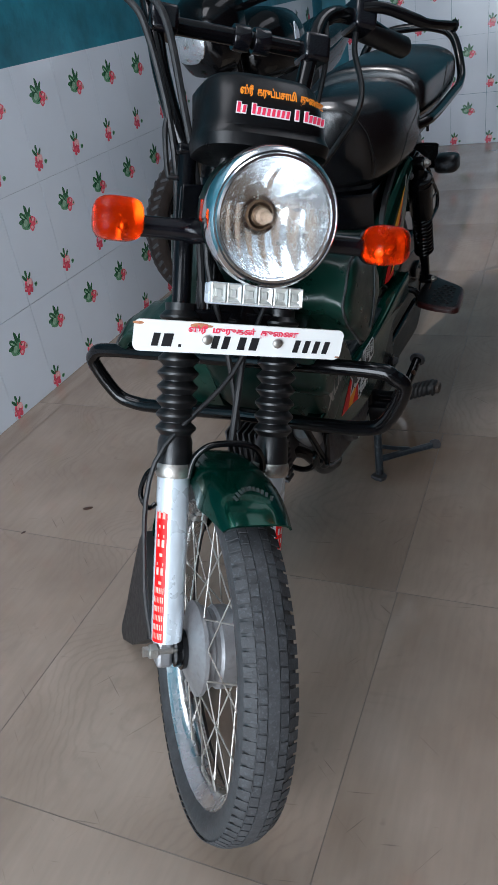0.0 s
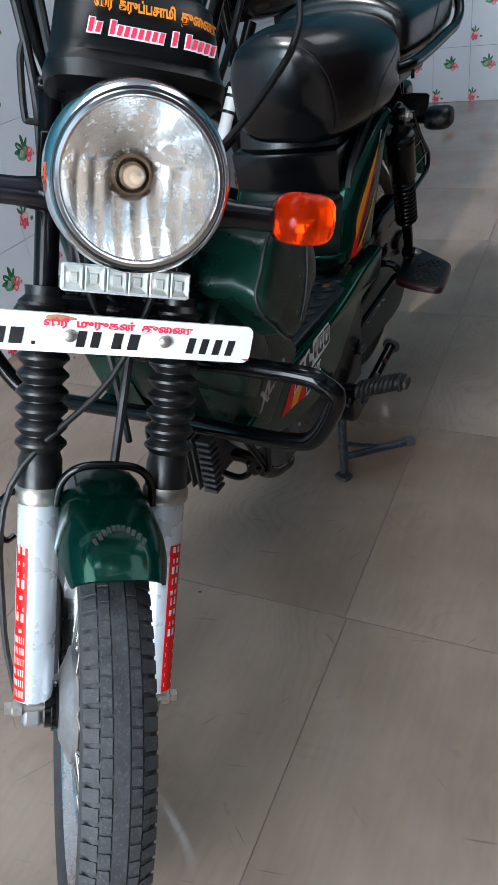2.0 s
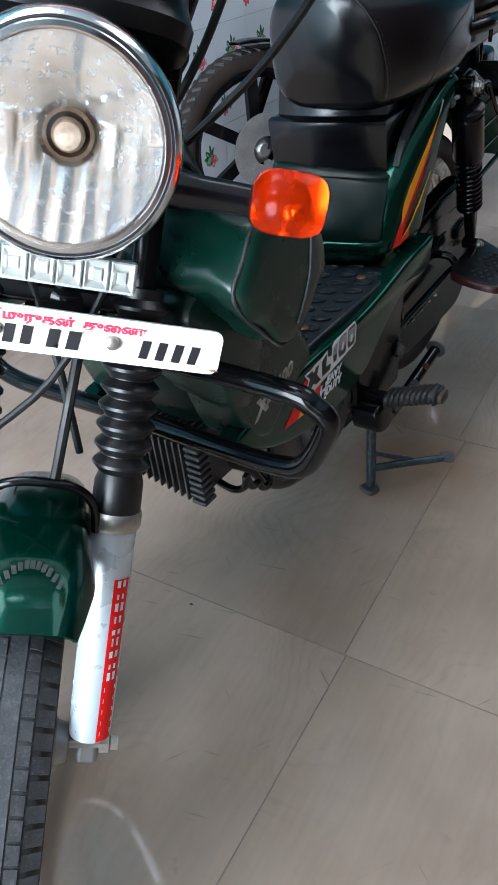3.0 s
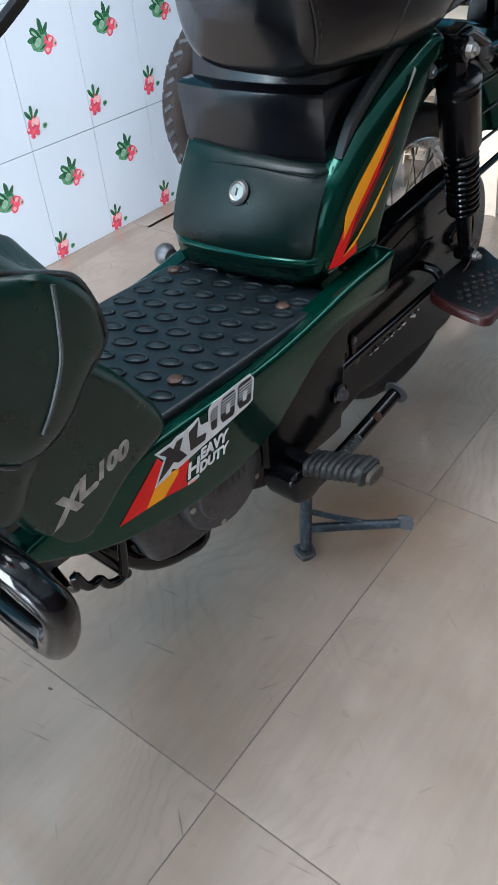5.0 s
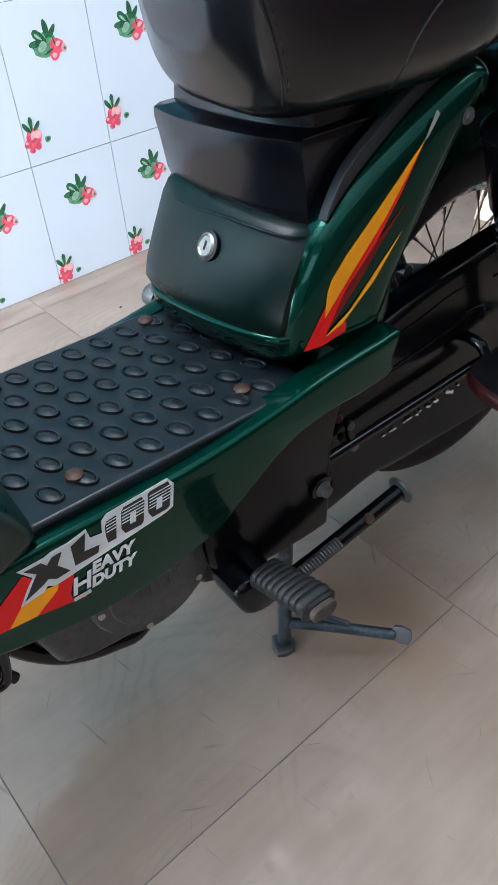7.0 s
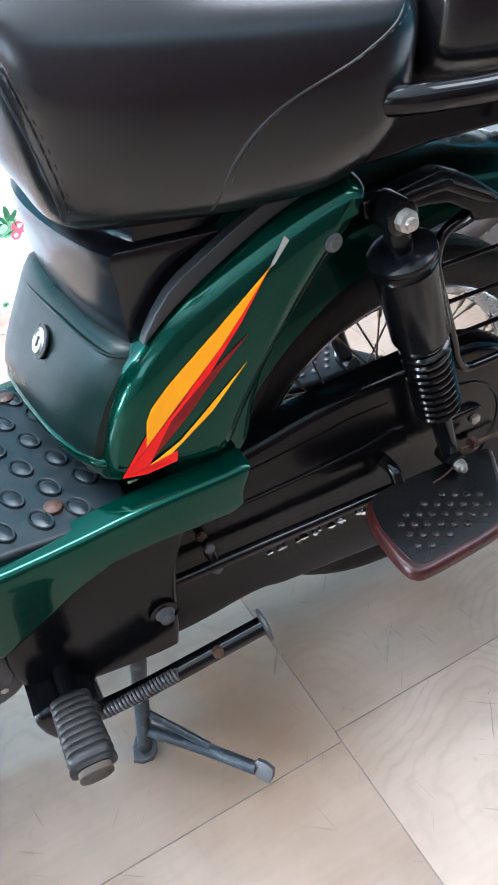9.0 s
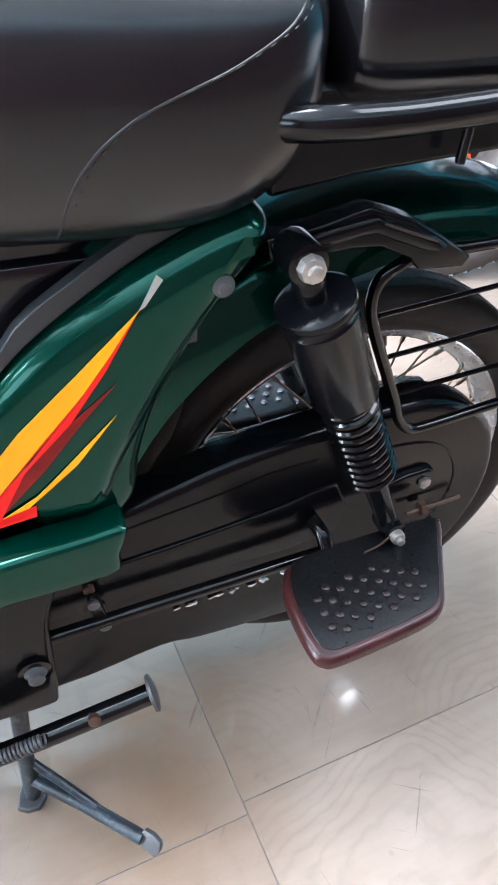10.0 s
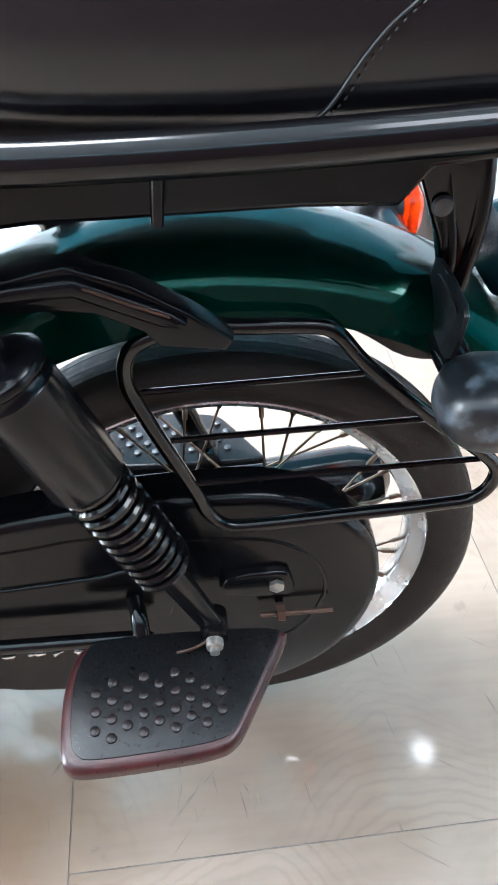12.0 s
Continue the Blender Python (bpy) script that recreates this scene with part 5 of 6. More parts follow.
STUD = material("scuffed_dark_stud_rubber", (0.012, 0.008, 0.008), 0.4, 0, 0.5, 60, 0.1, 300, dirt=0.4, dirt_color=(0.05, 0.03, 0.03), spec=0.4)
mid = Vector((0.15, 0.745))
pad_poly = [tuple(mid + (Vector(q) - mid) * 0.925 + Vector((-0.004, 0.002))) for q in fp]
PAD = material("black_foot_pad_rubber", (0.002, 0.002, 0.0026), 0.3, 0, 0.3, 90, 0.05, 300, dirt=0.3, dirt_color=(0.05, 0.05, 0.055), spec=0.3)
pad = part("tread_pad", puff(pad_poly, -0.002, 0.0007, 0.0006, "z", 3, tilt), PAD, foot_plate)
for i, (x0, n) in enumerate(((0.153, 3), (0.1445, 4), (0.15, 3), (0.1415, 4), (0.148, 3), (0.1395, 4), (0.146, 3), (0.152, 3), (0.1575, 2))):
    for j in range(n):
        x, y = x0 + j * 0.0147, 0.6915 + i * 0.0126 + j * 0.0005
        part("stud", lathe([(0.0043, -0.001), (0.0041, 0.0014), (0.003, 0.0022), (0.0005, 0.0024)], Matrix.Translation(tilt(Vector((x, y, 0.001)))), 10), STUD, pad)
part("foot_plate_arm", tube([(0.075, 0.72, 0.36), (0.092, 0.724, 0.355), (0.105, 0.726, 0.34), (0.125, 0.726, 0.334)], 0.0078, 12, per=4), BLACK, foot_plate)
mirror_x = Matrix.Diagonal((-1, 1, 1, 1))
far_plate = part("foot_plate", puff(fp, -0.013, 0.0, 0.006, "z", 3, tilt), PAD, moped, "black studded pillion foot plate on the far side", m=mirror_x)
for i in range(7):
    for j in range(4):
        x, y = 0.128 + j * 0.0165, 0.692 + i * 0.0195 + (0.0098 if j % 2 else 0)
        if y < 0.815:
            part("stud", lathe([(0.0042, -0.001), (0.004, 0.0018), (0.0025, 0.0028), (0.0005, 0.003)], Matrix.Translation(tilt(Vector((x, y, 0.001)))), 10), ALU_DARK, far_plate, m=mirror_x)
# brackets at the shock's top
bracket = part("grab_bracket", puff([(0.64, 0.686), (0.676, 0.69), (0.7128, 0.6988), (0.7474, 0.6864), (0.7789, 0.668), (0.804, 0.65), (0.799, 0.642), (0.7614, 0.6454), (0.752, 0.656), (0.7258, 0.6687), (0.7024, 0.6707), (0.68, 0.6695), (0.643, 0.671)], 0.09, 0.107, 0.0025, per=0), BLACK_SATIN, moped, "black pressed bracket above the shock absorber")
part("bracket_ridge", puff([(0.66, 0.685), (0.712, 0.6935), (0.723, 0.691), (0.77, 0.671), (0.777, 0.6625), (0.762, 0.662), (0.722, 0.679), (0.71, 0.681), (0.662, 0.6755)], 0.105, 0.113, 0.0045, per=2), BLACK_SATIN, bracket)
part("bracket_weld", tube([(0.1118, 0.722, 0.6885), (0.1122, 0.745, 0.679), (0.1118, 0.768, 0.6695)], 0.0012, 6, per=4), RUST, bracket, "worn rusty edge")
part("bracket_pin", rod((0.12, 0.765, 0.728), (0.12, 0.767, 0.765), 0.0035), BLACK_SATIN, moped)
part("cowl_bolt", lathe([(0.0078, 0), (0.0075, 0.003), (0.0048, 0.004), (0.0042, 0.006)], Matrix.Translation((0.12, 0.605, 0.667)) @ pose(0, 0, 0, 0, 90, 0), 16), ALU_DARK, moped)

# tail: brackets, indicators and plate
for s in (-1, 1):
    out, back, up, size = (0.122, -0.014, 0.611, 0.88) if s > 0 else (0.172, -0.026, 0.604, 1.0)
    tail = part("rear_indicator", rod((s * 0.03, 0.945, up + 0.006), (s * (out - 0.018), 0.95, up + 0.002), 0.014 * size), PLASTIC, moped, "dusty black rear indicator")
    rings = []
    for d, k in ((-0.004, 0.2), (-0.002, 0.5), (0.004, 0.76), (0.012, 0.92), (0.023, 1.0), (0.045, 1.0), (0.06, 0.92), (0.066, 0.65)):
        rings.append([(x, 0.945 + back + d, z) for x, _, z in super_ring(s * out, 0, up, 0.036 * k * size, 0.027 * k * size, 36, 3.4)])
    part("body", loft(rings[:6]), DUSTY_BLACK, tail, "dusty grey-black housing")
    part("lens", loft(rings[5:]), ORANGE, tail, "orange indicator lens")
slotted = part("slotted_bracket", puff([(0.036, 0.617), (0.08, 0.62), (0.1, 0.628), (0.106, 0.655), (0.1, 0.667), (0.045, 0.667), (0.037, 0.655)], 0.938, 0.9415, 0.001, "y", 2), DUSTY_BLACK, moped, "dusty slotted metal bracket beside the indicator")
part("slot", puff([(0.055, 0.651), (0.092, 0.651), (0.096, 0.656), (0.092, 0.661), (0.055, 0.661), (0.051, 0.656)], 0.9368, 0.9385, 0.0005, "y", 2), INK, slotted)
part("tail_plate", puff([(0.868, 0.636), (0.9, 0.643), (0.945, 0.645), (0.965, 0.62), (0.962, 0.588), (0.93, 0.588), (0.9, 0.606), (0.872, 0.622)], 0.03, 0.044, 0.004, per=3), BLACK_SATIN, moped)
part("tail_bracket", puff([(0.917, 0.735), (0.96, 0.735), (0.958, 0.69), (0.962, 0.668), (0.956, 0.643), (0.945, 0.65), (0.938, 0.675), (0.928, 0.697)], 0.024, 0.038, 0.003, per=2), BLACK, moped, "black pressed bracket behind the mudguard")
part("tail_strut", tube([(0.03, 0.93, 0.745), (0.032, 0.94, 0.7), (0.034, 0.948, 0.66), (0.034, 0.945, 0.62)], 0.007, 10, per=4), BLACK_SATIN, moped)
part("tail_strut", tube([(0.03, 0.955, 0.75), (0.034, 0.962, 0.69), (0.034, 0.955, 0.62)], 0.007, 10, per=4), BLACK_SATIN, moped)
part("tail_bolt", lathe([(0.008, 0), (0.007, 0.004), (0.002, 0.005)], Matrix.Translation((0.0435, 0.925, 0.612)) @ pose(0, 0, 0, 0, 90, 0), 14), STEEL, moped)
part("tail_bolt", lathe([(0.007, 0), (0.006, 0.003), (0.002, 0.004)], Matrix.Translation((0.04, 0.935, 0.7)) @ pose(0, 0, 0, 0, 90, 0), 14), ALU_DARK, moped)
rings = [super_ring(0, y, 0.65, 0.036 * k, 0.028 * k, 24, 4) for y, k in ((0.99, 0.9), (1.0, 1.0), (1.035, 1.0), (1.05, 1.0), (1.062, 0.85))]
tail_lamp = part("tail_lamp", loft(rings[:4]), PLASTIC, moped, "black tail lamp housing")
part("lens", loft(rings[3:]), RED, tail_lamp, "red tail lens")

# stand, peg, side stand
stand = part("centre_stand", tube([(0.076, 0.41, 0.24), (0.08, 0.4, 0.13), (0.083, 0.392, 0.012)], 0.0095, 12, per=4), STAND_PAINT, moped, "black worn centre stand")
part("stand_leg", tube([(-0.055, 0.4, 0.25), (-0.07, 0.39, 0.15), (-0.087, 0.378, 0.012)], 0.0105, 12, per=4), STAND_PAINT, stand)
part("stand_arm", tube([(0.082, 0.396, 0.05), (0.135, 0.45, 0.045), (0.186, 0.498, 0.041)], 0.008, 12), STAND_PAINT, stand)
part("stand_brace", tube([(0.081, 0.4, 0.085), (0.112, 0.432, 0.064), (0.14, 0.458, 0.05)], 0.005, 10), STAND_PAINT, stand)
part("stand_tip", puff([(-0.012, -0.006), (0.012, -0.012), (0.014, 0.008), (-0.008, 0.012)], -0.003, 0.003, 0.0015, "z", 2), ALU_DARK, stand, m=Matrix.Translation((0.192, 0.504, 0.041)) @ pose(0, 0, 0, 60, 0, 40))
part("stand_foot", puff([(0.062, 0.385), (0.092, 0.372), (0.1, 0.396), (0.078, 0.408)], 0.0, 0.008, 0.003, "z", 2), ALU_DARK, stand)
part("side_stand", tube([(0.135, 0.345, 0.215), (0.14, 0.4, 0.227), (0.146, 0.531, 0.259)], [0.0105] * 7, 12, per=3), BLACK, moped, "folded side stand with spring")
coil = []
SP = along((0.148, 0.35, 0.229), (0.152, 0.43, 0.249))
for k in range(20 * 10 + 1):
    t = k / 10
    coil.append(SP @ Vector((0.0058 * math.cos(t * math.tau), 0.0058 * math.sin(t * math.tau), t * 0.004)))
part("stand_spring", add_tube(bmesh.new(), coil, 0.0016, 6), ALU_DARK, moped, "dull grey coil spring of the side stand")
part("stand_bolt", lathe([(0.006, 0), (0.006, 0.006), (0.002, 0.008)], along((0.148, 0.475, 0.252), (0.165, 0.473, 0.258)), 12), RUST, moped)
part("stand_pad", lathe([(0.008, 0), (0.018, 0.002), (0.0185, 0.005), (0.012, 0.007), (0.001, 0.0075)], along((0.146, 0.528, 0.2585), (0.147, 0.56, 0.266)), 20), ALU_DARK, moped)
part("stand_bracket", puff([(0.285, 0.262), (0.31, 0.268), (0.345, 0.25), (0.352, 0.222), (0.325, 0.208), (0.295, 0.22)], 0.1, 0.15, 0.01, per=3), BLACK_SATIN, moped, "worn black stand bracket")
part("peg_bar", rod((-0.14, 0.322, 0.275), (0.145, 0.322, 0.275), 0.009), BLACK_SATIN, moped)
rings = []
for i in range(31):
    u = i / 30
    k = 1.0 if i % 3 else 0.9
    k *= 0.86 if i in (0, 30) else 1
    rings.append([(0.147 + u * 0.092, 0.321 + 0.001 * u + y, 0.274 + 0.034 * u - 0.004 * (u > 0.9) + z) for y, _, z in super_ring(0, 0, 0, (0.0195 + 0.0015 * u) * k, (0.0148 - 0.002 * u) * k, 20, 3.2)])
peg = part("foot_peg", loft(rings), PEG_RUBBER, moped, "worn ribbed rubber foot peg")
part("peg_core", loft([[(x - 0.004, 0.322 + y, 0.303 + z) for y, _, z in super_ring(0, 0, 0, 0.015 * k, 0.009 * k, 16, 3)] for x, k in ((0.24, 1.0), (0.249, 1.0), (0.2505, 0.8))]), BROWN_SCUFF, peg, "scuffed brown end of the peg")

# engine and covers
cover = [(0.284, 0.345), (0.277, 0.305), (0.288, 0.262), (0.32, 0.24), (0.364, 0.2315), (0.438, 0.2305), (0.449, 0.246), (0.452, 0.3), (0.456, 0.36), (0.47, 0.43), (0.4, 0.42), (0.305, 0.37)]
part("sprocket_cover", puff(cover, 0.06, 0.112, 0.009), BLACK_SATIN, moped, "black cover over the front sprocket")
engine = part("engine_case", puff([(0.1, 0.37), (0.1, 0.25), (0.125, 0.222), (0.17, 0.212), (0.25, 0.21), (0.29, 0.235), (0.31, 0.3), (0.32, 0.37)], -0.09, 0.085, 0.014, per=4), ALU_DARK, moped, "dark cast engine case")
clutch = part("engine_cover", lathe([(0.07, -0.01), (0.07, 0.012), (0.066, 0.018), (0.052, 0.02), (0.05, 0.023), (0.02, 0.025), (0.001, 0.025)], Matrix.Translation((0.085, 0.215, 0.3)) @ pose(0, 0, 0, 0, 90, 0), 48), ALU_DARK, engine, "round dark cast cover with raised marks")
for k in range(6):
    part("raised_mark", box(0.1095, 0.112, 0.185 + k * 0.011, 0.189 + k * 0.011, 0.295, 0.313), ALU_DARK, clutch, smooth=False, bevel=0.0008)
for k in range(5):
    a = radians(40 + k * 72)
    part("cover_screw", lathe([(0.004, 0), (0.004, 0.003), (0.001, 0.0035)], Matrix.Translation((0.102, 0.215 + 0.061 * math.cos(a), 0.3 + 0.061 * math.sin(a))) @ pose(0, 0, 0, 0, 90, 0), 10), STEEL, clutch)
for i in range(9):
    part("fin", box(-0.062 + i * 0.0118, -0.0585 + i * 0.0118, -0.055, 0.05, 0.302 - 0.002 * i, 0.385), ALU_DARK, moped, bevel=0.001)
for i in range(9):
    part("fin_tip", box(0.034, 0.058, -0.06, -0.034, 0.292 + i * 0.0112, 0.298 + i * 0.0112), ALU_DARK, moped, smooth=False, bevel=0.0015)
part("cylinder", box(-0.05, 0.035, -0.045, 0.12, 0.3, 0.365), ALU_DARK, moped, bevel=0.006)
part("carburettor", lathe([(0.018, 0), (0.022, 0.01), (0.022, 0.05), (0.015, 0.06), (0.015, 0.08)], along((0.06, 0.02, 0.36), (0.06, 0.08, 0.3)), 20), ALUMINIUM, moped)
part("wire_guard", tube([(0.0, 0.01, 0.285), (0.06, -0.003, 0.285), (0.086, -0.004, 0.3), (0.09, -0.004, 0.32), (0.09, 0.004, 0.298), (0.09, 0.0125, 0.291), (0.09, 0.022, 0.29), (0.09, 0.0303, 0.2748), (0.09, 0.0459, 0.2675), (0.09, 0.0546, 0.2798), (0.09, 0.0608, 0.33)], 0.0055, 10, per=6), BLACK, moped, "bent black wire guard below the engine")
part("guard_tube", tube([(0.05, 0.139, 0.275), (0.05, 0.138, 0.247), (0.05, 0.1254, 0.228), (0.05, 0.104, 0.233), (0.05, 0.096, 0.26)], 0.0075, 12, per=5), BLACK, moped, "bent black tube below the engine")
part("engine_strut", rod((0.07, -0.02, 0.42), (0.085, 0.06, 0.26), 0.006), BLACK, moped)
part("exhaust_pipe", tube([(0.02, 0.02, 0.31), (0.04, 0.06, 0.278), (0.05, 0.085, 0.243), (0.05, 0.12, 0.203), (0.05, 0.17, 0.178), (0.04, 0.22, 0.17), (-0.05, 0.3, 0.19), (-0.11, 0.45, 0.22)], 0.0115, 14, per=6), BLACK, moped, "black exhaust pipe")
part("muffler", lathe([(0.015, 0), (0.036, 0.05), (0.04, 0.08), (0.04, 0.46), (0.03, 0.49), (0.012, 0.5)], along((-0.12, 0.5, 0.225), (-0.13, 1.0, 0.3)), 32), BLACK, moped, "black exhaust muffler")

# front body, bag and crash guard
rings = []
for z, y0, y1, hw in ((0.4, -0.02, 0.06, 0.05), (0.45, -0.06, 0.09, 0.07), (0.55, -0.1, 0.07, 0.075), (0.66, -0.14, 0.03, 0.07), (0.74, -0.15, -0.03, 0.055), (0.8, -0.14, -0.06, 0.04)):
    rings.append([(x, (y0 + y1) / 2 + y, z) for x, y, _ in super_ring(-0.005, 0, 0, hw, (y1 - y0) / 2, 24, 3, "z")])
part("front_body", loft(rings), GREEN_DARK, moped, "dark green front body and tank cover")
hood = [(-0.15, 0.73), (-0.13, 0.785), (-0.1, 0.805), (-0.07, 0.802), (-0.04, 0.782), (-0.02, 0.75), (-0.008, 0.715), (-0.01, 0.68), (-0.06, 0.65), (-0.13, 0.68)]
for s in (-1, 1):
    part("tank_cover", puff(hood, s * 0.001, s * (0.112 if s > 0 else 0.052), 0.04 if s > 0 else 0.025, steps=8), GREEN_DARK, moped, "black and dark green vinyl tank cover")
    part("cover_seam", tube([(s * (0.113 if s > 0 else 0.053), y, z) for y, z in ((-0.1, 0.765), (-0.07, 0.763), (-0.045, 0.74), (-0.035, 0.71))], 0.0022, 8, per=4), WORN_VINYL, moped)
for s in (-1, 1):
    shield = [(0.118, 0.458), (0.06, 0.428), (0.02, 0.4), (-0.005, 0.394), (-0.035, 0.415), (-0.06, 0.48), (-0.08, 0.56), (-0.07, 0.62), (0.0, 0.61), (0.05, 0.57), (0.09, 0.52)]
    part("leg_shield", puff(shield, s * 0.06, s * 0.1345, 0.016, steps=6), BAG_VINYL, moped, "dark green vinyl lower front panel")
    flap = [(p.y, p.z) for p in smooth_path([(0, *q) for q in ((-0.152, 0.676), (-0.133, 0.705), (-0.107, 0.728), (-0.06, 0.722), (-0.02, 0.7), (-0.002, 0.683), (0.007, 0.644), (-0.015, 0.622), (-0.041, 0.602), (-0.07, 0.592), (-0.089, 0.594), (-0.12, 0.63))], 5, True)]
    wide, sink = (1, 0.0) if s > 0 else (0.8, 0.42)
    rings = []
    for x, k, lift in ((0.07, 0.93, 0.02), (0.1, 0.965, 0.017), (0.13, 0.98, 0.012), (0.16, 0.985, 0.008), (0.19, 1.0, 0.004), (0.208, 1.0, 0.001), (0.218, 0.985, 0.0), (0.223, 0.95, 0.0), (0.226, 0.88, 0.0), (0.227, 0.7, 0.0), (0.2275, 0.4, 0.0)):
        ring = []
        for y, z in flap:
            fold = 0.0035 * math.sin(70 * y + 95 * x) + 0.002 * math.sin(150 * z + 60 * x + 1)
            ring.append((s * x * wide, -0.07 + (y + 0.07) * k + fold * 0.5, (0.66 + (z - 0.66) * k + lift + fold) if s > 0 else (0.6 + (z - 0.66) * k * 0.42 + sink * (0.2 - x) + fold)))
        rings.append(ring)
    bag = part("leg_bag", loft(rings), BAG_VINYL, moped, "dark green and black vinyl leg bag with worn piping")
    part("bag_piping", tube([(s * 0.2195 * wide, y, z + 0.0035 * math.sin(70 * y + 20.7) if s > 0 else 0.592 + (z - 0.66) * 0.42) for y, z in flap], 0.002, 8, True), WORN_VINYL, bag, "scuffed grey edge piping")
    if s < 0:
        continue
    part("bag_seam", tube([(s * 0.228 * wide, y, z) for y, z in ((-0.028, 0.7), (-0.03, 0.68), (-0.036, 0.65), (-0.052, 0.622), (-0.062, 0.61))], 0.0016, 8, per=4), WORN_VINYL, bag)
    pocket = [(p.y, p.z) for p in smooth_path([(0, *q) for q in ((-0.16, 0.64), (-0.1, 0.67), (-0.04, 0.62), (-0.03, 0.55), (-0.06, 0.49), (-0.09, 0.5), (-0.13, 0.56))], 5, True)]
    rings = []
    for x, k in ((0.075, 0.9), (0.1, 0.97), (0.125, 1.0), (0.145, 1.0), (0.156, 0.97), (0.163, 0.9), (0.166, 0.75), (0.167, 0.4)):
        rings.append([(s * x, -0.1 + (y + 0.1) * k + 0.004 * math.sin(80 * z + 50 * x), 0.6 + (z - 0.6) * k + 0.003 * math.sin(70 * y)) for y, z in pocket])
    part("bag_pocket", loft(rings), BAG_VINYL, bag, "dark green vinyl pocket")
for s in (-1, 1):
    k = 1 if s > 0 else 0.9
    part("crash_guard", tube([(0, -0.13, 0.575), (s * 0.12, -0.13, 0.575), (s * 0.25 * k, -0.128, 0.573), (s * 0.28 * k, -0.125, 0.562), (s * 0.292 * k, -0.12, 0.54), (s * 0.262 * k, -0.115, 0.48), (s * 0.225 * k, -0.112, 0.462), (s * 0.15, -0.11, 0.458), (0, -0.11, 0.462)], 0.012, 14, per=6), BLACK, moped, "black tubular crash guard")

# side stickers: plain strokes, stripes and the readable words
SX = 0.1334


def stroke(a, b, w, x, mat, owner, name="sticker_stroke"):
    a, b = Vector((0, *a)), Vector((0, *b))
    d = (b - a).normalized()
    n = Vector((0, -d.z, d.y)) * w / 2
    poly = [(p.y, p.z) for p in (a - n, b - n, b + n, a + n)]
    return part(name, prism(poly, x, x + 0.0004), mat, owner, smooth=False)


side_left = [o for o in moped.children if o.name.startswith("side_panel") and o.get("label")][0]
def flat_sticker(name, poly, lift, mat, owner):
    return part(name, prism(poly, SX + lift, SX + lift + 0.0003), mat, owner, smooth=False)


for poly, mm in (([(0.035, 0.387), (0.095, 0.432), (0.101, 0.424), (0.087, 0.402), (0.07, 0.383)], RED), ([(0.07, 0.383), (0.087, 0.402), (0.106, 0.405), (0.12, 0.402), (0.117, 0.396), (0.094, 0.38)], YELLOW), ([(0.094, 0.38), (0.117, 0.396), (0.122, 0.405), (0.135, 0.404), (0.127, 0.384), (0.127, 0.376), (0.142, 0.374), (0.139, 0.37)], RED)):
    flat_sticker("sticker_stripe", poly, 0.0, mm, side_left)
flat_sticker("sticker_border", [(0.092, 0.4395), (0.106, 0.4395), (0.116, 0.4395), (0.122, 0.4415), (0.138, 0.4415), (0.1555, 0.4455), (0.157, 0.434), (0.168, 0.432), (0.17, 0.445), (0.176, 0.45), (0.237, 0.453), (0.2425, 0.444), (0.238, 0.418), (0.229, 0.415), (0.117, 0.403), (0.111, 0.4075), (0.106, 0.403), (0.085, 0.4005), (0.095, 0.416), (0.102, 0.425)], 0.0004, VINYL_WHITE, side_left)
for poly in ([(0.097, 0.436), (0.112, 0.436), (0.116, 0.43), (0.122, 0.436), (0.131, 0.436), (0.124, 0.424), (0.133, 0.411), (0.12, 0.41), (0.1135, 0.415), (0.107, 0.411), (0.09, 0.4045), (0.103, 0.423), (0.106, 0.427)], [(0.139, 0.436), (0.154, 0.442), (0.149, 0.423), (0.163, 0.421), (0.16, 0.413), (0.138, 0.413)], [(0.174, 0.442), (0.184, 0.443), (0.179, 0.418), (0.171, 0.418), (0.1705, 0.426), (0.1715, 0.436)],
             [(0.189, 0.444), (0.192, 0.447), (0.21, 0.448), (0.212, 0.442), (0.207, 0.42), (0.204, 0.4175), (0.188, 0.418), (0.1855, 0.425)], [(0.216, 0.447), (0.219, 0.449), (0.237, 0.4495), (0.239, 0.443), (0.2345, 0.421), (0.231, 0.419), (0.216, 0.419), (0.213, 0.426)]):
    flat_sticker("sticker_shape", poly, 0.0008, INK, side_left)
for y0 in (0.1955, 0.2225):
    flat_sticker("sticker_border", [(y0 - 0.0015, 0.4255), (y0 + 0.0045, 0.4255), (y0 + 0.0065, 0.4365), (y0 + 0.001, 0.4365)], 0.0012, VINYL_WHITE, side_left)
for i in range(5):
    z = 0.4305 + i * 0.0034
    for a, b in ((0.1715, 0.1835), (0.187, 0.2115), (0.2145, 0.2385)):
        stroke((a + i * 0.0006, z), (b + i * 0.0004, z + 0.0005), 0.0009, SX + 0.0012, VINYL_WHITE, side_left)


def words(text, size, y, z, x, mat, owner, shear=0.25, bold=0.025):
    cu = bpy.data.curves.new("lettering", "FONT")
    cu.body, cu.size, cu.shear, cu.extrude, cu.offset = text, size, shear, 0.0002, size * bold
    tmp = bpy.data.objects.new("lettering", cu)
    me = bpy.data.meshes.new_from_object(tmp)
    bpy.data.objects.remove(tmp)
    me.transform(Matrix(((0, 0, 1, x), (1, 0, 0, y), (0, 1, 0, z), (0, 0, 0, 1))))
    me.materials.clear()
    me.materials.append(mat)
    ob = new("lettering", me)
    ob.parent = owner
    return ob


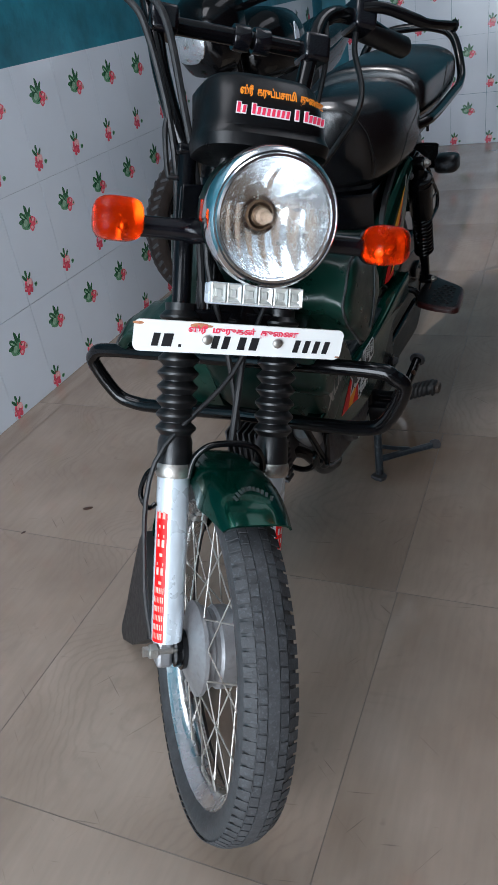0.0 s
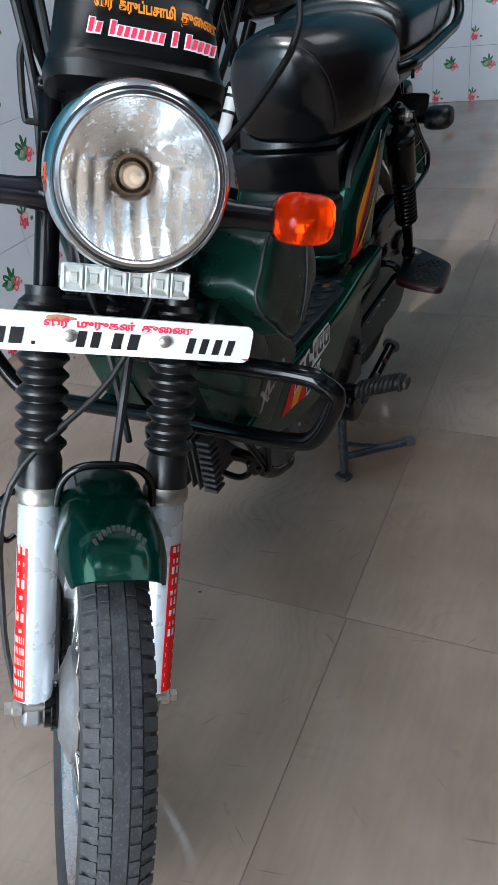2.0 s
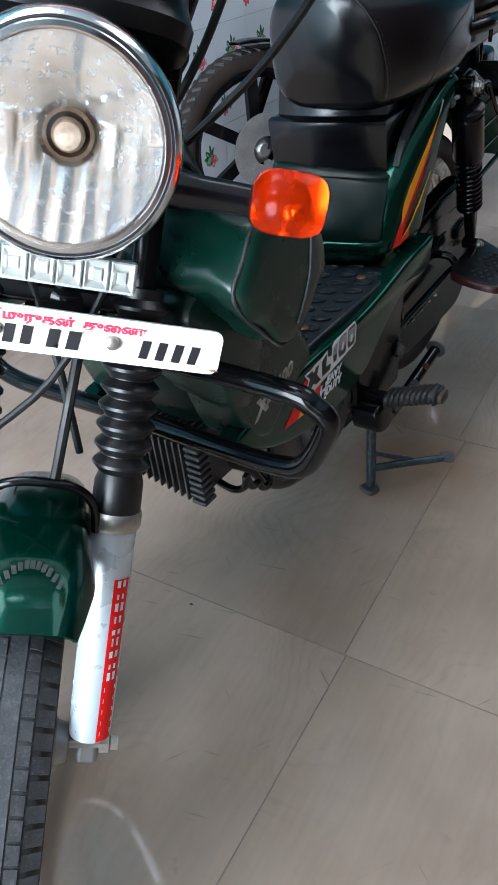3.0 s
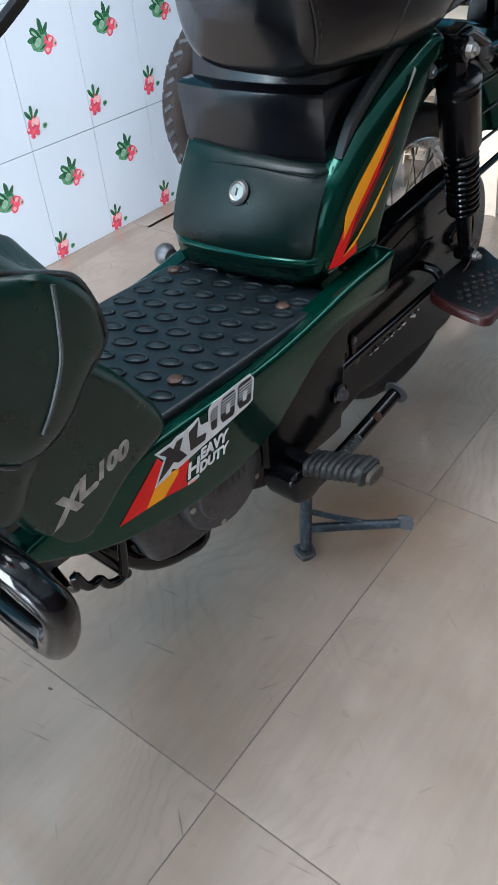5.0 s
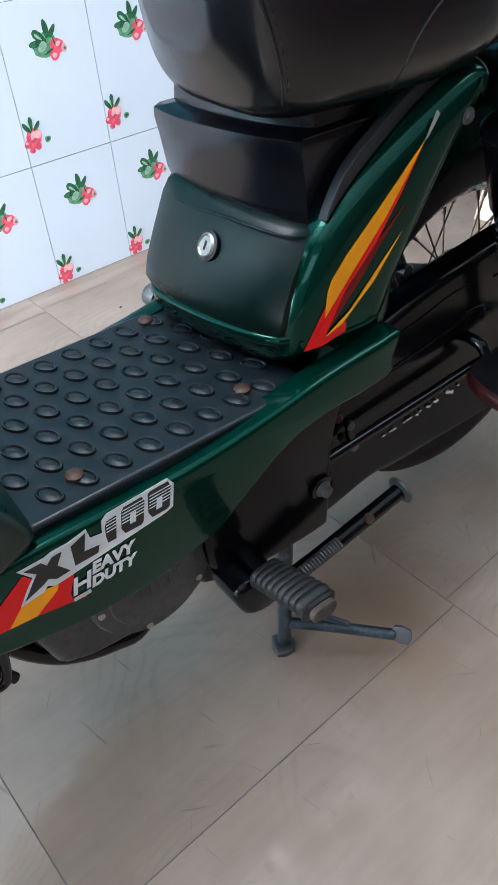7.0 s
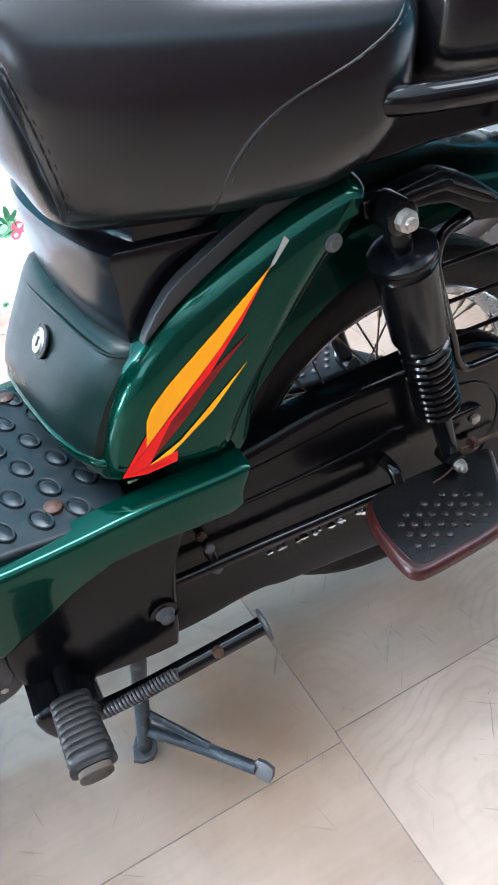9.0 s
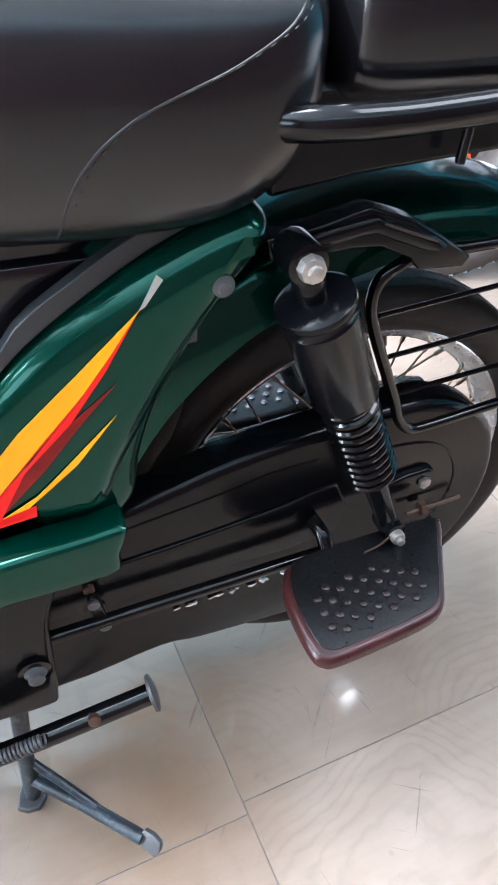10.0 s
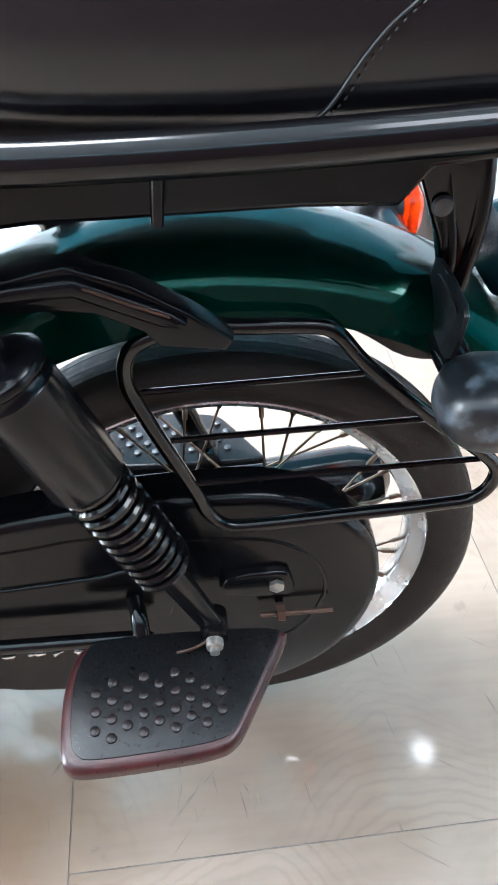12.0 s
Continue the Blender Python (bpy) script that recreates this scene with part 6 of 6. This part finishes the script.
words("H", 0.027, 0.127, 0.38, SX + 0.0009, VINYL_WHITE, side_left)
words("EAVY", 0.0175, 0.1495, 0.3925, SX + 0.0007, VINYL_WHITE, side_left, bold=0.05)
words("DUTY", 0.0165, 0.146, 0.3772, SX + 0.0007, VINYL_WHITE, side_left, bold=0.05)
for i in range(3):
    stroke((0.1275, 0.3765 - i * 0.0016), (0.1445, 0.3765 - i * 0.0016), 0.0008, SX + 0.0009, VINYL_WHITE, side_left)
FADED = material("faded_white_print", (0.36, 0.34, 0.31), 0.5, vary=0.4, scale=70)
shield_left = [o for o in moped.children if o.name.startswith("leg_shield")][-1]
for text, size, y0, z0, wide in (("X", 0.033, -0.026, 0.439, 1.15), ("L.", 0.028, 0.0, 0.449, 1.2), ("100", 0.0225, 0.0215, 0.4555, 1.2)):
    for v in words(text, size, y0, z0, 0.1348, FADED, shield_left, bold=0.055).data.vertices:
        v.co.z += 0.2 * (v.co.y - y0)
        v.co.y = y0 + (v.co.y - y0) * wide

# cables
for pts, r in (([(-0.03, -0.2, 0.2), (-0.05, -0.14, 0.05), (0.0, -0.1, -0.1), (0.03, -0.07, -0.2)], 0.004), ([(0.05, -0.12, 0.0), (0.0, -0.12, -0.12), (-0.1, -0.12, -0.24), (-0.105, -0.1, -0.4), (-0.09, -0.09, -0.5)], 0.0035), ([(0.03, -0.1, 0.02), (0.02, -0.1, -0.1), (0.01, -0.1, -0.22)], 0.005),
               ([(-0.2, -0.03, 0.385), (-0.15, -0.09, 0.332), (-0.127, -0.1, 0.295), (-0.096, -0.1, 0.2), (-0.08, -0.09, 0.12), (-0.074, -0.08, 0.0)], 0.0045), ([(-0.15, -0.03, 0.385), (-0.12, -0.09, 0.34), (-0.101, -0.105, 0.3), (-0.079, -0.105, 0.217), (-0.058, -0.105, 0.131), (-0.05, -0.1, 0.07), (-0.039, -0.1, -0.04)], 0.005), ([(-0.097, -0.1, 0.2), (-0.1, -0.1, 0.183), (-0.095, -0.1, 0.135), (-0.088, -0.1, 0.128), (-0.053, -0.1, 0.131)], 0.0035),
               ([(0.2, 0.0, 0.385), (0.2008, 0.0, 0.356), (0.21, -0.012, 0.31), (0.2051, -0.02, 0.2757), (0.1976, 0.0, 0.2475), (0.15, 0.02, 0.17), (0.05, 0.03, 0.05)], 0.0045), ([(0.13, -0.05, 0.37), (0.125, -0.07, 0.3), (0.1, -0.06, 0.18), (0.05, 0.0, 0.06)], 0.004)):
    part("cable", tube(pts, r, 8, per=6), RUBBER, moped, m=FORK)
part("clamp_loop", tube([(-0.094, -0.105, -0.25), (-0.108, -0.108, -0.258), (-0.116, -0.108, -0.285), (-0.105, -0.108, -0.305), (-0.094, -0.105, -0.3)], 0.0035, 8, per=5), BLACK, moped, m=FORK)
part("mud_flap", puff([(0.353, -0.692), (0.089, -0.581), (0.113, -0.46), (0.163, -0.415), (0.222, -0.479), (0.302, -0.602)], -0.06, -0.03, 0.003, per=2), RUBBER, moped, "black rubber mud flap", m=FORK)
part("footrest_knob", lathe([(0.006, 0), (0.006, 0.05), (0.012, 0.052), (0.016, 0.06), (0.016, 0.068), (0.01, 0.076), (0.001, 0.078)], along((-0.11, 0.41, 0.435), (-0.2, 0.413, 0.443)), 20), ALU_DARK, moped, "round steel knob beside the floorboard")

# ---- the second motorcycle, beside the wall ----
MOTO = pose(-0.955, 1.53, 0, 0, 0, -3)
moto = thing("motorcycle", "black motorcycle with alloy wheels parked beside the tiled wall", "motorcycle", MOTO)
SILVER_GREY = material("grey_alloy", (0.3, 0.31, 0.32), 0.35, 0.8, 0.1, 20)
for at in ((0, 0, 0.3), (0, 1.26, 0.3)):
    M = Matrix.Translation(at) @ pose(0, 0, 0, 0, 90, 0)
    rim = part("wheel", lathe([(0.233, -0.032), (0.244, -0.032), (0.235, -0.022), (0.22, -0.01), (0.22, 0.01), (0.235, 0.022), (0.244, 0.032), (0.233, 0.032), (0.214, 0.012), (0.214, -0.012)], M, 56, True), BLACK_SATIN, moto, "black alloy wheel")
    bm = bmesh.new()
    for k in range(6):
        a = k * math.tau / 6
        add_prism(bm, [(0.03 * math.cos(a + 0.7), 0.03 * math.sin(a + 0.7)), (0.22 * math.cos(a + 0.09), 0.22 * math.sin(a + 0.09)), (0.22 * math.cos(a - 0.09), 0.22 * math.sin(a - 0.09)), (0.03 * math.cos(a - 0.7), 0.03 * math.sin(a - 0.7))], -0.011, 0.011, "z")
    part("rim_spokes", bm, BLACK_SATIN, rim, m=M)
    part("tyre", lathe([(0.24, -0.028), (0.25, -0.038), (0.272, -0.043), (0.29, -0.036), (0.299, -0.018), (0.301, 0), (0.299, 0.018), (0.29, 0.036), (0.272, 0.043), (0.25, 0.038), (0.24, 0.028)], M, 72, True), TYRE, rim, "dusty black tyre")
    bm = bmesh.new()
    for k in range(54):
        for side in (-1, 1):
            a = (k + (0.5 if side > 0 else 0)) * math.tau / 54
            N = M @ pose(0, 0, 0, 0, 0, math.degrees(a)) @ Matrix.Translation((0.293, 0, side * 0.022)) @ pose(0, 0, 0, side * 35, side * -18, 0)
            low, high = [[bm.verts.new(N @ Vector((u, v, w))) for u, v in ((0.0, -0.006), (0.006, -0.005), (0.006, 0.005), (0.0, 0.006))] for w in (-0.016, 0.016)]
            for e in range(4):
                bm.faces.new((low[e], low[e - 1], high[e - 1], high[e]))
            bm.faces.new(low), bm.faces.new(high)
    tagged(part("tread", bm, TYRE_DUSTY, rim, smooth=False), kind="stuff")
    part("hub", lathe([(0.02, -0.06), (0.045, -0.03), (0.045, 0.03), (0.02, 0.06)], M, 28), SILVER_GREY, rim)
disc = bmesh.new()
add_lathe(disc, [(0.045, 0.06), (0.116, 0.06), (0.116, 0.064), (0.045, 0.064)], Matrix.Translation((0, 0, 0.3)) @ pose(0, 0, 0, 0, 90, 0), 48, True)
for k in range(24):
    a = k * math.tau / 24
    r = 0.07 + 0.016 * (k % 3)
    add_lathe(disc, [(0.005, 0), (0.0045, 0.001)], Matrix.Translation((0.0645, r * math.cos(a), 0.3 + r * math.sin(a))) @ pose(0, 0, 0, 0, 90, 0), 8)
part("brake_disc", disc, ALUMINIUM, moto, "drilled grey brake disc")
for s in (-1, 1):
    low, high = Vector((s * 0.085, 0.015, 0.3)), Vector((s * 0.085, 0.262, 0.76))
    leg = part("fork_leg", rod(low, high, 0.021, 20), BLACK_SATIN, moto)
    if s > 0:
        label = part("label", rod(low.lerp(high, 0.26), low.lerp(high, 0.6), 0.0214, 20), VINYL_WHITE, leg, "white paper label strip with dark print")
        for k in range(6):
            part("print_bar", rod(low.lerp(high, 0.29 + k * 0.05), low.lerp(high, 0.31 + k * 0.05), 0.0216, 20), INK, label) if k in (3, 5) else None
    part("mirror_stem", tube([(s * 0.2, 0.25, 1.03), (s * 0.24, 0.2, 1.12), (s * 0.27, 0.2, 1.2)], 0.006, 8, per=4), BLACK, moto)
bm = mudguard(0, 0.3, -80, 8, 0.325, 0.055, 0.03)
part("front_mudguard", shell(bm, 0.003), BLACK, moto, "black front mudguard")
rings = []
for y, hw, z, hz in ((0.0, 0.06, 0.96, 0.05), (0.015, 0.1, 0.95, 0.09), (0.06, 0.13, 0.94, 0.13), (0.14, 0.13, 0.95, 0.14), (0.2, 0.1, 0.98, 0.12)):
    rings.append(super_ring(0, y, z, hw, hz, 28, 2.8))
part("fairing", loft(rings), BLACK, moto, "black headlight fairing")
part("headlight", loft([super_ring(0, y, 0.94, hw, hz, 24, 2.5) for y, hw, hz in ((-0.012, 0.03, 0.03), (-0.004, 0.075, 0.06), (0.01, 0.095, 0.08), (0.03, 0.1, 0.085))]), REFLECTOR, moto, "clear glass headlight")
rings = []
for y, hw, z, hz in ((0.3, 0.05, 0.86, 0.06), (0.34, 0.1, 0.86, 0.11), (0.45, 0.14, 0.87, 0.13), (0.6, 0.14, 0.86, 0.125), (0.75, 0.1, 0.83, 0.09), (0.8, 0.07, 0.81, 0.06)):
    rings.append(super_ring(0, y, z, hw, hz, 28, 2.6))
tank = part("fuel_tank", loft(rings), BLACK, moto, "glossy black fuel tank with a silver wing badge")
for k in range(4):
    part("badge", box(0.139, 0.143, 0.5 + k * 0.012, 0.508 + k * 0.012, 0.87, 0.93 - k * 0.01), SILVER, tank, smooth=False)
rings = []
for y, hw, z, hz in ((0.76, 0.07, 0.8, 0.03), (0.8, 0.11, 0.8, 0.04), (1.0, 0.13, 0.82, 0.045), (1.3, 0.12, 0.86, 0.045), (1.4, 0.08, 0.87, 0.03)):
    rings.append(super_ring(0, y, z, hw, hz, 24, 3))
part("seat", loft(rings), LEATHER, moto, "black dual seat")
part("engine", loft([super_ring(0, y, 0.42, hw, hz, 20, 4) for y, hw, hz in ((0.36, 0.09, 0.12), (0.38, 0.12, 0.15), (0.62, 0.12, 0.15), (0.66, 0.09, 0.1))]), ALU_DARK, moto, "dark engine block")
part("tail_section", loft([super_ring(0, y, z, hw, hz, 20, 3) for y, hw, z, hz in ((0.85, 0.1, 0.7, 0.08), (1.2, 0.09, 0.76, 0.07), (1.5, 0.05, 0.82, 0.04))]), BLACK, moto)
part("exhaust", lathe([(0.02, 0), (0.035, 0.1), (0.045, 0.16), (0.048, 0.55), (0.035, 0.6)], along((0.13, 0.7, 0.28), (0.16, 1.4, 0.4)), 24), SILVER_GREY, moto)
part("handlebar", tube([(-0.36, 0.3, 1.04), (-0.2, 0.22, 1.03), (0, 0.2, 1.0), (0.2, 0.22, 1.03), (0.36, 0.3, 1.04)], 0.012, 12, per=5), BLACK, moto)
part("frame_tube", tube([(0, 0.24, 0.85), (0, 0.34, 0.45), (0, 0.5, 0.26), (0, 0.9, 0.3), (0, 1.26, 0.3)], 0.022, 12, per=5), BLACK, moto)

STEER = Matrix.Translation((0, 0.18, 0)) @ pose(0, 0, 0, 0, 0, -26) @ Matrix.Translation((0, -0.18, 0))
turned = ("wheel", "brake_disc", "fork_leg", "mirror_stem", "front_mudguard", "fairing", "headlight", "handlebar")
for ob in moto.children:
    if ob.name.split(".")[0] in turned and min(c[1] for c in ob.bound_box) < 0.6:
        ob.matrix_basis = STEER

# ---- cream plastic stool ----
CREAM = material("cream_plastic", (0.62, 0.5, 0.38), 0.45, 0, 0.1, 10, dirt=0.1)
stool = thing("stool", "cream moulded plastic stool with ribbed legs", "stool", pose(-0.6, 1.93, 0, 0, 0, 8))
part("seat", loft([super_ring(0, 0, z, h, h, 28, 5, "z") for z, h in ((0.43, 0.15), (0.445, 0.165), (0.46, 0.165), (0.47, 0.15))]), CREAM, stool)
for sx in (-1, 1):
    for sy in (-1, 1):
        M = Matrix.Translation((sx * 0.17, sy * 0.17, 0)) @ Matrix(((1, 0, -sx * 0.11, 0), (0, 1, -sy * 0.11, 0), (0, 0, 1, 0), (0, 0, 0, 1)))
        bm = bmesh.new()
        add_box(bm, -0.03, 0.03, sy * 0.018, sy * 0.022, 0, 0.44)
        add_box(bm, sx * 0.026, sx * 0.03, -0.03, 0.03, 0, 0.44)
        for k in range(7):
            add_box(bm, -0.028, 0.028, -0.026, 0.026, 0.03 + k * 0.06, 0.034 + k * 0.06)
        part("leg", bm, CREAM, stool, m=M, smooth=False)

# fallen leaf scraps on the floor
for x, y, s, a in ((-0.816, 0.122, 0.014, 0.4), (-0.93, 0.0, 0.007, 1.1), (-0.28, -0.02, 0.004, 0.2), (-1.1, 0.75, 0.006, 2.0)):
    scrap = part("leaf_scrap", lathe([(0.001, 0.003), (s * 0.6, 0.0025), (s, 0.001), (s * 0.9, 0.0004), (0.001, 0.0003)], Matrix.Translation((x, y, 0)) @ pose(0, 0, 0, 0, 0, math.degrees(a)) @ Matrix.Diagonal((1, 0.45, 1, 1)), 9), RUST)
    tagged(scrap, "small dry brown leaf scrap on the floor", "leaf", "scraps on the floor")

# scuffs and a brownish stain worn into the floor
bm = bmesh.new()
for i, (x0, y0, x1, y1) in enumerate([(-0.182, 0.787, -0.146, 0.763), (-0.108, 0.764, -0.054, 0.722), (-0.132, 0.735, -0.091, 0.734), (-0.219, 0.748, -0.205, 0.794), (-0.041, 0.628, -0.042, 0.645), (-0.117, 0.81, -0.055, 0.822), (-0.19, 0.93, -0.181, 0.947), (-0.056, 0.721, -0.126, 0.79), (-0.137, 1.008, -0.088, 1.025), (-0.044, 0.629, -0.044, 0.646), (-0.091, 0.827, -0.058, 0.829), (-0.207, 0.953, -0.197, 0.964), (-0.08, 0.644, -0.051, 0.683), (-0.113, 0.739, -0.067, 0.732), (-0.183, 0.618, -0.12, 0.594), (-0.039, 0.629, -0.04, 0.643), (0.042, 0.82, 0.035, 0.828), (0.141, 0.458, 0.132, 0.493), (0.009, 0.618, 0.071, 0.613), (-0.036, 0.231, -0.005, 0.25), (-0.028, 0.213, -0.012, 0.216), (-0.426, -0.62, -0.412, -0.62)]):
    a, b = Vector((x0, y0, 0.0004)), Vector((x1, y1, 0.0004))
    n = Vector((y0 - y1, x1 - x0, 0)).normalized()
    w = 0.0004 + 0.00025 * (i % 3)
    m1, m2 = a.lerp(b, 0.35) + n * 0.003 * math.sin(i), a.lerp(b, 0.7) - n * 0.002 * math.cos(i * 2)
    up, down = [], []
    for p, k in ((a, 0.2), (m1, 1.0), (m2, 0.8), (b, 0.15)):
        up.append(bm.verts.new(p + n * w * k))
        down.append(bm.verts.new(p - n * w * k))
    for k in range(3):
        bm.faces.new((up[k], up[k + 1], down[k + 1], down[k]))
tagged(part("floor_scuffs", bm, material("dark_scuff", (0.155, 0.125, 0.1), 0.7, vary=0.3, scale=60), smooth=False), "thin dark scuff marks on the floor tiles", "scuff marks", kind="stuff")

# ---- floor and wall tiles ----


def tile_data(w, d, t, bev=0.0004):
    bm = box(-w / 2, w / 2, -d / 2, d / 2, 0, t)
    bmesh.ops.bevel(bm, geom=[e for e in bm.edges if all(v.co.z > t / 2 for v in e.verts)], offset=bev, segments=1, affect="EDGES")
    return bm


fl = tile_data(FLOOR_TILE - 0.0011, FLOOR_TILE - 0.0011, 0.0036)
me = bpy.data.meshes.new("floor_tile")
fl.to_mesh(me)
fl.free()
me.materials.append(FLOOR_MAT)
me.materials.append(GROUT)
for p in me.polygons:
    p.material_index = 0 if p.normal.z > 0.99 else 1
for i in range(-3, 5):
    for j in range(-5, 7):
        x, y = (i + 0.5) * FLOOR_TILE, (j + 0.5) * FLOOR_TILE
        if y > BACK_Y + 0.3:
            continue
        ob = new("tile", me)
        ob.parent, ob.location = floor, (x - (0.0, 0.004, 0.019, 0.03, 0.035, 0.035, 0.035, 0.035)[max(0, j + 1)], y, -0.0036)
        if i == -3:
            ob.scale.x = 0.17 if j < 1 else 0.142
            ob.location.x = -2 * FLOOR_TILE - (0.052 if j < 1 else 0.0596)


def blob(bm, cx, cy, rx, ry, rot, slot, n=10, lift=0.0, wob=0.0):
    grow, mx, my = 1.17, *((0.0, -0.09) if cy > -0.2 else (-0.086, -0.27))
    cx, cy = (cx, cy - 0.005) if cy > -0.2 else (cx - 0.014, cy - 0.003)
    cx, cy, rx, ry = mx + (cx - mx) * grow, my + (cy - my) * grow, rx * grow, ry * grow
    vs = []
    for k in range(n):
        a = k * math.tau / n
        f = 1 + wob * math.sin(3 * a + cx * 90)
        u, v = rx * f * math.cos(a), ry * f * math.sin(a)
        c, s = math.cos(rot), math.sin(rot)
        vs.append(bm.verts.new((cx + c * u - s * v, cy + s * u + c * v, lift)))
    f = bm.faces.new(vs)
    f.material_index = slot


def wall_tile(h):
    """A tile whose face looks along +z, x across and y up, with its printed fruits; its top at y = 0."""
    t = 0.004
    bm = box(-TILE_W / 2 + 0.001, TILE_W / 2 - 0.001, -h + 0.001, -0.001, 0, t)
    z = t + 0.0002
    # green fruit with leaves, and a small red one beside it
    for cx, cy, rx, ry, rot, slot in ((-0.006, -0.088, 0.026, 0.021, 0.5, 1), (-0.016, -0.073, 0.017, 0.008, 2.4, 2), (0.0, -0.062, 0.016, 0.006, 1.6, 2), (-0.026, -0.083, 0.014, 0.006, 3.3, 2), (0.012, -0.068, 0.013, 0.005, 0.9, 2), (0.017, -0.094, 0.016, 0.014, 0.0, 3), (0.009, -0.108, 0.01, 0.009, 0, 3), (0.009, -0.108, 0.005, 0.0045, 0, 4), (0.031, -0.099, 0.006, 0.008, 0, 4), (-0.013, -0.09, 0.011, 0.007, 0.7, 5), (0.02, -0.09, 0.006, 0.004, 0.5, 4), (-0.001, -0.1, 0.012, 0.002, 0.4, 2), (0.012, -0.083, 0.01, 0.0016, 1.8, 2), (-0.018, -0.073, 0.009, 0.0025, 2.4, 5), (0.032, -0.1, 0.0025, 0.003, 0, 1)):
        z += 0.00003
        blob(bm, cx, cy, rx, ry, rot, slot, 12, z, 0.08)
    for cx, cy, rx, ry, rot, slot in ((-0.072, -0.268, 0.021, 0.016, 1.1, 3), (-0.086, -0.276, 0.008, 0.008, 0, 3), (-0.066, -0.284, 0.007, 0.007, 0, 3), (-0.08, -0.289, 0.006, 0.006, 0, 3), (-0.062, -0.262, 0.009, 0.008, 0, 4), (-0.082, -0.247, 0.013, 0.0045, 2.2, 2), (-0.072, -0.24, 0.013, 0.0045, 1.5, 2), (-0.06, -0.247, 0.011, 0.004, 0.8, 2), (-0.043, -0.276, 0.007, 0.006, 0.3, 1), (-0.043, -0.276, 0.0035, 0.003, 0.3, 2), (-0.072, -0.262, 0.009, 0.005, 1.0, 4), (-0.088, -0.274, 0.003, 0.003, 0, 4), (-0.076, -0.244, 0.008, 0.0015, 1.7, 5)):
        z += 0.00003
        blob(bm, cx, cy, rx, ry, rot, slot, 12, z, 0.08)
    me = bpy.data.meshes.new("wall_tile")
    bm.to_mesh(me)
    bm.free()
    for mm in (TILE_WHITE, LEAF, LEAF_DARK, FRUIT, FRUIT_PINK, LEAF_PALE):
        me.materials.append(mm)
    return me


tile_full, tile_low = wall_tile(0.331), wall_tile(0.302)
for r in range(3):
    me = tile_low if r == 0 else tile_full
    z = ROWS_Z[r + 1]
    for k in range(-8, 17):
        y = 0.708 + (k + 0.5) * TILE_W
        if y + TILE_W / 2 > BACK_Y:
            continue
        ob = new("tile", me)
        ob.parent = wall_left
        ob.matrix_basis = Matrix(((0, 0, 1, WALL_X), (1, 0, 0, y), (0, 1, 0, z), (0, 0, 0, 1)))
    for k in range(-4, 13):
        x = -0.509 + (k + 0.5) * TILE_W
        if x - TILE_W / 2 < WALL_X:
            continue
        ob = new("tile", me)
        ob.parent = wall_back
        ob.matrix_basis = Matrix(((1, 0, 0, x), (0, 0, -1, BACK_Y), (0, 1, 0, z), (0, 0, 0, 1)))
